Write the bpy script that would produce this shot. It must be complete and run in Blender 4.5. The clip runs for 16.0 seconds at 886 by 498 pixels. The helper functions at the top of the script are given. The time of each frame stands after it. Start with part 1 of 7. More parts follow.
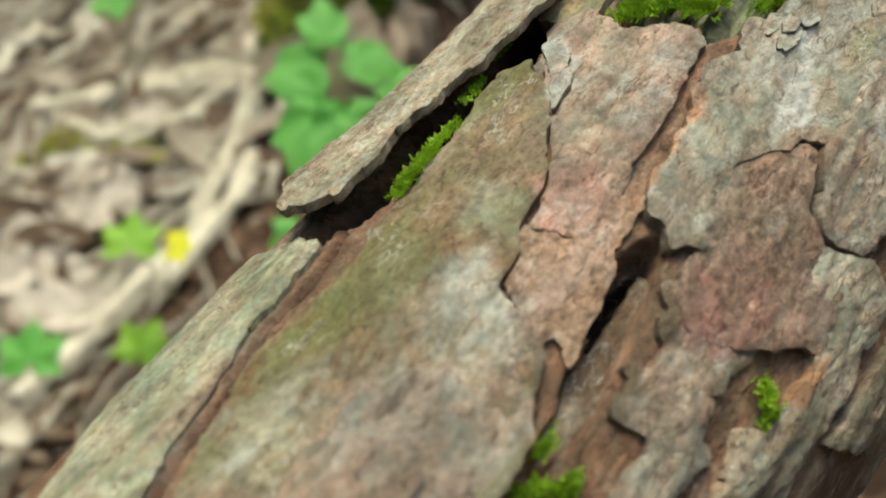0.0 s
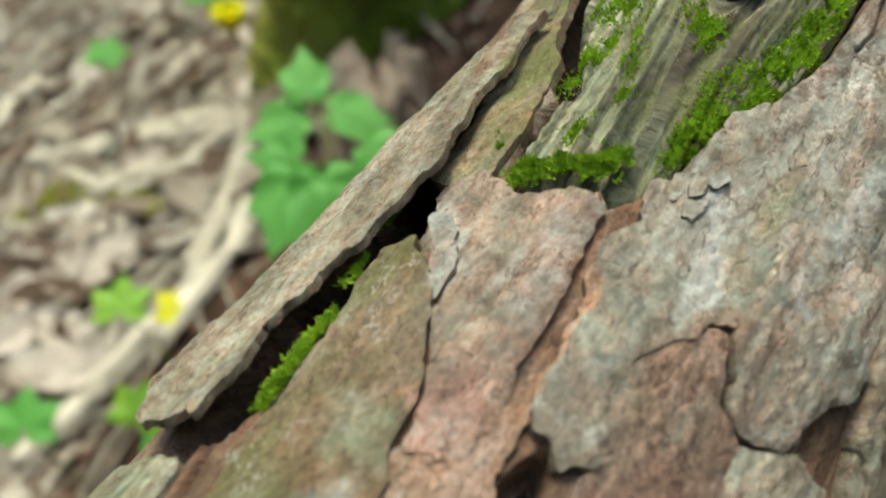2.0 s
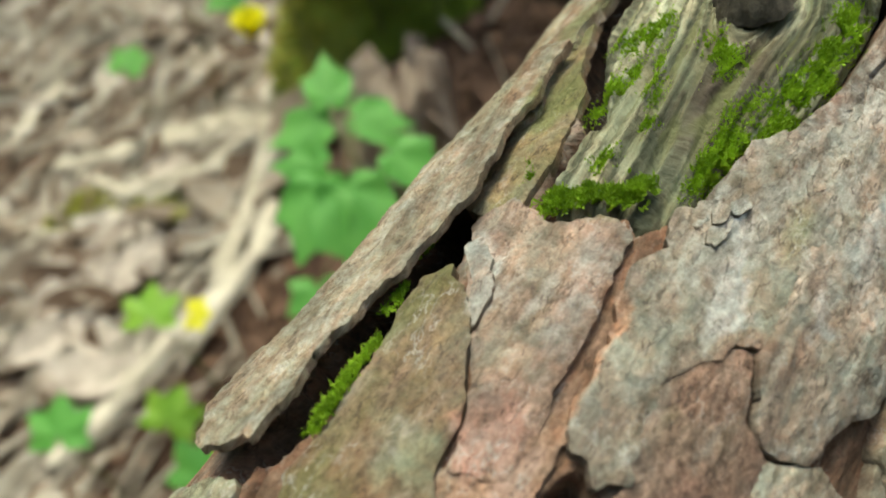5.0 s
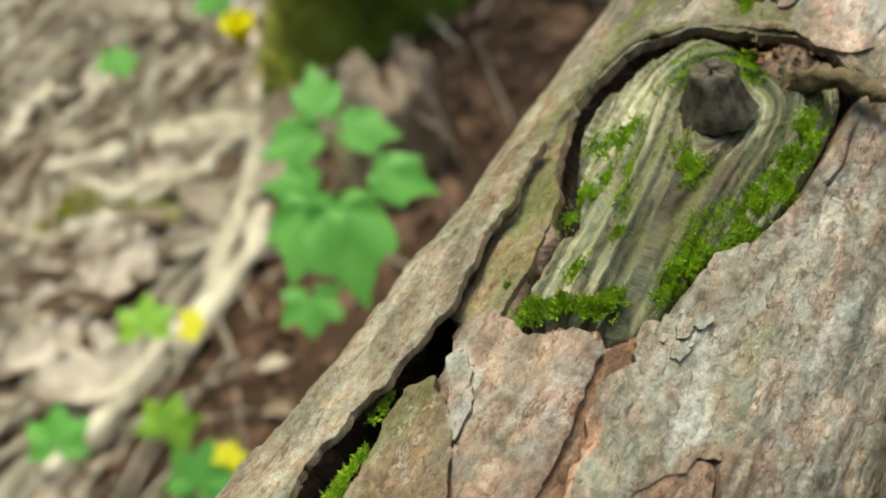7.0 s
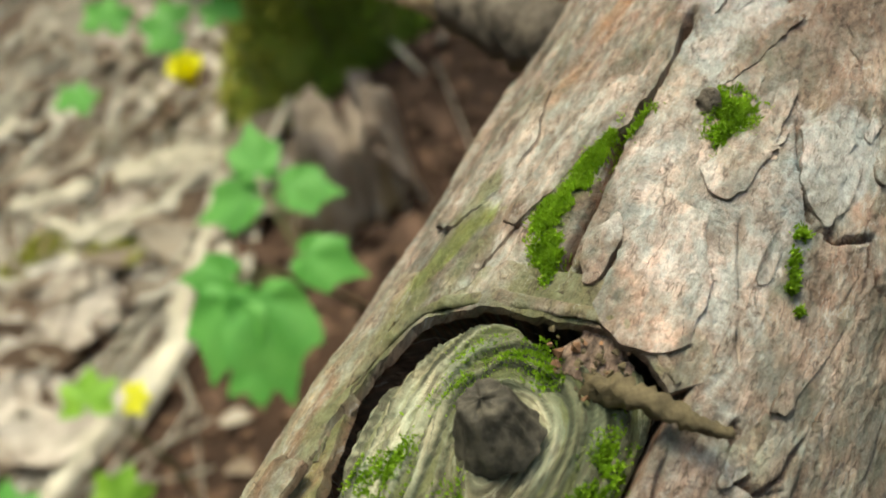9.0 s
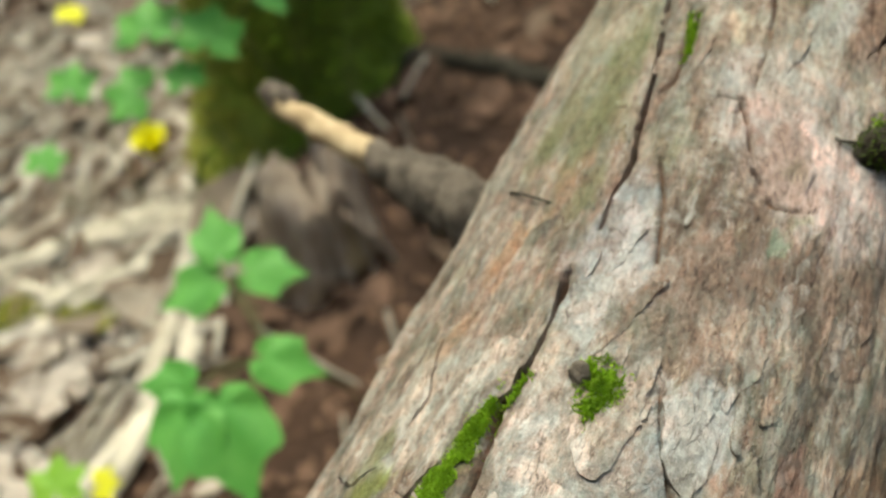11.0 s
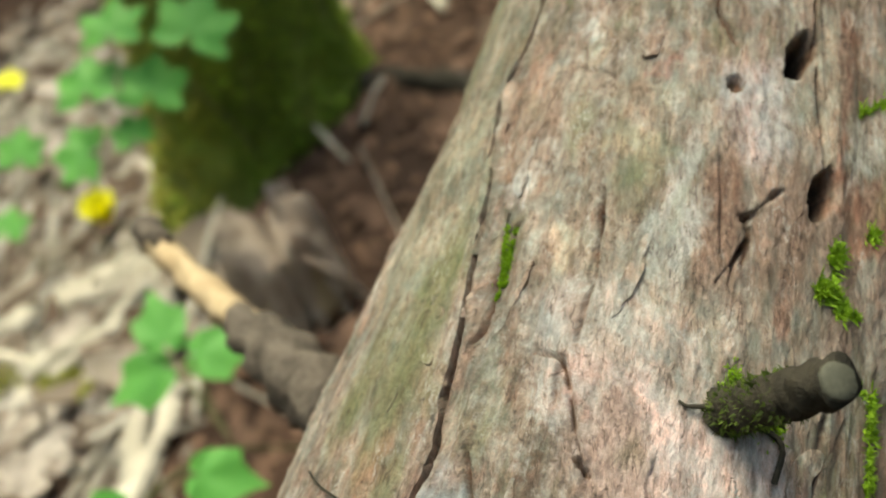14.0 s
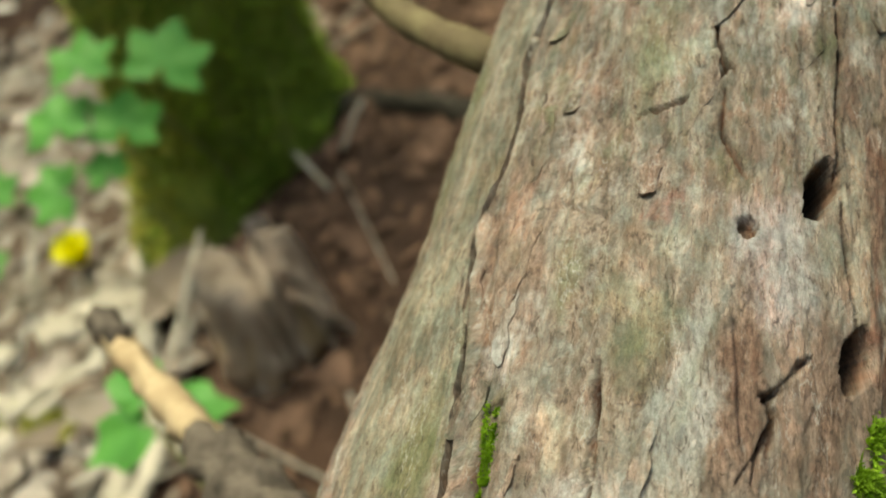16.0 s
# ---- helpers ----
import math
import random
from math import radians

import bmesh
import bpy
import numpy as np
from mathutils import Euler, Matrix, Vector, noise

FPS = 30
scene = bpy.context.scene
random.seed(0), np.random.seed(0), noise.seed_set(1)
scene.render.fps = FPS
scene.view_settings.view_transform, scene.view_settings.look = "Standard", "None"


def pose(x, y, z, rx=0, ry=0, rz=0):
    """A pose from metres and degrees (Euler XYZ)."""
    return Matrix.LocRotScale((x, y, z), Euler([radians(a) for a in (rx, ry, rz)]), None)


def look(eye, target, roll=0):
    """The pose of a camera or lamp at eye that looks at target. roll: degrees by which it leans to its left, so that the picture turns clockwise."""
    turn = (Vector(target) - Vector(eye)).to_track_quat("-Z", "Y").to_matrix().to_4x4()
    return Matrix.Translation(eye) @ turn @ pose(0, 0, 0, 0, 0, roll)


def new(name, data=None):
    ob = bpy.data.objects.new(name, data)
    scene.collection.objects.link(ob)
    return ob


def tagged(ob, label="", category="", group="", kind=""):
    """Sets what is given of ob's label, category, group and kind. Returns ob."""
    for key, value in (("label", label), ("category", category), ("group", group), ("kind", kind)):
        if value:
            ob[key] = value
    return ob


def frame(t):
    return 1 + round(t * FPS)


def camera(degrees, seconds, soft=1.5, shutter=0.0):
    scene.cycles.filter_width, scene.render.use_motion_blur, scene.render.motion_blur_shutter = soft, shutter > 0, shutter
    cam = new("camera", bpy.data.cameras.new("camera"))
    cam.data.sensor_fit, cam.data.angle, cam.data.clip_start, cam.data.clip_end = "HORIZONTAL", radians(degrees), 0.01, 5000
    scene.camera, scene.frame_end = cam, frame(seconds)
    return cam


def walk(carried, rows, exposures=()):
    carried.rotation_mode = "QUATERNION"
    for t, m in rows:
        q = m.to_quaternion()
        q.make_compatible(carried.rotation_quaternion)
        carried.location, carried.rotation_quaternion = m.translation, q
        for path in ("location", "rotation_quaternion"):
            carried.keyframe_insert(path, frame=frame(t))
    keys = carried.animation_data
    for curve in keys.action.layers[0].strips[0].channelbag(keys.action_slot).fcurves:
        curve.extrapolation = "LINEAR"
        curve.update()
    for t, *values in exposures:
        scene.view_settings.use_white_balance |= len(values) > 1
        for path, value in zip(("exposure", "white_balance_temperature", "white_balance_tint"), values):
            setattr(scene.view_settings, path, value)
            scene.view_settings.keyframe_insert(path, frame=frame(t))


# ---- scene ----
cam = camera(48.03, 16.0, soft=1.9)
cam.data.dof.use_dof = True
cam.data.dof.focus_distance = 0.168
cam.data.dof.aperture_fstop = 15.0
PATH = [
    (0, (0.00211, 0.00164, 0.90561), (0.00174, 0.70955, 0.19931), -0.02),
    (0.5, (0.01338, 0.00946, 0.90473), (0.01077, 0.71748, 0.19855), -0.81),
    (1, (0.0224, 0.01171, 0.90315), (0.01511, 0.72222, 0.19951), -1.61),
    (1.5, (0.02465, 0.02011, 0.9113), (0.01308, 0.73629, 0.21348), -2.61),
    (2, (0.02261, 0.03012, 0.91333), (0.0088, 0.75337, 0.22288), -3.23),
    (2.5, (0.02386, 0.0374, 0.91275), (0.01052, 0.7621, 0.22382), -3.56),
    (3, (0.02556, 0.03334, 0.9137), (0.00929, 0.76014, 0.22705), -4.00),
    (3.5, (0.02251, 0.0306, 0.9156), (0.00029, 0.75713, 0.22882), -4.57),
    (3.7, (0.02178, 0.02828, 0.91748), (-0.00838, 0.75031, 0.22627), -5.08),
    (5.8, (0.02062, 0.02745, 0.93321), (-0.01373, 0.74813, 0.24079), -5.74),
    (6, (0.023, 0.03105, 0.93677), (-0.00883, 0.74942, 0.24184), -5.78),
    (6.5, (0.01978, 0.03421, 0.93573), (-0.01119, 0.74907, 0.23715), -5.84),
    (7, (0.02446, 0.03528, 0.94509), (-0.00501, 0.74564, 0.24187), -6.13),
    (7.5, (0.04075, 0.05884, 0.96617), (0.01349, 0.76857, 0.26223), -6.46),
    (8, (0.05077, 0.07999, 0.9545), (0.03218, 0.78905, 0.2496), -6.82),
    (8.2, (0.05705, 0.08572, 0.95485), (0.03779, 0.79699, 0.25219), -7.17),
    (10.3, (0.08831, 0.10308, 0.97622), (0.06121, 0.79629, 0.256), -9.96),
    (10.5, (0.09313, 0.10419, 0.98822), (0.07492, 0.8025, 0.27265), -9.59),
    (11, (0.09673, 0.12111, 0.99834), (0.09161, 0.84069, 0.30395), -9.28),
    (11.5, (0.1024, 0.12936, 0.99969), (0.10205, 0.863, 0.32015), -9.81),
    (12, (0.10883, 0.13406, 0.99568), (0.12057, 0.86343, 0.31165), -10.75),
    (12.5, (0.12308, 0.14466, 1.00241), (0.14457, 0.86955, 0.31388), -11.54),
    (13, (0.1341, 0.15719, 1.00056), (0.14901, 0.88004, 0.30971), -12.82),
    (13.5, (0.14328, 0.16745, 1.00163), (0.14367, 0.88432, 0.30442), -14.75),
    (14, (0.15404, 0.18746, 1.00329), (0.14116, 0.89821, 0.29995), -16.06),
    (14.5, (0.15123, 0.20469, 1.00961), (0.13109, 0.91535, 0.30636), -16.77),
    (15, (0.15543, 0.21739, 1.00696), (0.1387, 0.92784, 0.3034), -16.77),
    (15.5, (0.16066, 0.22504, 1.00435), (0.15832, 0.93375, 0.29885), -16.72),
    (16, (0.16621, 0.22931, 1.00219), (0.16578, 0.94113, 0.29982), -17.42),
]
walk(cam, [(t, look(eye, target, roll)) for t, eye, target, roll in PATH], [(0.0, -0.09, 7000, -10), (1.0, -0.08, 6700, -10), (3.0, -0.09, 6750, -9), (6.0, -0.08, 7050, -9), (8.0, -0.06, 7250, -9), (10.5, 0.0, 6950, -8), (12.5, 0.06, 6950, -8), (14.0, 0.08, 7150, -9), (15.0, -0.03, 7450, -11), (16.0, -0.06, 7600, -12)])

# ---- world and light: bright overcast light under a thin canopy ----
SUN_EL, SUN_AZ = 68.0, 342.0
world = bpy.data.worlds.new("overcast_sky")
scene.world = world
world.use_nodes = True
wn = world.node_tree.nodes
sky = wn.new("ShaderNodeTexSky")
sky.sky_type = "NISHITA"
sky.sun_disc = False
sky.sun_elevation, sky.sun_rotation = radians(SUN_EL), radians(SUN_AZ)
sky.air_density, sky.dust_density, sky.ozone_density = 1.0, 4.0, 0.6
wn["Background"].inputs["Strength"].default_value = 0.42
world.node_tree.links.new(sky.outputs["Color"], wn["Background"].inputs["Color"])
sun_data = bpy.data.lights.new("sun", "SUN")
sun_data.energy, sun_data.angle, sun_data.color = 2.1, radians(24), (1.0, 0.95, 0.84)
sun = new("sun", sun_data)
az, el = radians(SUN_AZ), radians(SUN_EL)
sun.matrix_world = look((0, 0, 0), (-math.sin(az) * math.cos(el), -math.cos(az) * math.cos(el), -math.sin(el)))
sun.location = (0, 0, 12)


# ---- noise and shapes ----
def lattice(ix, iy, seed):
    h = (ix.astype(np.int64) * 374761393 + iy.astype(np.int64) * 668265263 + seed * 974634777) & 0xFFFFFFFF
    h = ((h ^ (h >> 13)) * 1274126177) & 0xFFFFFFFF
    return ((h ^ (h >> 16)) & 0xFFFF) / 32767.5 - 1.0


def vnoise(x, y, seed=0):
    """Smooth value noise in -1..1."""
    ix, iy = np.floor(x), np.floor(y)
    fx, fy = x - ix, y - iy
    fx, fy = fx * fx * (3 - 2 * fx), fy * fy * (3 - 2 * fy)
    a, b = lattice(ix, iy, seed), lattice(ix + 1, iy, seed)
    c, d = lattice(ix, iy + 1, seed), lattice(ix + 1, iy + 1, seed)
    return (a + (b - a) * fx) * (1 - fy) + (c + (d - c) * fx) * fy


def fbm(x, y, seed=0, octaves=4):
    total, amp = 0, 0.5
    for n in range(octaves):
        total = total + amp * vnoise(x, y, seed + n * 17)
        x, y, amp = x * 2.03 + 3.1, y * 2.03 - 1.7, amp * 0.5
    return total


def smooth(x, lo, hi):
    t = np.clip((x - lo) / (hi - lo), 0, 1)
    return t * t * (3 - 2 * t)


def line_distance(a, b, pts, closed=False):
    """Distance of the places (a, b) to a broken line, and how far along it they lie (0..1)."""
    best, along = np.full(a.shape, 1e9), np.zeros(a.shape)
    ends = pts[1:] + pts[:1] if closed else pts[1:]
    n = len(ends)
    for k, ((x0, y0), (x1, y1)) in enumerate(zip(pts, ends)):
        dx, dy = x1 - x0, y1 - y0
        t = np.clip(((a - x0) * dx + (b - y0) * dy) / (dx * dx + dy * dy + 1e-9), 0, 1)
        d = np.hypot(a - x0 - t * dx, b - y0 - t * dy)
        near = d < best
        best, along = np.where(near, d, best), np.where(near, (k + t) / n, along)
    return best, along


def inside(a, b, pts):
    odd = np.zeros(a.shape, bool)
    for (x0, y0), (x1, y1) in zip(pts, pts[1:] + pts[:1]):
        cross = (y0 > b) != (y1 > b)
        odd ^= cross & (a < (x1 - x0) * (b - y0) / (y1 - y0 + 1e-12) + x0)
    return odd


def ragged(pts, step=1.3, rough=0.7, seed=0):
    """A closed outline with uneven, broken edges."""
    out = []
    for (x0, y0), (x1, y1) in zip(pts, pts[1:] + pts[:1]):
        n = max(1, int(math.hypot(x1 - x0, y1 - y0) / step))
        for k in range(n):
            t = k / n
            x, y = x0 + (x1 - x0) * t, y0 + (y1 - y0) * t
            j = np.array([x, y])
            jx = fbm(j[:1] / 4.0, j[1:] / 4.0, seed, 3)[0] * 2.0 + fbm(j[:1] / 1.5, j[1:] / 1.5, seed + 5, 2)[0] * 1.2
            jy = fbm(j[:1] / 4.0, j[1:] / 4.0, seed + 9, 3)[0] * 2.0 + fbm(j[:1] / 1.5, j[1:] / 1.5, seed + 13, 2)[0] * 1.2
            out.append((x + rough * jx, y + rough * jy))
    return out


# ---- the trunk's axis: mm along it and mm round it ----
AXIS = (Vector((0.0361, 0.1354, 0.7569)), Vector((0.1726, 0.2182, 0.0317)), Vector((-0.0042, 0.0005, 0.0152)))
GIRTH = (0.05811, 0.01471, -0.0039)
FACING = Vector((0.0065, -0.7096, 0.7045))
K0, K1, K2, VR = (np.array(v) for v in (*AXIS, FACING))


def trunk_point(a, b, h):
    """World places for arrays of mm along the trunk, mm round it and mm above its surface."""
    a, b, h = np.broadcast_arrays(np.asarray(a, float), np.asarray(b, float), np.asarray(h, float))
    s = a / 280.0
    low, high = np.minimum(s + 0.6, 0), np.maximum(s - 1.7, 0)
    c = np.clip(s, -0.6, 1.7)
    centre = K0 + K1 * c[..., None] + K2 * (c * c)[..., None]
    tangent = K1 + 2 * K2 * c[..., None]
    down = np.array([0, 0, -1.0])
    centre = centre + tangent * (low + high)[..., None] + 0.066 * down * (low * low)[..., None] - 0.012 * down * (high * high)[..., None]
    tangent = tangent + 0.132 * down * low[..., None] - 0.024 * down * high[..., None]
    tangent = tangent / np.linalg.norm(tangent, axis=-1, keepdims=True)
    n = VR - (tangent @ VR)[..., None] * tangent
    n = n / np.linalg.norm(n, axis=-1, keepdims=True)
    side = np.cross(tangent, n)
    r = GIRTH[0] + GIRTH[1] * c + GIRTH[2] * c * c - 0.010 * low - 0.004 * high + h / 1000.0
    th = b / 65.0
    return centre + r[..., None] * (np.cos(th)[..., None] * n + np.sin(th)[..., None] * side)


# ---- materials ----
def material(name, rough=0.8):
    m = bpy.data.materials.new(name)
    m.use_nodes = True
    return m, m.node_tree.nodes, m.node_tree.links, m.node_tree.nodes["Principled BSDF"]


def ramp(nodes, stops):
    r = nodes.new("ShaderNodeValToRGB")
    while len(r.color_ramp.elements) < len(stops):
        r.color_ramp.elements.new(0.5)
    for e, (p, c) in zip(r.color_ramp.elements, stops):
        e.position, e.color = p, (*c, 1)
    return r


def mixer(nodes, links, fac, a, b, blend="MIX"):
    m = nodes.new("ShaderNodeMix")
    m.data_type, m.blend_type = "RGBA", blend
    for value, socket in ((fac, m.inputs[0]), (a, m.inputs[6]), (b, m.inputs[7])):
        if isinstance(value, (int, float)):
            socket.default_value = value
        elif isinstance(value, tuple):
            socket.default_value = (*value, 1)
        else:
            links.new(value, socket)
    return m.outputs[2]


def noise_tex(nodes, links, vector, scale, detail=4, rough=0.55, stretch=None):
    n = nodes.new("ShaderNodeTexNoise")
    n.inputs["Scale"].default_value, n.inputs["Detail"].default_value, n.inputs["Roughness"].default_value = scale, detail, rough
    if stretch:
        mp = nodes.new("ShaderNodeMapping")
        mp.inputs["Scale"].default_value = stretch
        links.new(vector, mp.inputs["Vector"])
        vector = mp.outputs["Vector"]
    links.new(vector, n.inputs["Vector"])
    return n.outputs["Fac"]


def curve_of(nodes, links, value, lo, hi):
    m = nodes.new("ShaderNodeMapRange")
    m.interpolation_type = "SMOOTHSTEP"
    m.inputs["From Min"].default_value, m.inputs["From Max"].default_value = lo, hi
    links.new(value, m.inputs["Value"])
    return m.outputs["Result"]


def times(nodes, links, a, b):
    m = nodes.new("ShaderNodeMath")
    m.operation = "MULTIPLY"
    for v, s in ((a, m.inputs[0]), (b, m.inputs[1])):
        if isinstance(v, (int, float)):
            s.default_value = v
        else:
            links.new(v, s)
    return m.outputs[0]


def plus(nodes, links, a, b):
    m = nodes.new("ShaderNodeMath")
    m.operation = "ADD"
    links.new(a, m.inputs[0])
    links.new(b, m.inputs[1])
    return m.outputs[0]


def bark_material(name, pale, stretch=2.2, bump_mm=1.0, crust_mix=0.5, contrast=1.0):
    """Flaky bark: the tint layer gives its own colour, noise the grain, and the stain layer rust, algae, lichen and raw skin."""
    m, n, l, p = material(name)
    grain, stain, tint = (n.new("ShaderNodeAttribute") for _ in range(3))
    grain.attribute_name, stain.attribute_name, tint.attribute_name = "grain", "stain", "tint"
    sep = n.new("ShaderNodeSeparateColor")
    l.new(stain.outputs["Color"], sep.inputs["Color"])
    xyz = n.new("ShaderNodeSeparateXYZ")
    l.new(grain.outputs["Vector"], xyz.inputs[0])
    flat = n.new("ShaderNodeCombineXYZ")
    l.new(xyz.outputs[0], flat.inputs[0])
    l.new(xyz.outputs[1], flat.inputs[1])
    g, flake = flat.outputs[0], xyz.outputs[2]
    k = stretch
    streak = noise_tex(n, l, g, 1.0, 6, 0.62, (1.2 / k, 0.9 * k ** 0.5, 1))
    fine = noise_tex(n, l, g, 1.0, 5, 0.68, (8.0 / k, 5.0 * k ** 0.5, 1))
    blotch = noise_tex(n, l, g, 0.8, 6, 0.62, (1.3 / k ** 0.5, 1, 1))
    patchy = noise_tex(n, l, g, 1.9, 6, 0.66, (1.4 / k ** 0.5, 1.1, 2.3))
    pebble = noise_tex(n, l, g, 3.8, 7, 0.68, (1.4 / k ** 0.5, k ** 0.25, 1))
    speck = noise_tex(n, l, g, 11.0, 4, 0.75)
    grit = noise_tex(n, l, g, 24.0, 3, 0.7)
    c = contrast

    def shade(base, value, lo, hi, dark, light):
        """Darker or lighter by noise, the hue nearly kept."""
        tone = mixer(n, l, curve_of(n, l, value, lo, hi), tuple(1 + c * (v - 1) for v in dark), tuple(1 + c * (v - 1) for v in light))
        return mixer(n, l, 1.0, base, tone, "MULTIPLY")

    base = tint.outputs["Color"]
    base = shade(base, blotch, 0.36, 0.64, (0.80, 0.84, 0.84), (1.20, 1.15, 1.13))
    base = shade(base, patchy, 0.38, 0.62, (1.08, 0.97, 0.92), (0.93, 0.99, 1.0))
    base = shade(base, flake, 0.30, 0.70, (0.86, 0.85, 0.83), (1.12, 1.13, 1.14))
    base = shade(base, streak, 0.40, 0.62, (0.84, 0.82, 0.80), (1.13, 1.14, 1.14))
    # rusty, freshly flaked places
    edge = plus(n, l, times(n, l, sep.outputs[0], 0.75), times(n, l, plus(n, l, patchy, streak), 0.75))
    base = mixer(n, l, times(n, l, curve_of(n, l, edge, 1.10, 1.55), 0.65), base, mixer(n, l, curve_of(n, l, fine, 0.35, 0.65), (0.125, 0.072, 0.052), (0.32, 0.205, 0.155)))
    # grey-white lichen crust, broken by its own grain
    crust = plus(n, l, times(n, l, sep.outputs[2], 0.55), times(n, l, plus(n, l, pebble, patchy), 0.85))
    base = mixer(n, l, times(n, l, curve_of(n, l, crust, 0.98, 1.50), crust_mix), base, pale)
    # green algal film
    film = plus(n, l, sep.outputs[1], times(n, l, plus(n, l, pebble, blotch), 0.4))
    base = mixer(n, l, times(n, l, curve_of(n, l, film, 0.66, 1.30), 0.7), base, mixer(n, l, patchy, (0.075, 0.082, 0.026), (0.19, 0.20, 0.075)))
    # smooth pink skin where a flake came off lately
    skin = plus(n, l, stain.outputs["Alpha"], times(n, l, plus(n, l, blotch, pebble), 0.6))
    base = mixer(n, l, times(n, l, curve_of(n, l, skin, 1.0, 1.6), 0.5), base, (0.44, 0.31, 0.27))
    # thin pale fibres and dark hairline splits along the grain
    for scales, bend, reach, colour, much in (((3.0 / k, 2.4 * k ** 0.5, 1), blotch, (0.50, 0.64), tuple(1.05 * v for v in pale), 0.55), ((1.8 / k, 1.9 * k ** 0.5, 1), patchy, (0.54, 0.42), (0.045, 0.034, 0.026), 0.60)):
        vein = noise_tex(n, l, g, 1.0, 3, 0.58, scales)
        thin = n.new("ShaderNodeMath")
        thin.operation = "PINGPONG"
        l.new(vein, thin.inputs[0])
        thin.inputs[1].default_value = 0.5
        base = mixer(n, l, times(n, l, times(n, l, curve_of(n, l, thin.outputs[0], 0.472, 0.497), curve_of(n, l, bend, *reach)), much), base, colour)
    base = shade(base, pebble, 0.34, 0.60, (0.84, 0.83, 0.82), (1.07, 1.07, 1.07))
    base = shade(base, fine, 0.34, 0.62, (0.84, 0.83, 0.82), (1.09, 1.09, 1.09))
    base = mixer(n, l, times(n, l, curve_of(n, l, speck, 0.66, 0.74), 0.5), base, (0.035, 0.028, 0.022))
    base = mixer(n, l, times(n, l, curve_of(n, l, speck, 0.34, 0.26), 0.22), base, pale)
    base = shade(base, grit, 0.30, 0.70, (0.88, 0.88, 0.88), (1.10, 1.10, 1.10))
    l.new(base, p.inputs["Base Color"])
    rough = n.new("ShaderNodeMapRange")
    rough.inputs["To Min"].default_value, rough.inputs["To Max"].default_value = 0.62, 0.95
    l.new(pebble, rough.inputs["Value"])
    l.new(rough.outputs[0], p.inputs["Roughness"])
    p.inputs["Specular IOR Level"].default_value = 0.35
    height = plus(n, l, times(n, l, fine, 0.55), times(n, l, pebble, 0.75))
    height = plus(n, l, height, times(n, l, patchy, 0.8))
    height = plus(n, l, height, times(n, l, speck, 0.6))
    bump = n.new("ShaderNodeBump")
    bump.inputs["Strength"].default_value, bump.inputs["Distance"].default_value = 0.9, 0.0010 * bump_mm
    l.new(height, bump.inputs["Height"])
    l.new(bump.outputs["Normal"], p.inputs["Normal"])
    return m


def simple_material(name, dark, light, scale, bump=0.3, rough=0.8, stretch=None, distance=0.001, trans=0.0, vary=0.75):
    """Two-tone natural surface with noise at two scales, in object space."""
    m, n, l, p = material(name)
    co = n.new("ShaderNodeTexCoord").outputs["Object"]
    info = n.new("ShaderNodeObjectInfo").outputs["Random"]
    big = noise_tex(n, l, co, scale, 5, 0.6, stretch)
    small = noise_tex(n, l, co, scale * 6, 4, 0.65, stretch)
    island = n.new("ShaderNodeNewGeometry").outputs["Random Per Island"]
    c = mixer(n, l, curve_of(n, l, big, 0.35, 0.65), dark, light)
    c = mixer(n, l, times(n, l, curve_of(n, l, small, 0.5, 0.75), 0.5), c, tuple(0.5 * v for v in dark))
    c = mixer(n, l, times(n, l, island, vary), c, tuple(0.38 * v for v in light))
    c = mixer(n, l, times(n, l, info, 0.25), c, tuple(min(1, 1.25 * v) for v in light))
    l.new(c, p.inputs["Base Color"])
    p.inputs["Roughness"].default_value = rough
    p.inputs["Specular IOR Level"].default_value = 0.3
    if trans:
        p.inputs["Subsurface Weight"].default_value = 0.0
        tr = n.new("ShaderNodeBsdfTranslucent")
        l.new(c, tr.inputs["Color"])
        ms = n.new("ShaderNodeMixShader")
        ms.inputs[0].default_value = trans
        l.new(p.outputs[0], ms.inputs[1])
        l.new(tr.outputs[0], ms.inputs[2])
        l.new(ms.outputs[0], n["Material Output"].inputs["Surface"])
    b = n.new("ShaderNodeBump")
    b.inputs["Strength"].default_value, b.inputs["Distance"].default_value = bump, distance
    l.new(plus(n, l, big, times(n, l, small, 0.5)), b.inputs["Height"])
    l.new(b.outputs["Normal"], p.inputs["Normal"])
    return m


def litter_material():
    """Dead leaves of many ages: each one brown, tan or bleached grey, blotched."""
    m, n, l, p = material("dry_leaf_litter")
    co = n.new("ShaderNodeTexCoord").outputs["Object"]
    island = n.new("ShaderNodeNewGeometry").outputs["Random Per Island"]
    ages = ramp(n, [(0.0, (0.085, 0.050, 0.030)), (0.36, (0.155, 0.105, 0.074)), (0.62, (0.29, 0.23, 0.178)), (0.86, (0.47, 0.41, 0.34)), (1.0, (0.66, 0.61, 0.54))])
    l.new(island, ages.inputs["Fac"])
    c = mixer(n, l, times(n, l, curve_of(n, l, noise_tex(n, l, co, 40, 4), 0.45, 0.7), 0.5), ages.outputs["Color"], (0.17, 0.115, 0.075))
    l.new(c, p.inputs["Base Color"])
    p.inputs["Roughness"].default_value = 0.8
    return m


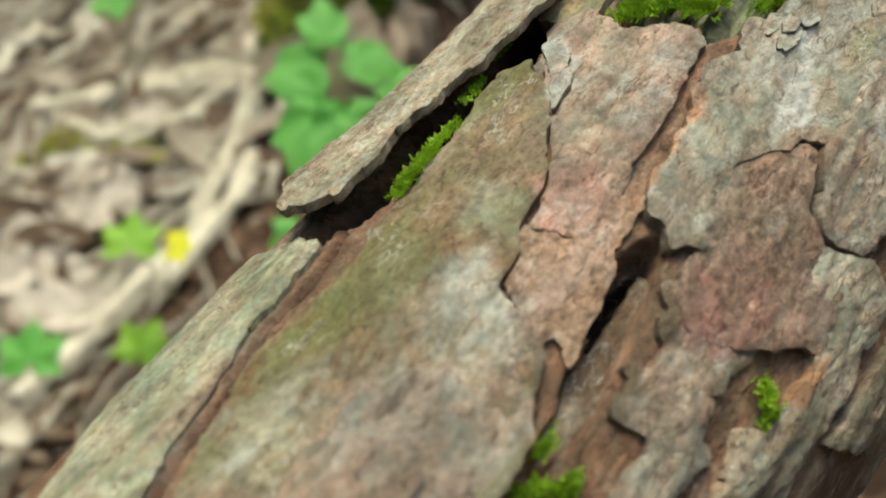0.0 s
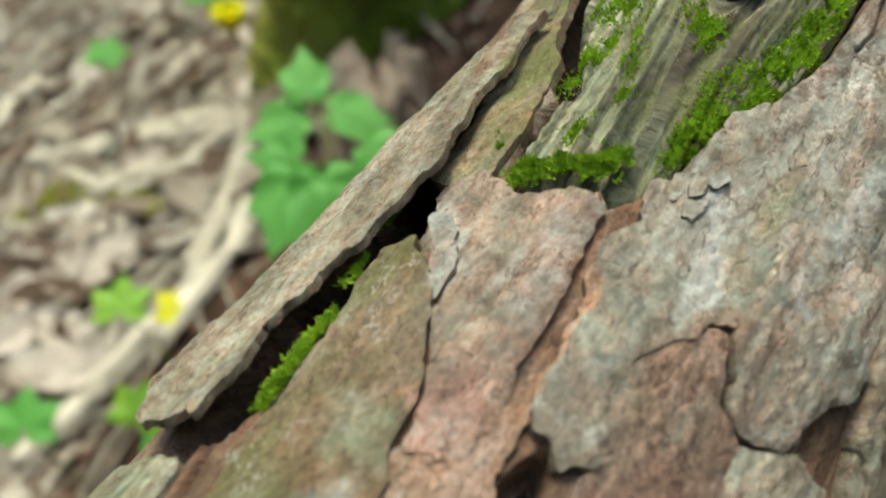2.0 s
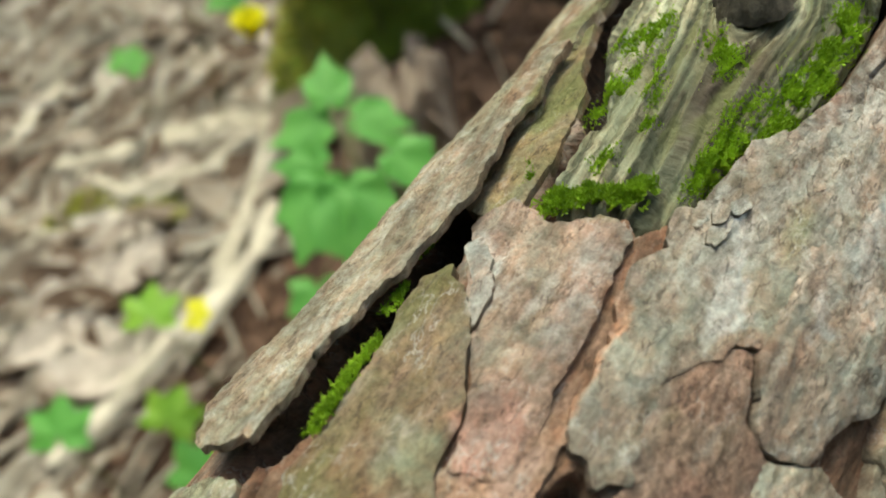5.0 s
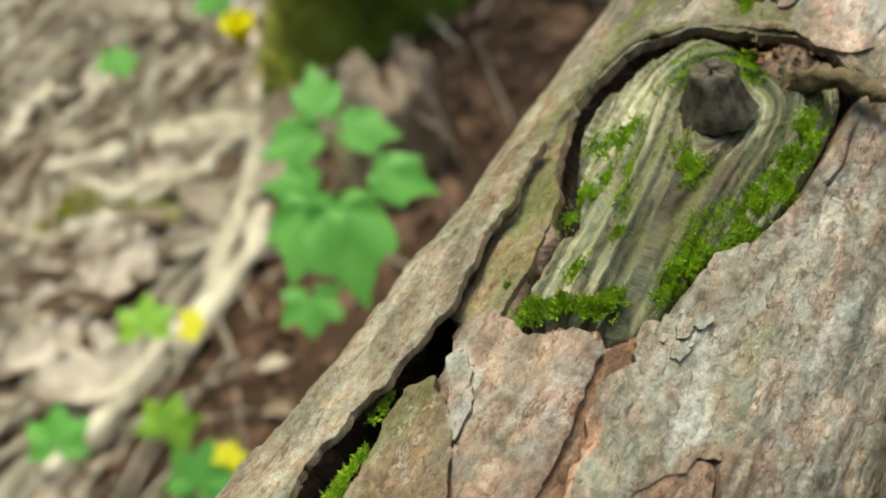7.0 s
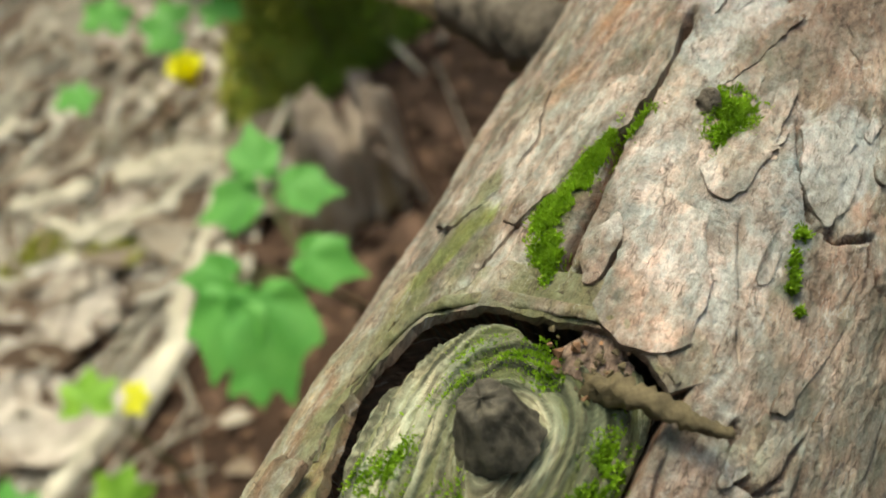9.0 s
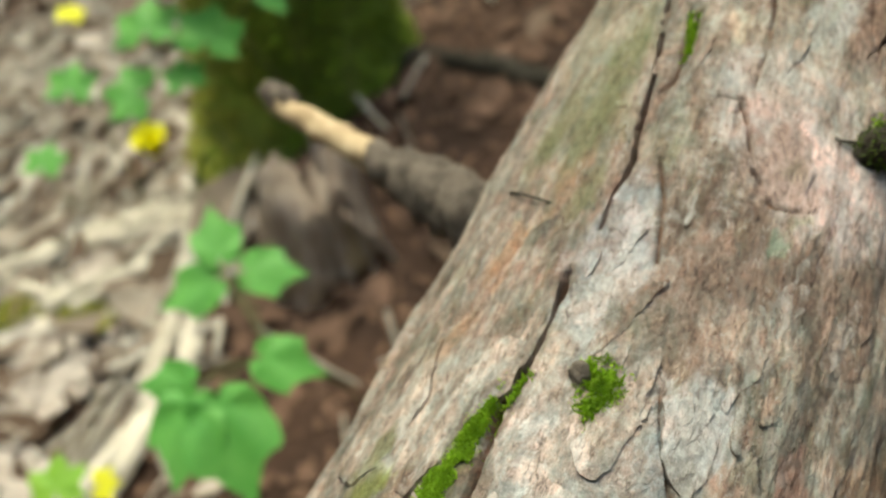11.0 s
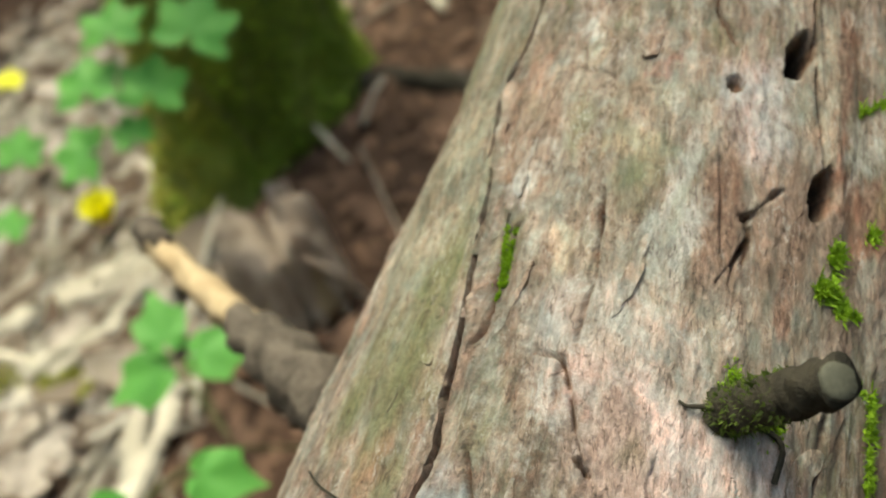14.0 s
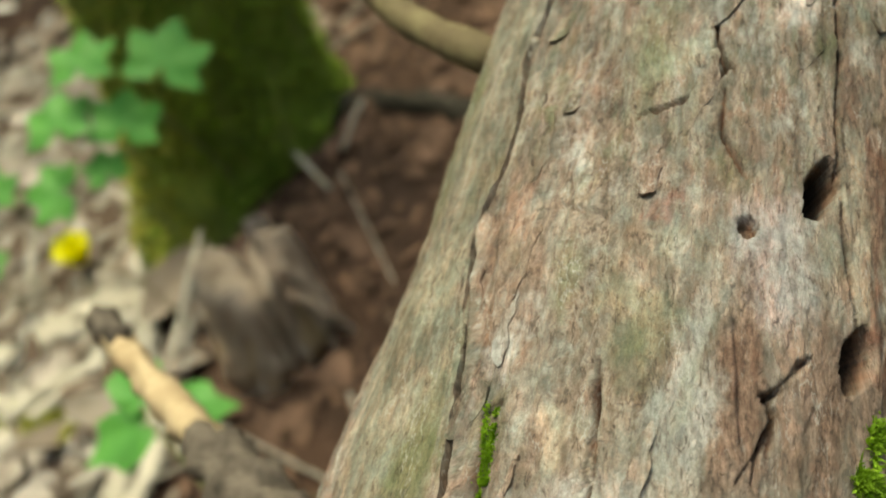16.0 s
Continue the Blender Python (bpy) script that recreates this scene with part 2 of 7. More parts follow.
BARK = bark_material("bark", (0.47, 0.455, 0.43), 2.0, 1.3, 0.55, 1.15)
PLATE = bark_material("bark_plate", (0.47, 0.455, 0.43), 1.7, 1.15, 0.5, 1.15)
RAW = simple_material("raw_inner_bark", (0.15, 0.075, 0.042), (0.38, 0.21, 0.12), 220, 0.5, 0.85, None, 0.0012)
DEADWOOD = bark_material("weathered_wood", (0.50, 0.49, 0.36), 6.0, 1.2, 0.55, 0.8)
BRANCHBARK = simple_material("dead_branch_bark", (0.045, 0.036, 0.028), (0.21, 0.17, 0.135), 120, 0.9, 0.9, None, 0.002)
STUBWOOD = simple_material("dark_dead_branch", (0.012, 0.011, 0.008), (0.060, 0.050, 0.034), 260, 0.8, 0.85, None, 0.0012)
KNOBWOOD = simple_material("dark_knob", (0.034, 0.030, 0.025), (0.135, 0.115, 0.088), 420, 0.8, 0.8, None, 0.001)
TWIGWOOD = simple_material("splintered_twig", (0.045, 0.034, 0.019), (0.195, 0.150, 0.085), 300, 0.8, 0.85, None, 0.0008)
BLOCKGREEN = simple_material("sky_block_green", (0.02, 0.035, 0.01), (0.07, 0.11, 0.03), 1.2, 0.5, 0.9, None, 0.2)
CUTWOOD = simple_material("grey_cut_end", (0.045, 0.045, 0.032), (0.14, 0.135, 0.10), 300, 0.4, 0.8, None, 0.0006)
PEELED = simple_material("peeled_wood", (0.36, 0.235, 0.12), (0.66, 0.51, 0.32), 60, 0.3, 0.7, (1, 1, 0.2), 0.0008)
MOSS = simple_material("moss", (0.14, 0.26, 0.012), (0.38, 0.58, 0.045), 260, 0.0, 0.75, None, 0.0005, 0.35, 0.5)
LEAF = simple_material("green_leaf", (0.12, 0.40, 0.07), (0.19, 0.50, 0.10), 18, 0.15, 0.5, None, 0.0006, 0.35, 0.35)
LIME_LEAF = simple_material("lime_leaf", (0.24, 0.50, 0.05), (0.36, 0.62, 0.07), 18, 0.15, 0.5, None, 0.0006, 0.35, 0.35)
YELLOW = simple_material("yellow_petal", (0.92, 0.86, 0.04), (1.0, 0.96, 0.07), 60, 0.1, 0.6, None, 0.0005, 0.3, 0.12)
STEM = simple_material("green_stem", (0.14, 0.16, 0.06), (0.26, 0.24, 0.12), 60, 0.2, 0.7)
SOIL = simple_material("forest_soil", (0.018, 0.010, 0.007), (0.075, 0.040, 0.025), 7, 0.9, 0.95, None, 0.02)
LITTER = litter_material()
PALELEAF = simple_material("pale_dead_leaf", (0.30, 0.24, 0.195), (0.60, 0.53, 0.465), 22, 0.4, 0.8, None, 0.002, 0.15, 0.0)
PALESTICK = simple_material("pale_stick", (0.46, 0.40, 0.31), (0.78, 0.71, 0.58), 16, 0.5, 0.85, None, 0.002)
BROWNLEAF = simple_material("brown_dead_leaf", (0.05, 0.027, 0.017), (0.19, 0.110, 0.074), 30, 0.4, 0.85, None, 0.002)
CRUMB = simple_material("bark_crumbs", (0.05, 0.028, 0.018), (0.21, 0.122, 0.080), 20, 0.4, 0.9, None, 0.002)
DRYSTICK = simple_material("dry_stick", (0.33, 0.285, 0.225), (0.62, 0.56, 0.47), 16, 0.5, 0.85, None, 0.002)
FARBARK = simple_material("mossy_trunk", (0.12, 0.125, 0.035), (0.36, 0.46, 0.09), 6, 1.0, 0.95, None, 0.02)
FARMOSS = simple_material("yellow_green_moss", (0.24, 0.25, 0.04), (0.50, 0.49, 0.09), 14, 0.8, 0.9, None, 0.008)
STEMBARK = simple_material("green_brown_branch", (0.11, 0.075, 0.042), (0.24, 0.195, 0.10), 90, 0.6, 0.8, None, 0.0008)
STUBMOSS = simple_material("stub_moss", (0.03, 0.045, 0.009), (0.11, 0.155, 0.02), 200, 0.0, 0.8, None, 0.0005, 0.2)
MOSSDARK = simple_material("dark_moss", (0.13, 0.20, 0.03), (0.52, 0.70, 0.10), 11, 0.0, 0.85, None, 0.001, 0.2)
ROTTEN = simple_material("rotten_wood", (0.27, 0.19, 0.14), (0.64, 0.52, 0.41), 34, 0.9, 0.95, (1, 1, 0.3), 0.012, 0.0, 0.3)


# ---- mesh helpers ----
def mesh_from(name, verts, faces, mat, smooth_faces=True):
    me = bpy.data.meshes.new(name)
    me.from_pydata(np.asarray(verts).tolist() if not isinstance(verts, list) else verts, [], faces if isinstance(faces, list) else faces.tolist())
    me.materials.append(mat)
    if smooth_faces:
        me.polygons.foreach_set("use_smooth", np.ones(len(me.polygons), bool))
    me.update()
    return me


def part(name, mesh, parent, label=""):
    ob = new(name, mesh)
    ob.parent = parent
    if label:
        ob["label"] = label
    return ob


def layers(me, a, b, stain, flake, colour):
    """The grain (cm along and across it), stain and tint layers that bark materials read."""
    g = me.attributes.new("grain", "FLOAT_VECTOR", "POINT")
    g.data.foreach_set("vector", np.stack([a / 10, b / 10, flake], -1).astype(np.float32).ravel())
    s = me.attributes.new("stain", "FLOAT_COLOR", "POINT")
    s.data.foreach_set("color", np.concatenate([stain, np.zeros((len(a), 4 - stain.shape[1]))], 1).astype(np.float32).ravel())
    c = me.attributes.new("tint", "FLOAT_COLOR", "POINT")
    c.data.foreach_set("color", np.concatenate([colour, np.ones((len(a), 1))], 1).astype(np.float32).ravel())


# ---- bark relief and stains ----
RUSTY, GREENISH, PALE, ROSY = [], [], [], []


def stain(kind, along, around, half_long, half_wide, strength):
    """One stained area of the bark, in mm."""
    kind.append((along, around, half_long, half_wide, strength))


stain(RUSTY, -38, -20, 12, 7, 1)
stain(RUSTY, -60, -56, 22, 4, 1)
stain(RUSTY, -30, -6, 14, 4, 0.6)
stain(RUSTY, -14, 0, 11, 8, 0.7)
stain(RUSTY, -30, 15, 10, 6, 1)
stain(RUSTY, 0, -24, 26, 2.5, 0.9)
stain(RUSTY, -30, -45, 20, 9, 0.45)
stain(RUSTY, -42, 2, 10, 6, 0.5)
stain(RUSTY, 215, -18, 20, 10, 0.95)
stain(RUSTY, 232, -28, 10, 8, 0.6)
stain(RUSTY, 270, 12, 10, 4, 0.9)
stain(RUSTY, 300, -40, 14, 3, 0.7)
stain(RUSTY, 180, -60, 30, 3, 0.6)
stain(RUSTY, 205, -47, 16, 2.5, 0.7)
stain(RUSTY, 150, -15, 12, 10, 0.3)
stain(RUSTY, 258, -14, 24, 4, 0.6)
stain(RUSTY, 330, -45, 20, 5, 0.5)
stain(RUSTY, 92, -31, 4, 5, 0.9)
stain(RUSTY, 70, 3, 14, 4, 0.5)
stain(RUSTY, 5, 5, 20, 3, 0.6)
stain(RUSTY, 262, -36, 14, 5, 0.5)
stain(RUSTY, 275, -13, 12, 3.5, 1)
stain(RUSTY, 256, -8.5, 14, 3.5, 1)
stain(RUSTY, 252, 5.3, 8, 2.5, 1.2)
stain(RUSTY, 317, 3.1, 10, 2.5, 1.1)
stain(RUSTY, 303, 6.5, 8, 2.5, 1)
stain(RUSTY, 282, 17, 8, 4, 1.2)
stain(RUSTY, 214, -46.7, 12, 2, 1.2)
stain(RUSTY, 289, -49, 16, 2.5, 0.7)
stain(RUSTY, 298, -33, 10, 3, 0.7)
stain(RUSTY, 27, -0.5, 7, 3, 1)
stain(RUSTY, 15, 4, 8, 3, 1)
stain(RUSTY, -4, -4.9, 6, 5, 1.1)
stain(RUSTY, 15, -15.3, 4, 2.5, 0.9)
stain(RUSTY, 44.6, -1.6, 4, 2.5, 0.9)
stain(RUSTY, 8, -26.5, 7, 1.6, 1.3)
stain(RUSTY, -3, -24.2, 7, 1.6, 1.3)
stain(RUSTY, -12, -22.6, 8, 2, 1.3)
stain(RUSTY, -25, -20.5, 8, 3, 1.2)
stain(RUSTY, -6, -39, 6, 3, 0.8)
stain(RUSTY, 80, -5, 5, 2, 1)
stain(RUSTY, 75, 11.7, 8, 4, 1)
stain(RUSTY, 50, -75.5, 20, 2, 1)
stain(RUSTY, -19, 1, 8, 5, 1)
stain(RUSTY, -12, 3.4, 6, 4, 1)
stain(RUSTY, -40, -52, 14, 4, 0.8)
stain(RUSTY, -22, -50.7, 9, 3.5, 0.7)
stain(RUSTY, 164, -64, 14, 4, 0.9)
stain(RUSTY, 187, 10.7, 12, 3, 0.9)
stain(RUSTY, 163, -26, 10, 4, 0.7)
stain(RUSTY, 175, -19, 14, 4, 0.5)
stain(RUSTY, 195, 1, 10, 4, 0.5)
stain(RUSTY, 3, -19, 5, 3, 0.5)
stain(RUSTY, 335, 2, 26, 4, 0.8)
stain(RUSTY, 305, -18, 16, 3, 0.6)
stain(RUSTY, 322, -26, 20, 3, 0.6)
stain(RUSTY, 268, -2, 12, 3, 0.7)
stain(RUSTY, 340, -14, 20, 3, 0.5)
stain(RUSTY, 296, -58, 14, 3, 0.7)
stain(RUSTY, -50, -55, 14, 3, 1.2)
stain(RUSTY, -66, -56, 16, 3, 1.2)
stain(RUSTY, -82, -57, 14, 3, 1)
stain(RUSTY, 262, -10, 16, 3, 0.8)
stain(RUSTY, 280, -14, 10, 2.5, 0.9)
stain(RUSTY, 245, -38, 14, 3, 0.6)
stain(RUSTY, 268, 4, 14, 7, 0.85)
stain(RUSTY, 255, 18, 14, 6, 0.9)
stain(RUSTY, 282, -4, 10, 4, 0.6)
stain(GREENISH, -40, -52, 26, 4, 0.55)
stain(GREENISH, -60, -46, 30, 5, 0.45)
stain(GREENISH, -10, -55, 12, 4, 0.8)
stain(GREENISH, 95, -72, 22, 5, 1.1)
stain(GREENISH, 100, -62, 14, 4, 0.9)
stain(GREENISH, 45, -60, 18, 4, 0.8)
stain(GREENISH, -62, -8, 12, 3, 0.7)
stain(GREENISH, 115, -48, 22, 4, 0.8)
stain(GREENISH, 40, -30, 22, 7, 0.6)
stain(GREENISH, 60, -22, 18, 4, 0.8)
stain(GREENISH, 246, -47, 12, 3, 0.7)
stain(GREENISH, -28, 16, 8, 4, 0.8)
stain(GREENISH, 60, -50, 22, 6, 0.5)
stain(GREENISH, 20, -38, 6, 8, 0.9)
stain(GREENISH, 215, -13, 5, 3, 0.8)
stain(GREENISH, 240, 28, 40, 8, 0.4)
stain(GREENISH, 300, -60, 60, 9, 0.35)
stain(GREENISH, 80, -45, 9, 9, 0.6)
stain(GREENISH, 224, -60, 40, 7, 0.8)
stain(GREENISH, 322, -95, 40, 12, 0.6)
stain(GREENISH, 265, -27, 10, 4, 0.6)
stain(GREENISH, 28, -6.4, 8, 3, 0.5)
stain(GREENISH, -9, -7.6, 5, 3, 0.6)
stain(GREENISH, 99, -43, 8, 6, 1.1)
stain(GREENISH, 45.6, -62, 14, 4, 1.1)
stain(GREENISH, 68, -71.8, 14, 5, 1)
stain(GREENISH, 119, -7.3, 8, 3, 0.7)
stain(GREENISH, 190, -52, 14, 4, 0.7)
stain(GREENISH, 330, -60, 30, 6, 0.5)
stain(GREENISH, 280, -42, 12, 4, 0.5)
stain(GREENISH, 206, -37, 8, 4, 0.5)
stain(GREENISH, 215, -70, 22, 6, 0.7)
stain(GREENISH, 213.5, -52, 10, 4, 0.5)
stain(GREENISH, -50, -44, 14, 6, 0.6)
stain(GREENISH, -75, -50, 20, 6, 0.6)
stain(GREENISH, 106.1, -69.8, 12, 3, 1.3)
stain(GREENISH, 330, -40, 30, 6, 0.6)
stain(GREENISH, 310, -22, 12, 5, 0.5)
stain(GREENISH, 345, -10, 20, 4, 0.5)
stain(GREENISH, 107.9, -67, 8, 2.5, 1.4)
stain(GREENISH, 119.6, -68, 8, 2.5, 1.4)
stain(GREENISH, 290, 20, 16, 5, 0.6)
stain(GREENISH, 262, -18, 14, 3, 0.4)
stain(PALE, -52, -26, 12, 9, 0.8)
stain(PALE, -80, -44, 12, 7, 0.8)
stain(PALE, 20, -18, 16, 5, 0.7)
stain(PALE, 28, -12, 16, 4, 0.8)
stain(PALE, 45, -12, 8, 4, 0.7)
stain(PALE, 35, 2, 18, 3, 0.6)
stain(PALE, -5, -44, 7, 3, 0.9)
stain(PALE, 145, -8, 12, 6, 1)
stain(PALE, 150, -35, 14, 5, 0.8)
stain(PALE, 222, -22, 24, 14, 0.55)
stain(PALE, 250, -18, 16, 3, 0.9)
stain(PALE, 268, -48, 7, 4, 1)
stain(PALE, 215, -8, 12, 10, 0.5)
stain(PALE, 165, -38, 14, 6, 0.7)
stain(PALE, 105, -12, 18, 6, 0.6)
stain(PALE, 118, -24, 14, 5, 0.5)
stain(PALE, 290, -14, 14, 7, 0.7)
stain(PALE, 335, -22, 10, 6, 0.6)
stain(PALE, 300, -30, 6, 4, 0.6)
stain(PALE, 320, -52, 16, 3, 0.5)
stain(PALE, 190, -35, 20, 5, 0.5)
stain(PALE, 8, -30, 18, 4, 0.5)
stain(PALE, 60, -45, 18, 3.5, 0.9)
stain(PALE, 135, -62, 16, 5, 0.5)
stain(PALE, 272, -19, 12, 1.8, 1.2)
stain(PALE, 252, -14, 14, 2, 1.2)
stain(PALE, 290, -8, 12, 5, 1)
stain(PALE, 287.6, -26, 4, 3, 1.1)
stain(PALE, 306.4, -48.7, 3.5, 2.5, 1.1)
stain(PALE, 259, -21.3, 5, 3, 0.9)
stain(PALE, 298.5, -39, 4, 2.5, 0.9)
stain(PALE, 294, 11.3, 10, 4, 0.8)
stain(PALE, 0, -36.5, 9, 1.6, 1.1)
stain(PALE, -13, -35, 9, 1.6, 0.8)
stain(PALE, 19, -14.7, 6, 1.7, 1.2)
stain(PALE, 9, -9.8, 6, 1.7, 1.1)
stain(PALE, 58.7, -7, 8, 2.5, 1.2)
stain(PALE, 44, -3.2, 10, 1.8, 1.1)
stain(PALE, 21.7, 4.2, 6, 1.5, 1.2)
stain(PALE, 50, 4, 8, 2, 1)
stain(PALE, -8.5, -14.9, 6, 2, 0.5)
stain(PALE, -8, 0.1, 5, 2, 0.45)
stain(PALE, 90, -6.5, 12, 2.5, 0.9)
stain(PALE, 60, -9.2, 12, 4, 0.9)
stain(PALE, 335, -30, 12, 2, 0.9)
stain(PALE, 318, -14, 8, 2.5, 1)
stain(PALE, 350, -30, 14, 2, 0.9)
stain(PALE, 51.6, -10, 10, 5, 0.8)
stain(PALE, 37, 5.2, 10, 4, 0.8)
stain(PALE, 35, -12, 9, 4, 0.8)
stain(PALE, 17, -12, 9, 3, 0.8)
stain(PALE, -46.5, -31, 9, 6, 0.55)
stain(PALE, -29, -41, 8, 5, 0.5)
stain(PALE, 176, -37, 9, 5, 1)
stain(PALE, 164.6, -38.3, 6, 4, 1)
stain(PALE, 255.6, -14.7, 8, 2, 0.9)
stain(PALE, 147.8, -10.1, 9, 4, 1.2)
stain(ROSY, 216.8, -17, 11, 6, 1)
stain(ROSY, 208, -11, 9, 7, 1)
stain(ROSY, 226, -23.5, 6, 3.5, 0.9)
stain(ROSY, 112, -25, 9, 4, 0.4)
stain(ROSY, 100, -24, 8, 3.5, 0.35)
stain(ROSY, 241, -31.5, 10, 2.5, 0.6)
stain(ROSY, 238, -17, 6, 5, 0.4)
stain(ROSY, 10.5, -31, 8, 3, 0.5)
stain(ROSY, -20, -30, 10, 6, 0.4)
stain(ROSY, 130, -20, 12, 5, 0.5)
stain(ROSY, 292, -4, 10, 4, 0.5)
stain(ROSY, -32, -21, 8, 4, 1.1)
stain(ROSY, -38.5, -21.5, 6, 3, 1)
stain(ROSY, -25.7, -20.7, 5, 2.5, 0.9)
stain(ROSY, 1, -36, 10, 4, 0.6)
stain(ROSY, -24, -28, 9, 4, 0.7)
stain(ROSY, 12, -35, 8, 4, 0.5)
stain(ROSY, 204, -31.6, 8, 4, 0.5)
stain(ROSY, 211, 9, 8, 5, 0.5)
stain(ROSY, 20, 4, 8, 3, 0.4)
stain(ROSY, 186, -30, 10, 5, 0.4)


def blobs(a, b, spots):
    v = np.zeros(a.shape)
    wa, wb = a + 5 * fbm(a / 9, b / 5, 61, 3), b + 3 * fbm(a / 9, b / 5, 67, 3)
    for x, y, ra, rb, k in spots:
        v = np.maximum(v, k * np.exp(-(((wa - x) / ra) ** 2 + ((wb - y) / rb) ** 2) ** 1.5))
    return v


def stains(a, b):
    r = blobs(a, b, RUSTY) + 0.2 * smooth(fbm(a / 22, b / 5, 71, 4), 0.08, 0.35)
    g = 0.8 * blobs(a, b, GREENISH) + 0.2 * smooth(fbm(a / 16, b / 9, 83, 4), 0.02, 0.4)
    p = 0.8 * blobs(a, b, PALE) + 0.3 * smooth(fbm(a / 14, b / 5, 97, 4), 0.05, 0.4)
    return np.stack([r, g, p, blobs(a, b, ROSY)], -1)


# coloured areas of the bark: base colour, softness of the rim in mm, cover, outline in mm along and round the trunk
MARKS = []


def mark(colour, soft, cover, *outline):
    MARKS.append((np.array(colour), soft, cover, list(outline)))


mark((0.174, 0.132, 0.081), 5, 0.9, (-39, -52.5), (-22, -53.5), (-21, -37.5), (-29.5, -33.5), (-41.5, -29), (-46, -41), (-60, -37), (-73.5, -44.5), (-79.5, -45), (-65, -53.5), (-48, -51.5))
mark((0.308, 0.305, 0.277), 5, 0.8, (-45, -39.5), (-41.5, -29), (-43.5, -20.5), (-49, -16.5), (-53.5, -26), (-53, -35))
mark((0.298, 0.299, 0.208), 4, 0.75, (-31, -49.5), (-27.5, -41), (-30.5, -32.5), (-38, -32.5), (-39, -40.5))
mark((0.272, 0.269, 0.197), 5, 0.6, (-51.5, -48.5), (-47, -43.5), (-55.5, -36), (-57, -43))
mark((0.192, 0.114, 0.07), 4, 0.6, (-42.5, -53), (-36.5, -46), (-40.5, -35.5), (-48, -41))
mark((0.25, 0.209, 0.184), 5, 0.8, (-72, -39), (-62, -33), (-58, -19), (-61.5, -12), (-70, -12), (-81.5, -28.5))
mark((0.267, 0.284, 0.205), 5, 0.7, (-90, -46), (-81.5, -45.5), (-77, -40.5), (-80, -32.5), (-87, -35))
mark((0.144, 0.156, 0.072), 4, 0.6, (-66, -57), (-56.5, -53.5), (-58.5, -46), (-68.5, -48))
mark((0.479, 0.324, 0.233), 2, 1, (-43, -25.5), (-34.5, -27), (-29, -24), (-22, -19), (-29, -14.5), (-33.5, -14), (-36.5, -16.5), (-39, -17), (-44.5, -17.5))
mark((0.33, 0.195, 0.165), 2.5, 0.8, (-24, -36), (-19.5, -31), (-21.5, -22.5), (-28, -24), (-34, -27.5))
mark((0.437, 0.418, 0.405), 1.2, 0.8, (5, -57), (5.5, -52.5), (-2, -46.5), (-11, -44), (-1.5, -51))
mark((0.386, 0.328, 0.307), 1.5, 0.8, (10.5, -36), (14, -30.5), (-2, -27), (-12.5, -25.5), (-9.5, -29))
mark((0.296, 0.233, 0.18), 4, 0.7, (10, -53), (14, -38.5), (-1, -34.5), (-15.5, -30), (-16.5, -38), (-3, -44.5))
mark((0.122, 0.087, 0.058), 2.5, 0.9, (-24.5, -9.5), (-33, -9), (-45.5, -7.5), (-53, -3), (-49.5, 1), (-41, -2), (-30.5, -3.5))
mark((0.285, 0.156, 0.138), 3, 0.9, (-22, -6), (-11.5, 3), (-13, 7.5), (-25.5, 9), (-32, 6.5), (-34.5, -1), (-28.5, -5))
mark((0.258, 0.177, 0.139), 3, 0.8, (1, -8.5), (9, -2.5), (5, 3), (-2, 1), (-5.5, -6))
mark((0.513, 0.277, 0.164), 2, 0.9, (-27.5, 12), (-21, 15.5), (-15.5, 22.5), (-23, 24), (-33.5, 17.5), (-34.5, 14))
mark((0.306, 0.318, 0.112), 1.5, 0.8, (-28.5, 14), (-24, 19), (-28, 21.5), (-31.5, 17.5))
mark((0.396, 0.286, 0.225), 3, 0.7, (14, 1.5), (23, 3.5), (26.5, 11), (19, 12.5), (11, 6))
mark((0.493, 0.464, 0.462), 1, 0.8, (23, -0.5), (25.5, 1.5), (20, 8.5), (19, 6))
mark((0.43, 0.433, 0.436), 1.5, 0.8, (9, -10.5), (23, -15.5), (30.5, -17), (33, -14), (19, -10.5), (9, -5), (6.5, -8))
mark((0.399, 0.405, 0.411), 2, 0.7, (33.5, 1.5), (49, 2), (59, 5), (52.5, 9), (36, 8), (25.5, 7.5))
mark((0.206, 0.199, 0.153), 4, 0.7, (-7, -4.5), (-0.5, 3.5), (-6.5, 6), (-16, -5.5), (-13.5, -11))
mark((0.237, 0.195, 0.149), 3, 0.8, (21, 28), (29, 32), (23, 55.5), (13.5, 47.5), (11.5, 36.5))
mark((0.211, 0.174, 0.131), 3, 0.7, (-2, 30), (11, 41.5), (5, 52.5), (-12, 49), (-21, 37))
mark((0.446, 0.242, 0.151), 1.2, 0.95, (10.5, -26.5), (0.5, -21.5), (-16.5, -19), (-22.5, -19.5), (-18.5, -21.5), (-6, -24.5), (4.5, -27))
mark((0.171, 0.069, 0.048), 1.5, 0.95, (-36, -60), (-53.5, -55), (-64, -58.5), (-80, -49), (-83, -49.5), (-81, -45.5), (-69, -51.5), (-57.5, -54), (-48, -51.5), (-39, -52.5))
mark((0.41, 0.366, 0.336), 6, 0.55, (116, -39.5), (152.5, -43.5), (161.5, -20), (101.5, 5), (94, -4.5), (100, -17.5), (112, -31))
mark((0.303, 0.279, 0.194), 4, 0.6, (77, -101), (84, -78), (97, -58.5), (89, -69), (66, -71.5), (36.5, -68.5), (25, -71.5), (26.5, -83.5))
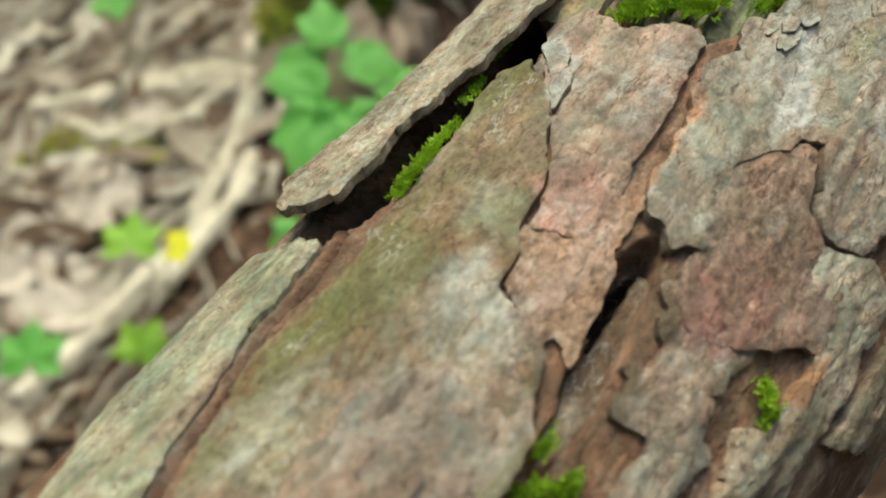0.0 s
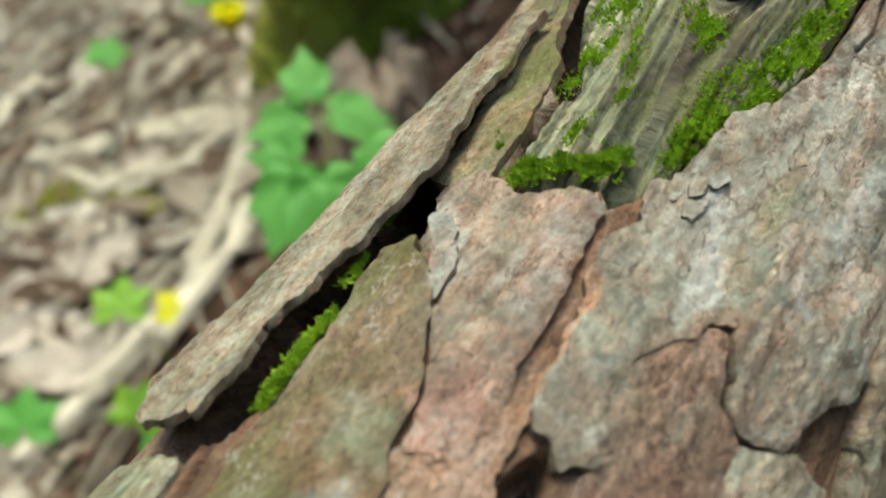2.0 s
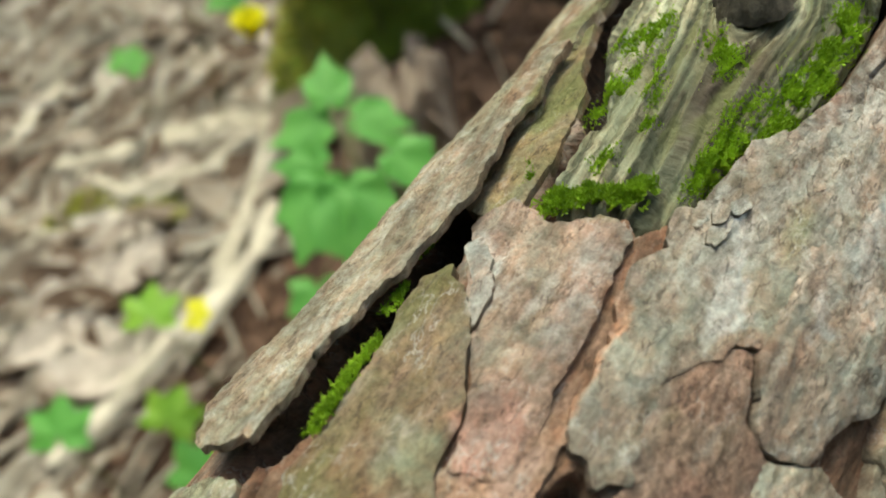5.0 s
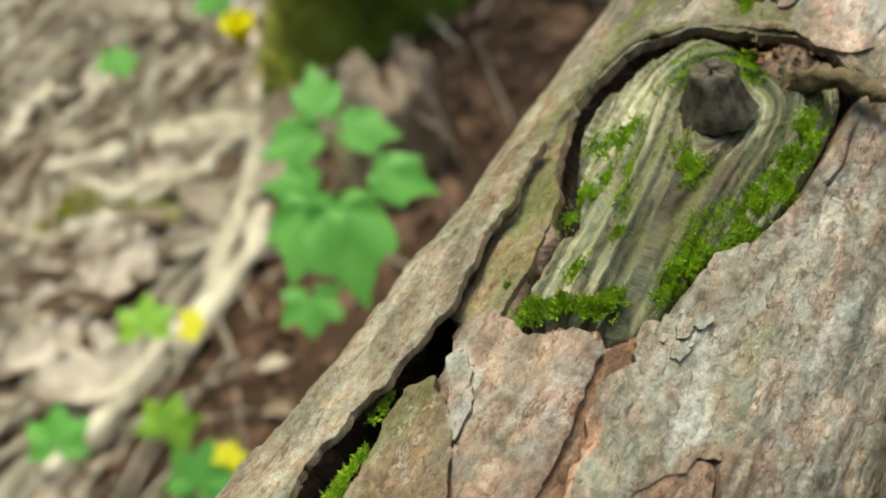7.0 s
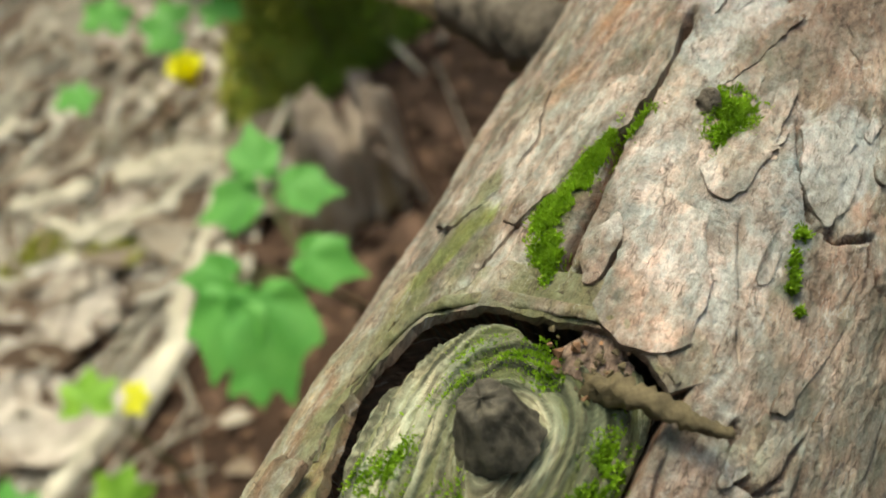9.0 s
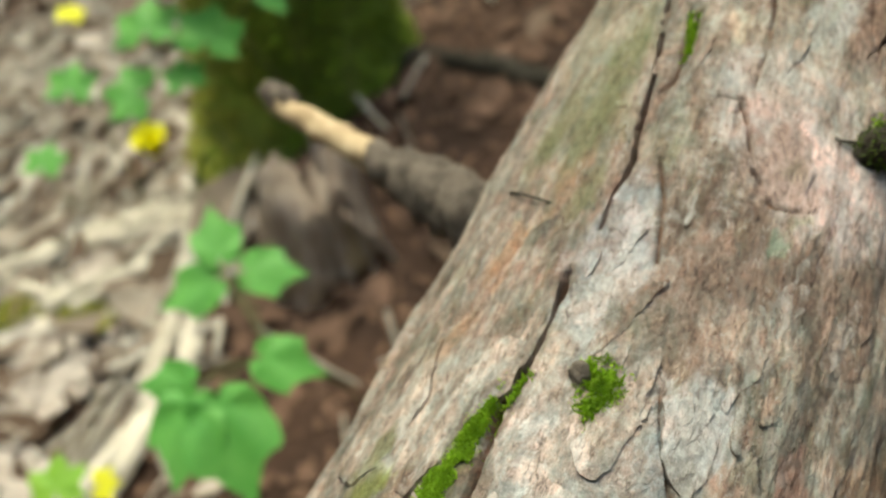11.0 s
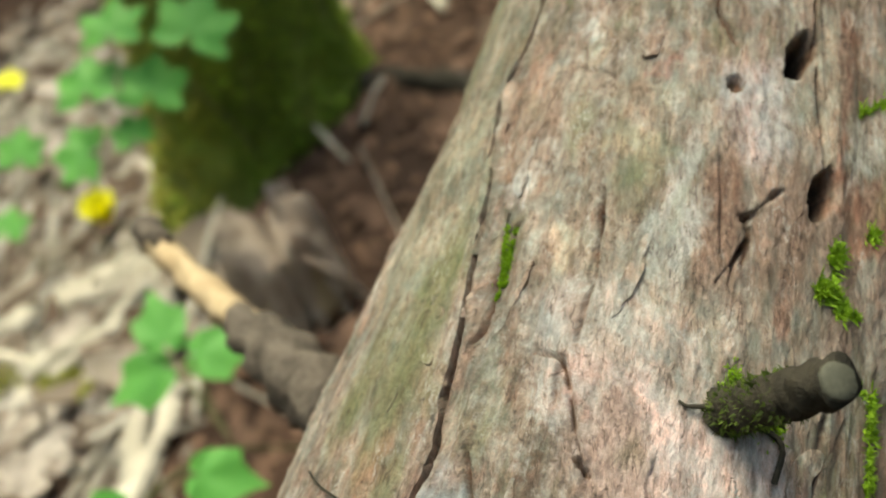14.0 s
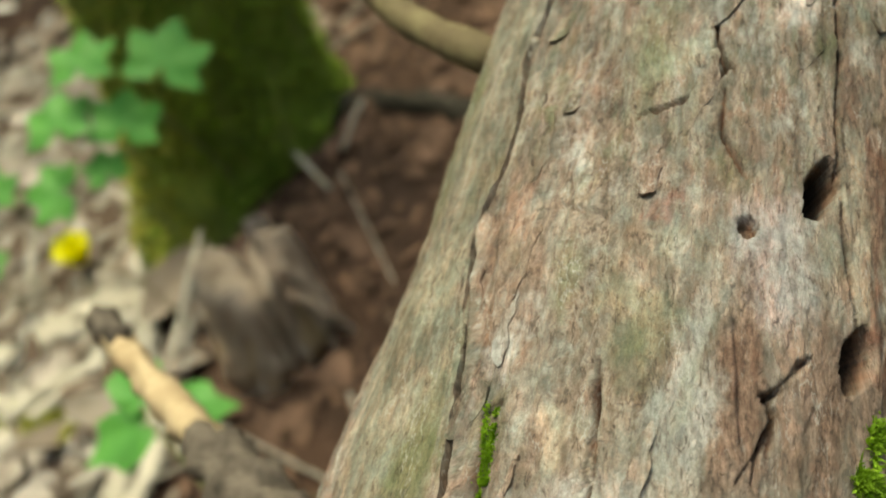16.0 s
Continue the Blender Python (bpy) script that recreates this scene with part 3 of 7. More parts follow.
mark((0.267, 0.298, 0.092), 1.5, 0.9, (100, -69), (118, -67), (112.5, -62), (101.5, -66))
mark((0.218, 0.233, 0.085), 2, 0.7, (43, -66), (49.5, -64.5), (39.5, -56), (32.5, -56.5), (31, -61.5))
mark((0.202, 0.119, 0.078), 1.5, 0.7, (55, -76.5), (75.5, -83), (74.5, -77.5), (60.5, -74), (35.5, -66), (34, -68))
mark((0.499, 0.381, 0.319), 1.5, 0.95, (114, -32.5), (117, -27), (102, -18.5), (98, -21), (102, -28))
mark((0.346, 0.291, 0.263), 4, 0.6, (130.5, -29), (131, -22.5), (102, -10.5), (101, -16.5))
mark((0.379, 0.365, 0.36), 3, 0.6, (84, -11), (89, -4.5), (84, 5), (70, -1.5), (65.5, -8))
mark((0.291, 0.199, 0.158), 3, 0.6, (89, -11), (91.5, -6), (80, -2), (76.5, -8.5))
mark((0.248, 0.156, 0.12), 3, 0.8, (70.5, 6.5), (83.5, 15), (75, 20.5), (66, 8))
mark((0.345, 0.335, 0.346), 2, 0.7, (154.5, -20.5), (156, -18), (127, -7), (125.5, -9), (138.5, -15.5))
mark((0.268, 0.307, 0.09), 1.5, 0.9, (94.5, -74.5), (107.5, -72), (118, -66.5), (115.5, -63.5), (102.5, -65.5), (94, -70.5))
mark((0.36, 0.23, 0.15), 2, 0.6, (138.5, -71.5), (157, -69.5), (155, -64.5), (135.5, -62), (120, -66))
mark((0.409, 0.411, 0.422), 2, 0.85, (149, -16.5), (157, -13.5), (159.5, -7), (147, -2), (137.5, -4.5), (140.5, -12.5))
mark((0.406, 0.396, 0.401), 3, 0.75, (158.5, -44.5), (176, -41.5), (188, -33.5), (173.5, -29), (161.5, -35), (150.5, -35))
mark((0.305, 0.234, 0.201), 4, 0.5, (181, -30.5), (188.5, -15), (166.5, -3.5), (156, -18))
mark((0.497, 0.372, 0.318), 1.5, 0.95, (112, -33), (116, -27), (97, -17), (94, -22), (102, -29.5))
mark((0.392, 0.255, 0.221), 1.5, 0.9, (150.5, 6.5), (157.5, 12), (144, 18.5), (136, 12.5))
mark((0.251, 0.176, 0.116), 4, 0.8, (157, 22.5), (171.5, 30), (148.5, 68.5), (128, 32))
mark((0.367, 0.292, 0.257), 3, 0.6, (116.5, -38.5), (122.5, -36.5), (120, -30.5), (113, -34))
mark((0.308, 0.302, 0.307), 3, 0.5, (135.5, -21), (139, -15), (119.5, -4), (115.5, -10))
mark((0.368, 0.326, 0.286), 6, 0.45, (295.5, -59.5), (303, -5), (267, 15.5), (233.5, 22), (221.5, -7), (226, -29), (236, -44.5))
mark((0.162, 0.117, 0.096), 6, 0.8, (194.5, -34.5), (200, -25.5), (201, -14), (195, -8.5), (202, 8.5), (215.5, 22.5), (196.5, 28.5), (168.5, -26))
mark((0.156, 0.116, 0.092), 4, 0.6, (198.5, -2), (203, 8.5), (198, 12.5), (191.5, 2.5))
mark((0.354, 0.336, 0.356), 4, 0.8, (194.5, -44), (203, -41), (194, -36), (180.5, -32), (174.5, -34), (170, -41.5), (164.5, -44), (174.5, -48))
mark((0.386, 0.224, 0.137), 2.5, 0.7, (160, -66.5), (173, -68.5), (182.5, -67), (181.5, -62.5), (168.5, -61.5), (159.5, -60.5))
mark((0.362, 0.237, 0.171), 2.5, 0.6, (201, -62), (209.5, -56.5), (201.5, -52.5), (190, -56), (184, -59))
mark((0.66, 0.50, 0.475), 2.5, 0.95, (225, -27.5), (226, -21), (219, -12), (213, -8), (206.5, -8), (203, -12.5), (206, -17), (214, -20.5), (217, -26))
mark((0.517, 0.423, 0.401), 4, 0.8, (214.5, -29.5), (226, -29), (229.5, -13), (219.5, -5.5), (208, -5), (202, -6.5), (201.5, -15.5), (208.5, -23))
mark((0.408, 0.353, 0.361), 5, 0.8, (221, -8), (226.5, -0.5), (223, 13.5), (214.5, 21), (202.5, 7), (200, -3.5), (208.5, -6.5))
mark((0.2, 0.256, 0.198), 1.5, 0.9, (199.5, -12), (200.5, -8), (193.5, -7), (192.5, -9.5))
mark((0.268, 0.3, 0.153), 1.5, 0.7, (203.5, -9.5), (205.5, -5.5), (201, -4), (199.5, -7.5))
mark((0.291, 0.274, 0.218), 4, 0.6, (274, -98.5), (297, -87), (287, -68.5), (258, -59.5), (236, -56.5), (219, -50.5), (201.5, -51), (201, -60), (211, -74.5))
mark((0.429, 0.376, 0.314), 2, 0.8, (251, -39.5), (253, -36), (243, -32), (242, -35.5))
mark((0.437, 0.418, 0.425), 2.5, 0.7, (237, -37.5), (238.5, -30.5), (229.5, -26.5), (226, -33.5))
mark((0.373, 0.379, 0.388), 2, 0.65, (272, -20.5), (273, -18), (254.5, -13), (249, -15), (253, -20.5), (262, -21))
mark((0.448, 0.424, 0.435), 4, 0.7, (293.5, -17.5), (299, -6.5), (282, 0), (276, -8))
mark((0.209, 0.12, 0.088), 3, 0.65, (273, -17), (277.5, -11), (261.5, -5), (254.5, -9.5), (258.5, -14))
mark((0.282, 0.145, 0.102), 2, 0.8, (252.5, 3), (256.5, 6.5), (248.5, 8), (246.5, 5))
mark((0.262, 0.13, 0.089), 3, 0.8, (283.5, 9.5), (290, 18), (273, 23.5), (267, 15.5))
mark((0.345, 0.29, 0.235), 3, 0.7, (303, 0.5), (305, 4), (286, 10.5), (282.5, 5.5))
mark((0.293, 0.212, 0.159), 4, 0.5, (289, -38.5), (288.5, -27), (268, -22.5), (253.5, -28), (244, -27.5))
mark((0.212, 0.14, 0.098), 3, 0.7, (229, 31.5), (243, 36), (216.5, 68.5), (201, 37), (214.5, 34))
mark((0.193, 0.134, 0.108), 6, 0.65, (273.5, -14), (281, -5.5), (284, 10), (258, 16), (246, -12))
mark((0.282, 0.262, 0.206), 5, 0.6, (283.5, -89), (343.5, -94), (370.5, -100), (353.5, -73), (314.5, -66), (290.5, -67.5), (269, -61.5), (236, -51.5), (234, -83), (265, -88.5))
mark((0.288, 0.179, 0.136), 3, 0.6, (287.5, -64.5), (302.5, -57), (279, -48), (261, -44.5), (264.5, -55.5))
mark((0.218, 0.22, 0.151), 4, 0.6, (280.5, -36), (276, -19), (267, -20.5), (263.5, -30.5))
mark((0.415, 0.405, 0.341), 2.5, 0.75, (288.5, -30), (291, -25), (284.5, -23), (282, -28))
mark((0.418, 0.416, 0.414), 2, 0.8, (306.5, -50), (307, -47), (302, -45.5), (302, -49))
mark((0.417, 0.406, 0.413), 2, 0.8, (263.5, -55), (264.5, -48.5), (255, -46.5), (256.5, -52.5))
mark((0.438, 0.377, 0.307), 2, 0.8, (251, -39.5), (251.5, -35), (243.5, -33.5), (243.5, -37))
mark((0.346, 0.344, 0.335), 2.5, 0.6, (267, -19.5), (268, -16.5), (257, -14), (255, -16.5))
mark((0.359, 0.372, 0.36), 2.5, 0.6, (260.5, -24.5), (261.5, -21), (255, -19.5), (254, -22.5))
mark((0.387, 0.329, 0.339), 5, 0.85, (301.5, -18), (304.5, -9.5), (296, -5), (281.5, -4), (277, -10.5), (287.5, -17))
mark((0.563, 0.513, 0.503), 2, 0.85, (345, -21.5), (348, -12), (340, -12), (339, -17.5))
mark((0.25, 0.122, 0.087), 3, 0.85, (321, 0.5), (322.5, 3), (274.5, 12), (273.5, 10.5))
mark((0.397, 0.346, 0.286), 2, 0.8, (308.5, -2.5), (323, -1), (287, 7), (286, 5))
mark((0.217, 0.13, 0.097), 3, 0.6, (273, -15.5), (277.5, -11), (256, -7), (255, -11))
mark((0.303, 0.122, 0.097), 1.5, 0.7, (292, -30.5), (300, -29), (297.5, -27.5), (291.5, -29))
mark((0.361, 0.396, 0.321), 3, 0.5, (327.5, -42.5), (335, -30.5), (328.5, -28.5), (319.5, -38.5))
mark((0.187, 0.172, 0.12), 4, 0.5, (331, -45.5), (338, -36.5), (341, -44.5))
mark((0.182, 0.138, 0.112), 4, 0.5, (301, -24.5), (303.5, -19.5), (294, -18.5), (295, -23))
mark((0.484, 0.441, 0.42), 2, 0.7, (341.5, -7), (343, -3), (336.5, -2.5), (335.5, -6))
mark((0.484, 0.446, 0.411), 4, 0.6, (117, -79), (137, -74), (150.5, -60.5), (152, -48), (131, -51.5), (117.5, -55), (113, -67))
mark((0.552, 0.512, 0.502), 4, 0.55, (127, -44.5), (141.5, -39), (135.5, -29), (132, -18.5), (122, -8), (106, -12.5), (104, -20), (111.5, -35.5))
mark((0.514, 0.475, 0.425), 3, 0.6, (96.5, -64.5), (107.5, -59), (107.5, -48.5), (102.5, -40.5), (98.5, -51.5), (92.5, -59))
mark((0.442, 0.388, 0.379), 5, 0.5, (236.5, -43.5), (245, -24.5), (227, 12), (210.5, 22.5), (195.5, 1), (201, -17), (216.5, -32.5))
mark((0.615, 0.483, 0.471), 3, 0.85, (228, -31.5), (228.5, -19.5), (224.5, -5), (216.5, 6), (201, -0.5), (205, -12), (214, -23))
mark((0.193, 0.173, 0.149), 4, 0.6, (-12.5, -22), (-1.5, -14), (2, -9), (-10.5, -6.5), (-15.5, -1), (-21.5, -10.5), (-18.5, -17.5))


def tints(a, b, plate=None):
    """The bark's own colour: of the plate, or of the trunk under it, with the coloured areas over it."""
    if plate is None:
        warm = smooth(fbm(a / 40, b / 13, 111, 4), -0.25, 0.3)[:, None]
        out = (1 - warm) * np.array([0.240, 0.216, 0.186]) + warm * np.array([0.242, 0.198, 0.168])
    else:
        out = np.tile(np.array(plate, float), (len(a), 1))
    # small worn flakes in many shades, more of them up the trunk
    g = grain_b(a, b)
    much = (0.25 + 0.20 * smooth(a, 60, 190))[:, None]
    for k, (colour, reach) in enumerate((((0.235, 0.140, 0.108), 0.13), ((0.300, 0.280, 0.250), 0.14), ((0.165, 0.165, 0.115), 0.16), ((0.400, 0.365, 0.325), 0.20), ((0.320, 0.235, 0.205), 0.17), ((0.120, 0.092, 0.075), 0.19))):
        field = fbm(a / 8 + 0.4 * fbm(a / 2, g, 150 + k, 2), g / 3.4, 140 + 9 * k, 5)
        w = much * smooth(field, reach, reach + 0.09)[:, None]
        out = out * (1 - w) + w * np.array(colour)
    wa, wb = a + 5 * fbm(a / 7, b / 5, 121, 4), b + 3.2 * fbm(a / 7, b / 4, 127, 4) + 2.4 * fbm(a / 16, grain_b(a, b) / 1.3, 131, 3)
    for colour, soft, cover, pts in MARKS:
        lo = [min(p[k] for p in pts) - 2 * soft for k in (0, 1)]
        hi = [max(p[k] for p in pts) + 2 * soft for k in (0, 1)]
        pick = np.flatnonzero((wa > lo[0]) & (wa < hi[0]) & (wb > lo[1]) & (wb < hi[1]))
        if len(pick):
            x, y = wa[pick], wb[pick]
            d, _ = line_distance(x, y, pts, True)
            w = 0.92 * cover * smooth(np.where(inside(x, y, pts), d, -d), -0.5 * soft, 0.5 * soft)[:, None]
            out[pick] = out[pick] * (1 - w) + w * colour
    return out


def grain_b(a, b):
    """Where a place lies across the grain, which draws together up the trunk."""
    return (b + 109) * np.exp(0.0011 * a + 0.022 * np.log1p(np.exp((a - 165) / 20))) - 109


def terraces(a, b, shift=0):
    """Thin overlapping flakes: their steps in mm, and a tone of 0..1 for each."""
    wb = grain_b(a, b) + shift + 1.5 * fbm(a / 18, b / 18, 5, 2)
    one = fbm(a / 26, wb / 9, 23, 5) * 6 + 0.5 * fbm(a / 6, wb / 1.5, 27, 3)
    two = fbm(a / 11, wb / 4.2, 29, 5) * 4 + 0.4 * fbm(a / 4.5, wb / 1.3, 33, 2)
    l1, l2 = np.floor(one), np.floor(two)
    lift = 0.30 * (l1 + 0.15 * (one - l1)) + 0.12 * (l2 + 0.2 * (two - l2))
    return lift, 0.5 + 0.32 * lattice(l1, 0 * l1, 5) + 0.18 * lattice(l2, l1, 6)


def relief(a, b):
    """mm of fibrous, flaky relief."""
    wb = grain_b(a, b) + 1.5 * fbm(a / 18, b / 18, 5, 2)
    dent = 3.0 * np.exp(-(((a - 292) / 30) ** 2)) * smooth(b, -72, -92)
    return terraces(a, b)[0] + 0.20 * fbm(a / 26, wb / 1.6, 31, 4) + 0.12 * fbm(a / 4, wb / 2.4, 11, 4) + 0.9 * fbm(a / 45, b / 22, 41, 2) - dent


HOLLOW = [(36.5, -50), (44.8, -59.6), (56.3, -68.5), (66.5, -72.9), (77.6, -69.9), (86.2, -66.5), (91.1, -57.8), (93.6, -46.3), (94.7, -37.6), (96.8, -28.8), (95.5, -21.8), (91.3, -15.6), (83.4, -14), (73.7, -13.3), (61.8, -13.3), (47.4, -16.8), (37.2, -21.9), (25.5, -23.5), (19.6, -27), (16.9, -29.5), (19.1, -32.6), (16.9, -39.7), (12.9, -44.6), (18.4, -49.8), (32.1, -51.6)]
HOLLOW_MID = [sum(q[k] for q in HOLLOW) / len(HOLLOW) for k in (0, 1)]


def grow(pts, by):
    """Places moved away from the hollow's middle by some mm."""
    out = []
    for x, y in pts:
        far = math.hypot(x - HOLLOW_MID[0], y - HOLLOW_MID[1])
        out.append((x + (x - HOLLOW_MID[0]) * by / far, y + (y - HOLLOW_MID[1]) * by / far))
    return out


# the cavity runs on under the bark along its left and upper rim
CAVITY = grow(HOLLOW[:2], 3.0) + grow(HOLLOW[2:12], 5.0) + HOLLOW[12:23] + grow(HOLLOW[23:], 2.5)

# cracks: width and depth in mm, then places along and round the trunk
CRACKS = []


def crack(width, deep, *places):
    CRACKS.append((width, deep, places))


crack(1.2, 5, (158.9, -45.8), (144.9, -47.2), (129, -44.9), (115.7, -43.3), (107.2, -42.7), (100.6, -41.7))
crack(0.9, 7, (277.2, -63.6), (248.8, -56.2), (227.7, -50), (214.7, -48.3), (201.4, -44.8), (191, -45.3), (182.2, -44.4))
crack(0.8, 6.5, (351.3, -68.3), (333.9, -69.6), (313.9, -64.6), (303.8, -64.3), (291, -66.2))
crack(0.9, 7, (291.6, -69.4), (282.1, -64.2), (272.9, -62.3), (258.4, -57.9), (246.4, -54.5), (234.3, -50.8))
crack(1.3, 6, (169.5, -46.4), (163.7, -46.3), (154.9, -46), (147.7, -45.7))
crack(0.6, 4, (152.7, 21.6), (144.9, 23.8), (134.6, 27.7), (124, 30.6), (117.3, 31.6))
crack(0.6, 3.5, (243.7, 17.4), (228.5, 20.3), (216.6, 23.2), (210.9, 27.8))
crack(0.38, 3, (348.5, -10.3), (335.9, -7.2), (319.8, -5.3), (301, -1), (282.8, 5.5))
crack(0.32, 2.2, (275.7, -0.8), (265.4, -6.5), (261.7, -4.6), (256.3, -5.9), (248.5, -8.5))
crack(0.4, 2.5, (343.8, -30.3), (335.5, -28.7), (327.6, -25.6), (320.2, -30), (314.2, -38.3))
crack(0.7, 4, (191, -45.3), (198.5, -44.3), (208.7, -46.9))
crack(1.1, 6, (-46, -63.5), (-57, -61), (-66, -60), (-78, -55.8), (-88, -52.8), (-96, -49.6), (-104, -46.5))
crack(0.6, 3, (114.8, -82.7), (117.5, -72.4), (126.1, -68.6), (133, -66))
crack(0.6, 3, (111.4, -59.9), (116.6, -54.9), (119.9, -54.1))
crack(0.6, 4, (82.3, -78.1), (94.2, -76.7), (100.8, -74.4))
crack(0.25, 1.2, (264.1, -32.7), (250.9, -29.2), (239.7, -27.9))
crack(0.25, 1.2, (263.3, -32.4), (253.5, -30.2), (245.7, -29.5), (240.1, -28.8))
crack(0.28, 1.4, (226.6, -34.1), (225.3, -28.2), (215, -23.1), (207, -18.1))
crack(0.22, 1.0, (204.2, -38.8), (191, -34.3), (177.6, -30.4))
crack(0.5, 2.5, (92.3, -4.7), (85.6, 0.4), (85.4, 4.1), (88.9, 7.2), (93.3, 6.1))
crack(0.5, 2, (135.4, -5.6), (132, -2.8), (137, 2.4), (128.6, 5.1))
crack(0.5, 2.5, (104.8, -35.3), (112.6, -35.3))
# edges of thin flakes and short splits on the smoother bark
crack(0.45, 2, (226, -34), (225.5, -28.5), (221.5, -28), (216.5, -27))
crack(0.35, 2, (225.5, -28), (220, -25), (214, -22))
crack(0.5, 2.5, (208.5, -20.5), (207, -17.5))
crack(0.35, 1.5, (203, -15.5), (203, -12.5), (203.5, -9), (204.5, -6))
crack(0.3, 1.2, (213.5, -8), (209, -8), (206, -6.5))
crack(0.55, 3, (252.5, -47), (249, -49.5), (236, -46), (227.5, -45), (224, -46.5))
crack(0.4, 2, (203.5, -39), (194, -34.5), (178.5, -30))
crack(0.35, 1.6, (259, -31.5), (244, -28), (236.5, -28), (229.5, -27))
crack(0.45, 2.2, (265.5, -7.5), (263.5, -4.5), (260, -4), (256, -4.5))
crack(0.35, 1.6, (265, -7), (268, -4))
crack(0.35, 1.6, (272.5, -3.5), (275.5, -0.5))
crack(0.3, 1.4, (276.5, -14), (266.5, -11), (256.5, -8.5))
crack(0.4, 2, (265, -7), (268, -4))
crack(0.45, 2.2, (265, -6.5), (262, -4.5), (256.5, -6), (250.5, -5.5))
crack(0.45, 2.2, (336, -29), (330, -27), (328, -24))
crack(0.3, 1.5, (323.5, -25), (313.5, -23.5), (305, -17.5))
crack(0.3, 1.3, (293.5, -50), (292, -39))
crack(0.3, 1.3, (263, -33.5), (255.5, -30.5), (241, -28.5))
crack(0.4, 1.8, (152, -18.5), (142, -14.5), (133.5, -8.5), (132, -3.5), (136.5, 2))
crack(0.45, 2, (135.5, 2.5), (130, 7), (130, 10.5), (135, 11.5))
crack(0.35, 1.5, (151.5, 0), (148.5, 4), (144, 7))
crack(0.45, 2.2, (110, -58.5), (115, -55), (120, -53.5))
crack(0.5, 2.6, (94, -4.5), (87.5, -0.5), (85.5, 4), (90, 6), (98, 7))
crack(0.5, 2.6, (87, 7.5), (84, 11), (77, 9.5), (68.5, 7))
crack(0.3, 1.3, (126, -19), (102.5, -8.5))
crack(0.35, 1.6, (81.5, -11.5), (73.5, -9.5), (66.5, -10.5))
# pits: along, round, half-length, half-width, depth
PITS = [
    (306.7, -5.6, 6.5, 2.6, 15.0), (278, 6.5, 6.0, 2.8, 11.0), (295.1, -15.4, 2.0, 1.8, 3.0),
    (-2.0, -68.5, 46.0, 11.5, 19.0), (-30.0, -13.0, 9.0, 4.0, 6.0),
    (-33.0, -11.2, 9.0, 3.2, 5.0), (-42.0, -8.8, 10.0, 3.2, 4.0), (-52.0, -5.5, 9.0, 3.0, 3.5),
    (150.0, -45.2, 14.0, 1.5, 3.0), (163.0, -46.2, 5.0, 2.2, 5.0), (105.0, -38.0, 5.0, 2.0, 3.0),
]


def core_height(a, b):
    """mm of the trunk's own surface over its plain girth: sunk where thick plates cover it."""
    under = 1 - smooth(a + 0.35 * b + 4 * fbm(a / 12, b / 12, 3, 2), -5, 40)
    under = np.maximum(under, smooth(b, 6, 14) * (1 - smooth(a, 30, 60)))
    h = relief(a, b) * (1 - 0.2 * under) - 2.3 * under
    warp = 0.9 * fbm(a / 3.5, b / 3.5, 51, 3)
    for width, deep, pts in CRACKS:
        lo = [min(p[k] for p in pts) - 8 for k in (0, 1)]
        hi = [max(p[k] for p in pts) + 8 for k in (0, 1)]
        pick = (a > lo[0]) & (a < hi[0]) & (b > lo[1]) & (b < hi[1])
        d, along = line_distance(a[pick], b[pick], pts)
        taper = 0.62 + 0.38 * np.sin(np.pi * np.clip(along, 0.02, 0.98)) ** 0.6 + 0.25 * fbm(a[pick] / 7, b[pick] / 7, 57, 2)
        d = np.abs(d + warp[pick] * 0.45)
        cut = -deep * (0.5 + 0.5 * taper) * (1 - smooth(d, width * taper * 0.55, width * taper + 0.15))
        lip = 0.5 * min(1.0, deep / 5) ** 2 * np.exp(-(((d - width * 1.6) / (width + 0.6)) ** 2))
        h[pick] += cut + lip * (cut > -0.3 * deep)
    for x, y, ra, rb, deep in PITS:
        q = np.hypot((a - x) / ra, (b - y) / rb) + 0.25 * warp
        h -= deep * (1 - smooth(q, 0.75, 1.05))
    pick = (a > 0) & (a < 118) & (b > -92) & (b < -2)
    d, _ = line_distance(a[pick], b[pick], CAVITY, True)
    d = np.where(inside(a[pick], b[pick], CAVITY), d, -d) + 0.5 * warp[pick]
    h[pick] = h[pick] * (1 - smooth(d, 0, 1.5)) - 16.0 * smooth(d, -0.2, 1.0)
    return h


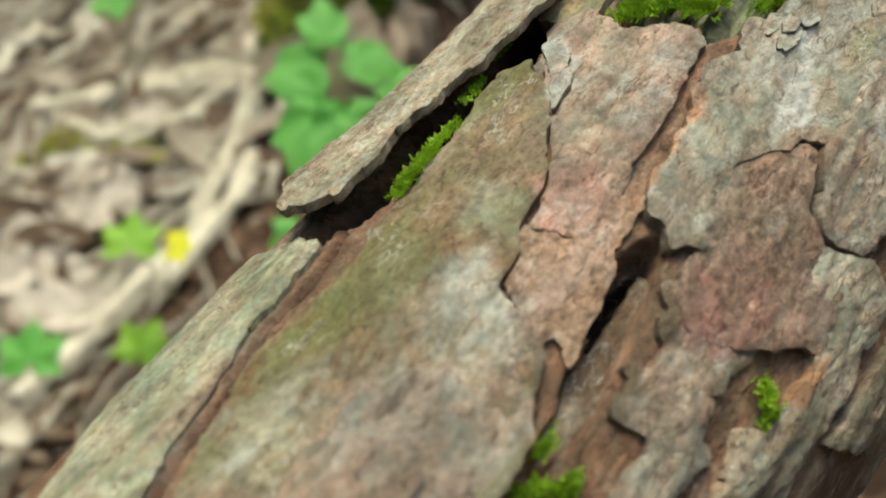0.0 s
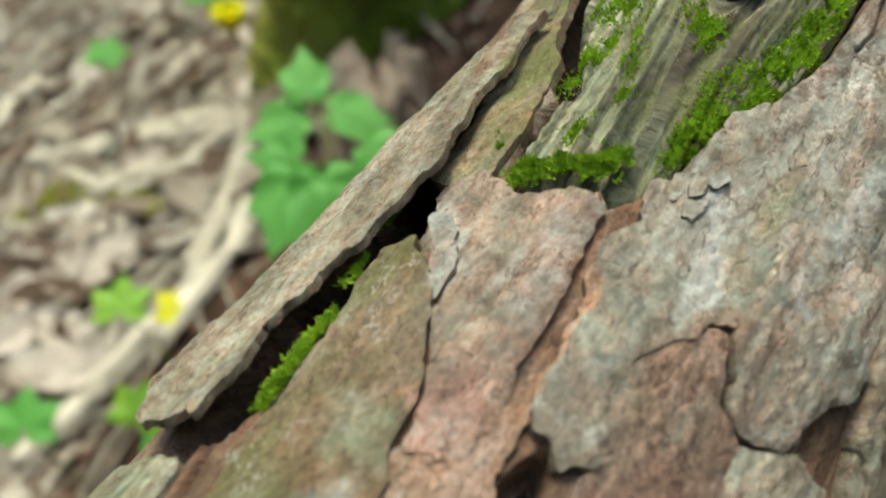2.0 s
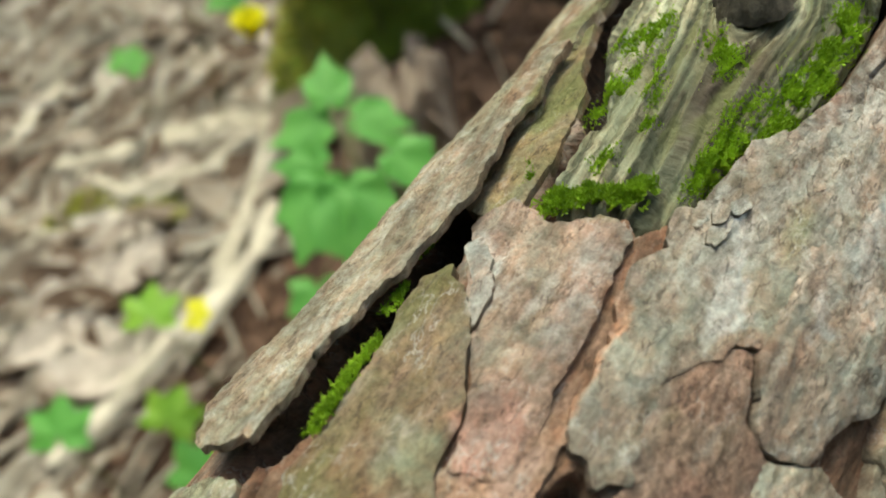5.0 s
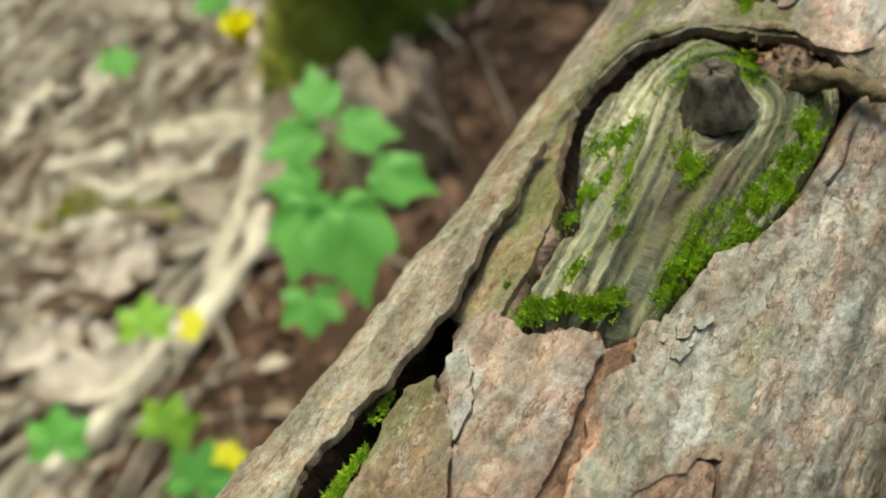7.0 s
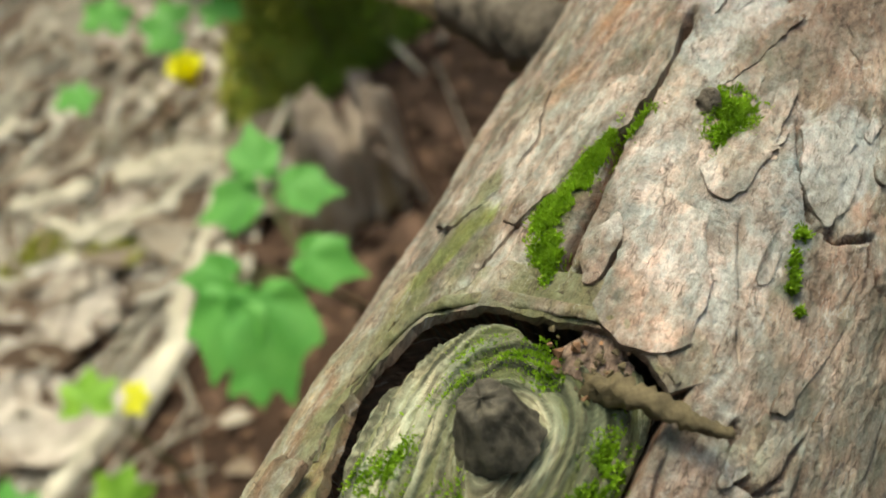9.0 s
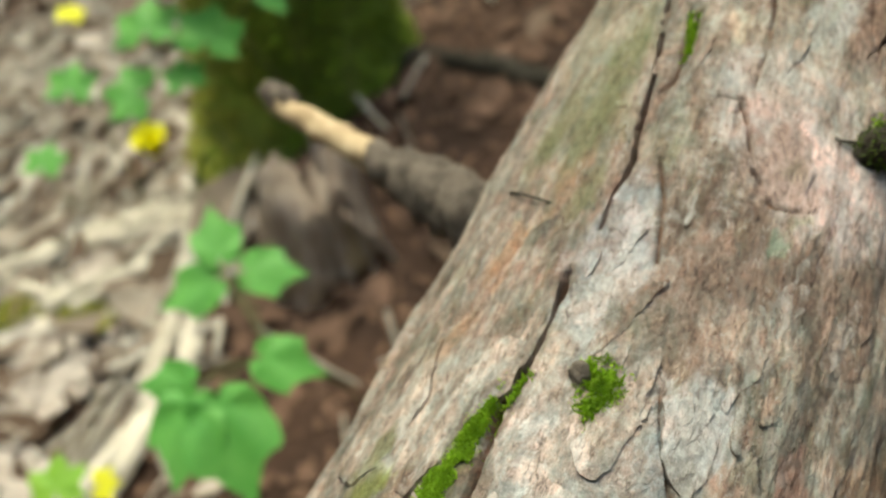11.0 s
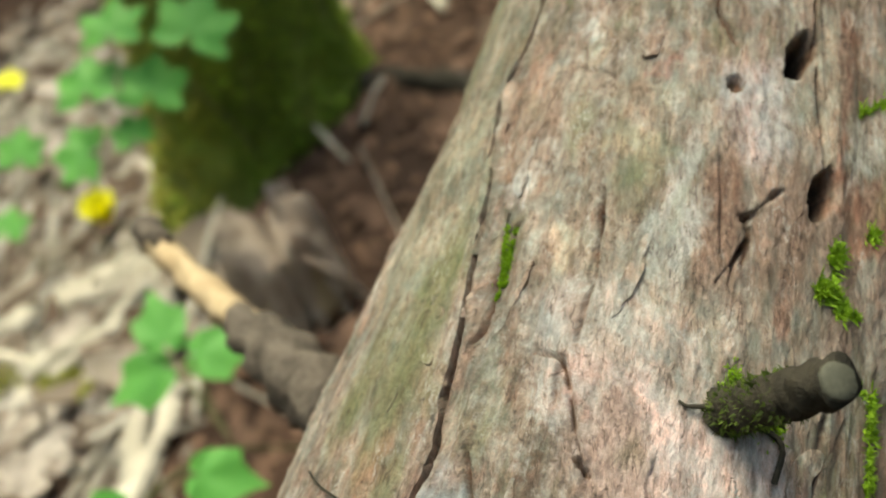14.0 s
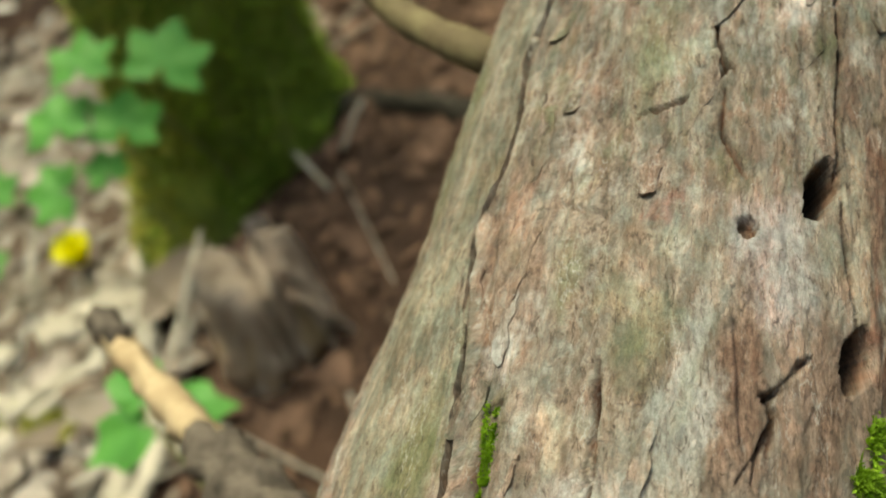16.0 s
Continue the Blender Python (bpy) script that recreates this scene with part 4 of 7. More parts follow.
def trunk_core(parent):
    along = np.concatenate([np.linspace(-1050, -135, 46)[:-1], np.arange(-135, 385, 0.75), np.linspace(385, 1500, 45)])
    round_ = np.concatenate([np.arange(-118, 82, 0.36), np.linspace(82, -118 + 2 * math.pi * 65, 44)[:-1]])
    a, b = (v.ravel() for v in np.meshgrid(along, round_, indexing="ij"))
    h = core_height(a, b)
    h = h * smooth(a, -600, -150) + 3 * fbm(a / 60, b / 30, 8, 3) * (1 - smooth(a, -600, -150))
    v = trunk_point(a, b, h)
    na, nb = len(along), len(round_)
    i, j = (q.ravel() for q in np.meshgrid(np.arange(na - 1), np.arange(nb), indexing="ij"))
    j2 = (j + 1) % nb
    faces = np.stack([i * nb + j, (i + 1) * nb + j, (i + 1) * nb + j2, i * nb + j2], -1)
    ends = [list(range(nb)), [(na - 1) * nb + k for k in range(nb)][::-1]]
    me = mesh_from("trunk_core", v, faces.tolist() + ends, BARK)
    st = stains(a, b)
    # Red-brown inner bark in cracks; deep recesses also painted near-black to stand for shade.
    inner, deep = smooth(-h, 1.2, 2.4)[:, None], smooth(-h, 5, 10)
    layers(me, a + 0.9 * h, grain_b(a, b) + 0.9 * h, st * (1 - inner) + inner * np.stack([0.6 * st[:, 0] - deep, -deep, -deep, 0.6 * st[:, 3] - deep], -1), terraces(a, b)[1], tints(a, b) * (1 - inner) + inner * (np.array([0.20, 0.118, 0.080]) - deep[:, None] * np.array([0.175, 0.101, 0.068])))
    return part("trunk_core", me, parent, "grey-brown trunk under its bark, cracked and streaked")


def bark_plate(parent, outline, lift, thick=2.4, mat=PLATE, seed=0, rough=0.7, step=0.62, curl=(0, 0, 0, 0), own=0.6, name="bark_plate", label="", extra=None, stain_add=(0, 0, 0), stain_fn=None, tint=None, tint_fn=None, flow=None):
    """A flake of bark with broken edges. curl: mm of lift at its ends towards more and less along, more and less round."""
    pts = ragged(outline, 1.2, rough, seed)
    xs, ys = [p[0] for p in pts], [p[1] for p in pts]
    ga, gb = np.arange(min(xs) - step, max(xs) + 2 * step, step), np.arange(min(ys) - step, max(ys) + 2 * step, step)
    a, b = (v.ravel() for v in np.meshgrid(ga, gb, indexing="ij"))
    nb = len(gb)
    inn = inside(a, b, pts)
    i, j = (q.ravel() for q in np.meshgrid(np.arange(len(ga) - 1), np.arange(nb - 1), indexing="ij"))
    quad = np.stack([i * nb + j, (i + 1) * nb + j, (i + 1) * nb + j + 1, i * nb + j + 1], -1)
    quad = quad[inn[quad].sum(1) >= 3]
    used, inv = np.unique(quad, return_inverse=True)
    quad = inv.reshape(-1, 4)
    a, b, inn = a[used], b[used], inn[used]
    # border corners move onto the outline
    edges = np.concatenate([quad[:, [k, (k + 1) % 4]] for k in range(4)])
    key = np.sort(edges, 1)
    _, first, count = np.unique(key[:, 0] * 10_000_000 + key[:, 1], return_index=True, return_counts=True)
    rim = edges[first[count == 1]]
    onrim = np.unique(rim)
    p = np.array(pts)
    q = np.roll(p, -1, 0)
    da = q - p
    rel = np.stack([a[onrim], b[onrim]], -1)[:, None] - p[None]
    t = np.clip((rel * da).sum(-1) / ((da**2).sum(-1) + 1e-9), 0, 1)
    foot = p[None] + t[..., None] * da[None]
    dist = np.hypot(*np.moveaxis(np.stack([a[onrim], b[onrim]], -1)[:, None] - foot, -1, 0))
    best = foot[np.arange(len(onrim)), dist.argmin(1)]
    a[onrim], b[onrim] = best[:, 0], best[:, 1]
    d, _ = line_distance(a, b, pts, True)
    fa, fb = (a - min(xs)) / (max(xs) - min(xs)), (b - min(ys)) / (max(ys) - min(ys))
    h = lift + relief(a, b) * 0.8 + own * fbm(a / 20 + seed, b / 11, 200 + seed, 3) * 1.5
    h = h - 0.12 * thick * np.exp(-d / 0.5) + 0.28 * fbm(a / 1.6, b / 1.2, 300 + seed, 3)
    h = h + curl[0] * smooth(fa, 0.6, 1) ** 2 + curl[1] * smooth(fa, 0.4, 0) ** 2 + curl[2] * smooth(fb, 0.5, 1) ** 2 + curl[3] * smooth(fb, 0.5, 0) ** 2
    if extra is not None:
        h = h + extra(a, b, d)
    n = len(a)
    low = h - thick * (1 + 0.3 * fbm(a / 2, b / 2, 400 + seed, 2))
    ia, ib = a[onrim], b[onrim]
    at = np.full(n, -1)
    at[onrim] = np.arange(len(onrim))
    m = len(onrim)
    low[onrim] -= 0.4
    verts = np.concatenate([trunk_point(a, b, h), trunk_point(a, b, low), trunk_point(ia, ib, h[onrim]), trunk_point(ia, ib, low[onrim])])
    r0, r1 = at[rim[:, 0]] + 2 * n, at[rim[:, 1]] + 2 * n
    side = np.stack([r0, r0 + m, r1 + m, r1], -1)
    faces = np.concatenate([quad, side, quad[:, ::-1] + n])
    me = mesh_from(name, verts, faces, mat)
    st = np.clip(stains(a, b) + np.array([*stain_add, 0.0]), 0, 1.5) if stain_fn is None else stain_fn(a, b)
    tone = terraces(a, b, seed * 37)[1]
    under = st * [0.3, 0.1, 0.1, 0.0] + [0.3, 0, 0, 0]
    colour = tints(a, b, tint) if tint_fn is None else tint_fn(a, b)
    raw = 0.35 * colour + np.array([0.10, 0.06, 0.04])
    ga = np.concatenate([a, a, ia, ia + 2.2])
    across = grain_b if flow is None else flow
    gb = np.concatenate([across(a, b), across(a, b), across(ia, ib), across(ia, ib) + 2.2]) + seed * 37
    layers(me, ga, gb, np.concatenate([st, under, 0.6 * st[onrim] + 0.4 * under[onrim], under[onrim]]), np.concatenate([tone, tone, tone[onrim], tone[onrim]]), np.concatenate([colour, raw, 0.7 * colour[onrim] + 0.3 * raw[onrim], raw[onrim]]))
    return part(name, me, parent, label)


def tube(points, radii, sides=12, seed=0, rough=0.0, cap=True, ridges=0.0):
    """A round, uneven rod through places (Vectors) with a radius at each, as vertices and faces."""
    pts = [Vector(q) for q in points]
    verts, faces = [], []
    up = Vector((0.31, 0.27, 0.91))
    for k, q in enumerate(pts):
        tan = (pts[min(k + 1, len(pts) - 1)] - pts[max(k - 1, 0)]).normalized()
        x = tan.cross(up).normalized()
        y = tan.cross(x)
        for m in range(sides):
            th = 2 * math.pi * m / sides
            w = 1 + rough * noise.noise(Vector((k * 0.7 + seed, math.cos(th) * 1.3, math.sin(th) * 1.3))) + ridges * math.sin(k * 2.1)
            verts.append(q + radii[k] * w * (math.cos(th) * x + math.sin(th) * y))
    for k in range(len(pts) - 1):
        for m in range(sides):
            m2 = (m + 1) % sides
            faces.append([k * sides + m, k * sides + m2, (k + 1) * sides + m2, (k + 1) * sides + m])
    if cap:
        faces.append(list(range(sides))[::-1])
        faces.append([(len(pts) - 1) * sides + m for m in range(sides)])
    return [tuple(v) for v in verts], faces


def bent(points, n):
    """A smooth line of n places through the given ones."""
    pts = [Vector(q) for q in points]
    ext = [2 * pts[0] - pts[1], *pts, 2 * pts[-1] - pts[-2]]
    out = []
    for k in range(n):
        t = k / (n - 1) * (len(pts) - 1)
        i = min(int(t), len(pts) - 2)
        f = t - i
        p0, p1, p2, p3 = ext[i : i + 4]
        out.append(0.5 * (2 * p1 + (p2 - p0) * f + (2 * p0 - 5 * p1 + 4 * p2 - p3) * f * f + (3 * p1 - p0 - 3 * p2 + p3) * f**3))
    return out


def on_trunk(a, b, h=0.0):
    return Vector(trunk_point(np.array([float(a)]), np.array([float(b)]), np.array([float(h)]))[0])


def moss_patch(label, spots, count, length=(0.8, 2.2), spread=2.2, height=0.0, level=None, seed=0, puff=1.3):
    """A cushion of tiny moss shoots growing on the bark along the given spots."""
    rng = np.random.default_rng(900 + seed)
    spots = np.array(spots, float)
    k = rng.integers(0, len(spots), count)
    nxt = np.minimum(k + 1, len(spots) - 1)
    t = rng.random(count)
    near = np.hypot(*(spots[nxt] - spots[k]).T) < 9
    base = spots[k] + (spots[nxt] - spots[k]) * (t * near)[:, None]
    off = rng.normal(0, 1, (count, 2)) * spread * np.array([1.1, 0.62])
    a, b = (base + off).T
    keep = fbm(a / 3, b / 2, 500 + seed, 3) + 0.35 - 0.16 * np.hypot(*off.T) / spread > 0
    a, b = a[keep], b[keep]
    n = len(a)
    if level is None:
        ground = core_height(a, b) + height
    elif level == "knot":
        ground = knot_height(a, b) + height
    else:
        ground = level + 0.8 * fbm(a / 5, b / 4, 37, 3)
    cushion = puff * np.exp(-(np.hypot(*off[keep].T) / spread) ** 2)
    p0 = trunk_point(a, b, ground - 0.4 + cushion * rng.random(n))
    ln = rng.uniform(*length, n)
    lean_a, lean_b = rng.normal(0, 0.75, n), rng.normal(0, 0.75, n)
    p1 = trunk_point(a + lean_a * ln, b + lean_b * ln, ground + cushion + ln * rng.uniform(0.35, 1.0, n))
    axis = p1 - p0
    side = np.cross(axis, rng.normal(0, 1, (n, 3)))
    side = side / np.linalg.norm(side, axis=1, keepdims=True) * rng.uniform(0.00012, 0.00028, n)[:, None]
    mid = p0 + 0.55 * axis
    verts = np.stack([p0 - 0.5 * side, p0 + 0.5 * side, mid + side, p1, mid - side], 1).reshape(-1, 3)
    i = np.arange(n)[:, None] * 5
    faces = np.concatenate([i + [0, 1, 2], i + [0, 2, 4], i + [4, 2, 3]])
    ob = new("moss_patch", mesh_from("moss_patch", verts, faces, MOSS, False))
    return tagged(ob, label, "moss", "moss on the trunk", "stuff")


# ---- ground ----
def ground_height(x, y):
    x, y = np.asarray(x, float), np.asarray(y, float)
    slope = 0.33 * 2.2 * np.tanh(x / 2.2) - 0.13 * 3.0 * np.tanh((y - 1.4) / 3.0)
    return slope + 0.05 * fbm(x * 2.2, y * 2.2, 7, 4) + 0.018 * fbm(x * 11, y * 11, 9, 3)


def build_ground():
    fine_x, fine_y = np.arange(-1.9, 1.3, 0.022), np.arange(0.1, 3.4, 0.022)
    xs = np.concatenate([-np.geomspace(70, 2.0, 24), fine_x, np.geomspace(1.4, 70, 24)])
    ys = np.concatenate([-np.geomspace(70, 0.12, 26), fine_y, np.geomspace(3.5, 70, 24)])
    x, y = (v.ravel() for v in np.meshgrid(xs, ys, indexing="ij"))
    n = len(ys)
    i, j = (q.ravel() for q in np.meshgrid(np.arange(len(xs) - 1), np.arange(n - 1), indexing="ij"))
    faces = np.stack([i * n + j, (i + 1) * n + j, (i + 1) * n + j + 1, i * n + j + 1], -1)
    ob = new("ground", mesh_from("ground", np.stack([x, y, ground_height(x, y)], -1), faces, SOIL))
    return tagged(ob, "dark brown forest soil on a gentle slope", "ground", kind="structure")


def on_ground(x, y, up=0.0):
    return Vector((x, y, float(ground_height(x, y)) + up))


build_ground()


def sky_block_ring():
    """An added ring of dark green, never in view, that blocks the low sky."""
    verts, faces, n = [], [], 72
    for i in range(13):
        z = -3.0 + 11.5 * i / 12
        for k in range(n):
            ang = 2 * math.pi * k / n
            rad = 8.5 + 1.2 * noise.noise(Vector((math.cos(ang) * 3, math.sin(ang) * 3, z * 0.6))) - 0.12 * max(0, z)
            top = 1.6 * noise.noise(Vector((math.cos(ang) * 6, math.sin(ang) * 6, 4.0))) if i == 12 else 0
            verts.append((rad * math.cos(ang), rad * math.sin(ang) + 1.0, z + top))
    for i in range(12):
        for k in range(n):
            k2 = (k + 1) % n
            faces.append([i * n + k, i * n + k2, (i + 1) * n + k2, (i + 1) * n + k])
    ob = new("backdrop", mesh_from("backdrop", verts, faces, BLOCKGREEN))
    tagged(ob, "unseen dark green ring added to block the low sky", "forest backdrop", kind="structure")


sky_block_ring()

# ---- the leaning trunk ----
tree = new("leaning_tree_trunk")
tree.location = on_ground(-0.6, -0.7)
tree.matrix_world = Matrix.Identity(4)
tagged(tree, "leaning grey-brown tree trunk with flaking bark plates and an old knot", "tree trunk")
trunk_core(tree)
bark_plate(tree, [(-50.7, -77), (-48.9, -67.3), (-50, -65), (-57, -63.6), (-66, -62), (-78, -57.5), (-87.5, -54.5), (-95, -51.5), (-102, -48.7), (-107, -68), (-99, -76), (-86, -84), (-68, -88), (-54, -84)], -0.6, 3.0, PLATE, 1, 0.5, label="grey-green lower bark slab", tint=(0.278, 0.290, 0.211))
bark_plate(tree, [(55.7, -67.1), (52.9, -74.7), (41.7, -77.7), (32.4, -80.3), (23.5, -83.4), (12.1, -83), (-0.1, -83.1), (-9.1, -87.5), (-20.4, -86.9), (-30.2, -88.3), (-40, -84.4), (-48.7, -73), (-45.1, -67.1), (-42.8, -61.6), (-39.3, -62.2), (-33.4, -60.8), (-28.5, -64.2), (-22.5, -64), (-15, -62.8), (-6.9, -60.5), (-0.5, -59.4), (6.6, -57.1), (17.7, -59.3), (26.6, -61.9), (39.6, -64.5), (50.4, -67.1)], 3.4, 1.1, PLATE, 2, 1.3, curl=(0, 1.0, 1.2, 0), own=0.4, label="thick loose bark slab lifting off the trunk", stain_add=(-0.3, 0.12, 0.25), tint=(0.275, 0.244, 0.185))
bark_plate(tree, [(33.9, -85.8), (50.9, -90.3), (68.4, -92.8), (84.7, -90.9), (99.2, -85.8), (99.8, -75.3), (81.5, -71.2), (71.6, -71.7), (60.9, -70.8), (48.7, -68.1), (35.4, -64.1), (30.4, -66.6)], 1.0, 2.4, PLATE, 4, 0.7, own=0.4, stain_add=(-0.2, 0.15, 0.15), tint=(0.292, 0.256, 0.194))
bark_plate(tree, [(14, -51.5), (9, -58.5), (11, -64.5), (20, -66), (30, -67.5), (38, -69), (46, -70.5), (56, -73), (68.5, -76.5), (80, -80), (80, -75), (70, -72.5), (60, -68), (50, -62.8), (43, -57), (34.5, -54), (24, -51.5)], -0.5, 2.0, PLATE, 5, 0.4, stain_add=(0.3, 0.4, 0), tint=(0.301, 0.235, 0.130))
bark_plate(tree, [(-13.9, -59), (-22.5, -57.3), (-31.3, -57.4), (-38.5, -56.5), (-45.5, -56.5), (-51, -54), (-57.5, -54.8), (-64.5, -55.5), (-69, -56), (-78, -53), (-87.5, -49), (-93.5, -45.5), (-101, -41), (-82.7, -12.8), (-69, -7.6), (-54.5, -12.1), (-48.4, -14.7), (-46.5, -18.8), (-44.2, -28), (-30.8, -33.2), (-23.7, -35.6), (-9.5, -46.3), (-2.4, -54.3), (-5.9, -59.5)], 0.2, 3.2, PLATE, 6, 0.7, label="broad brown-green bark plate", stain_add=(0.3, 0.2, 0.05), tint=(0.208, 0.162, 0.106))
bark_plate(tree, [(-65.6, -31.6), (-59.1, -26.9), (-59.8, -20), (-60.1, -14.6), (-54.5, -12.1), (-61.8, -9), (-69.5, -7.1), (-82.7, -12.8), (-91.5, -25.9), (-82.8, -33.5), (-74.4, -33.6)], 1.7, 1.6, PLATE, 7, 1.1, label="pale weathered flake on a bark plate", stain_add=(0.1, 0.15, 0), tint=(0.256, 0.210, 0.175))
bark_plate(tree, [(-83.5, -27.8), (-77.8, -28), (-73.9, -26.6), (-70.4, -21.8), (-73.3, -17.5), (-79.5, -13), (-88.2, -21.3)], 2.9, 1.3, PLATE, 8, 1.0, tint=(0.294, 0.218, 0.173))
bark_plate(tree, [(10.5, -57.5), (14.9, -54.3), (11.9, -44.9), (12.6, -40.3), (16.4, -36.8), (16.9, -32.4), (16.1, -29.8), (10, -28.7), (-0, -26.5), (-7.9, -24.8), (-15.8, -23.9), (-25.3, -23), (-30.5, -23), (-33.1, -30.8), (-22.8, -35.5), (-12.4, -43.3), (-3.2, -51.7), (6.2, -58.1)], -0.4, 2.6, PLATE, 9, 0.6, label="pinkish-grey bark plate", stain_add=(0.25, 0, -0.05), tint=(0.302, 0.234, 0.201))
bark_plate(tree, [(1.9, -54.8), (5, -53.1), (1.5, -48.5), (-5.6, -44), (-12.1, -42.4), (-7.8, -46.7)], 0.6, 0.9, PLATE, 10, 0.5, stain_add=(0, 0, 0.5), tint=(0.424, 0.387, 0.366))
bark_plate(tree, [(-34, -33), (-22, -33), (-16, -24), (-17, -19.5), (-26, -18.1), (-31.7, -14.9), (-39.3, -12.9), (-47.3, -10.8), (-43.7, -16.9), (-46.9, -18.2), (-46.2, -22.2), (-44, -27.6)], -0.9, 2.0, PLATE, 11, 1.0, label="orange raw bark where a flake broke off", stain_add=(1.1, 0, 0.1), tint=(0.492, 0.325, 0.223))
bark_plate(tree, [(-27.2, -7.2), (-39.2, -5.1), (-52.9, -1.4), (-62.1, 1.5), (-66.2, -3.6), (-56, -7.6), (-47.1, -9.9), (-35, -10.8), (-25.8, -12.4)], -5.2, 1.2, PLATE, 12, 0.6, stain_add=(0.25, 0, 0), tint=(0.136, 0.097, 0.060))
bark_plate(tree, [(52.6, -10.9), (47.6, -14.8), (43.3, -20.3), (36, -21.2), (26.3, -22), (21.7, -24.5), (14.3, -24.2), (8.6, -25.9), (-3.8, -21.9), (-15.5, -20.1), (-19.4, -17.4), (-21.2, -13.2), (-23, -10.2), (-20.4, -7), (-9.9, -11.2), (-0.8, -10.1), (5.5, -5.8), (8.7, -1), (19.2, -1.3), (32, -3.4), (42.3, -3.5), (54.4, -5.3), (64.8, -8.2)], 0.4, 2.6, PLATE, 13, 1.2, curl=(0, 0.2, 0, 0.6), label="large grey bark plate with ragged edge", stain_add=(0, 0.05, 0.18), tint=(0.274, 0.256, 0.214))
bark_plate(tree, [(64.3, -10), (53.9, -6.6), (42.5, -5), (32.1, -5), (19.5, -2.8), (9, -1.4), (1.2, 3.6), (-1.9, 8.3), (1.4, 16), (4.4, 18.3), (8.6, 17.1), (16.9, 21.4), (30.4, 23.5), (50.4, 18.1), (70.1, 3.3)], 0.6, 3.2, PLATE, 14, 0.7, label="grey bark plate streaked with white lichen", stain_add=(0.05, 0, 0.12), tint=(0.359, 0.328, 0.288))
bark_plate(tree, [(-20.4, -8.5), (-9.4, -13), (0, -12), (7, -7), (9.3, -1), (0.7, 3), (-2.7, 8.1), (0.1, 15.4), (-4.9, 18.2), (-15.7, 19.1), (-27.3, 8.7), (-31.2, -1), (-26.5, -6.5)], -0.1, 2.4, PLATE, 15, 1.2, label="reddish crumbly bark plate", stain_add=(0.45, 0, -0.1), tint=(0.255, 0.178, 0.148))
bark_plate(tree, [(-26.6, -8.4), (-18.8, -4), (-9.5, 2.7), (-14.5, 9.5), (-22.3, 13.5), (-30.8, 8.4), (-35.8, 10.1), (-40.7, 15.1), (-49.4, 16.8), (-58, 6.6), (-48.6, 4), (-48.7, -0.7), (-46.5, -2.7), (-42, -4.8), (-37.2, -1.9), (-32.7, -4.3)], -0.4, 3.0, PLATE, 16, 1.8, stain_add=(0.15, 0, 0.1), tint=(0.341, 0.281, 0.237))
bark_plate(tree, [(-8.3, 5.7), (-1.8, 10.6), (1.9, 18.8), (4.7, 27.5), (-8.4, 29.8), (-23.6, 31.5), (-34.9, 34), (-45.9, 20.8), (-35.5, 17.3), (-26.3, 21.2), (-17.4, 20.8), (-15.4, 13.3)], -0.3, 2.8, PLATE, 17, 1.2, stain_add=(0, 0.1, 0.15), tint=(0.332, 0.300, 0.244))
bark_plate(tree, [(22.2, 36.8), (16.8, 25.6), (9.2, 29.2), (2.7, 32.5), (-3.2, 33.7), (-18.3, 34.2), (-23.1, 34.7), (-12.8, 49.6), (-5.5, 47.2), (6.1, 44), (13.8, 44.1)], 0.2, 2.8, PLATE, 18, 0.7, stain_add=(0.2, 0.05, 0), tint=(0.230, 0.200, 0.150))
bark_plate(tree, [(33, 18), (22.2, 20.7), (15.4, 25.7), (6.1, 35.5), (10.5, 46.9), (33, 66.8), (46.8, 32.5)], 1.2, 3.0, PLATE, 19, 0.7, stain_add=(0.1, 0.1, 0.1), tint=(0.317, 0.277, 0.213))
bark_plate(tree, [(164, -45.7), (148.4, -44.8), (137.3, -47.7), (130.8, -50.8), (122.3, -50.1), (116, -53.4), (108.8, -56.7), (102.7, -58.1), (95.8, -59.5), (88.2, -65.4), (86, -74), (105.7, -76.1), (114.4, -70.9), (123.4, -66.6), (132.9, -63.6), (146.9, -65.1), (161.8, -64.2), (180.8, -61.7), (185.4, -55)], 0.9, 1.8, BARK, 20, 0.5, own=0.3, label="smooth long flake of grey bark")
bark_plate(tree, [(106.4, -39.7), (113.1, -40.6), (118.5, -37.6), (113.8, -35), (103.8, -35.3), (102.3, -36.7)], 0.9, 1.4, BARK, 21, 0.5)
bark_plate(tree, [(150, -17.2), (153.9, -13.2), (149.2, -5.6), (139.7, -3.8), (133.3, -5.6), (137.8, -12.6)], 0.6, 1.0, BARK, 22, 0.7, stain_add=(0, 0, 0.4))
bark_plate(tree, [(170, -52.6), (182, -45), (191, -45.9), (201, -45.4), (215, -48.9), (228, -50.6), (246, -55.1), (258, -58.5), (273, -62.9), (282, -64.8), (290, -67.4), (297, -66.2), (304, -64.9), (314, -65.2), (334, -70.2), (351, -68.9), (392, -70.6), (392, -112.6), (296, -112.6), (240, -110.6), (180, -104.6), (140, -88.6), (158, -70.6)], 0.8, 1.8, BARK, 23, 0.35, curl=(0, -2.2, 0, 0), own=0.3, label="long smooth strip of grey-green bark", stain_add=(0, 0.15, 0.05))
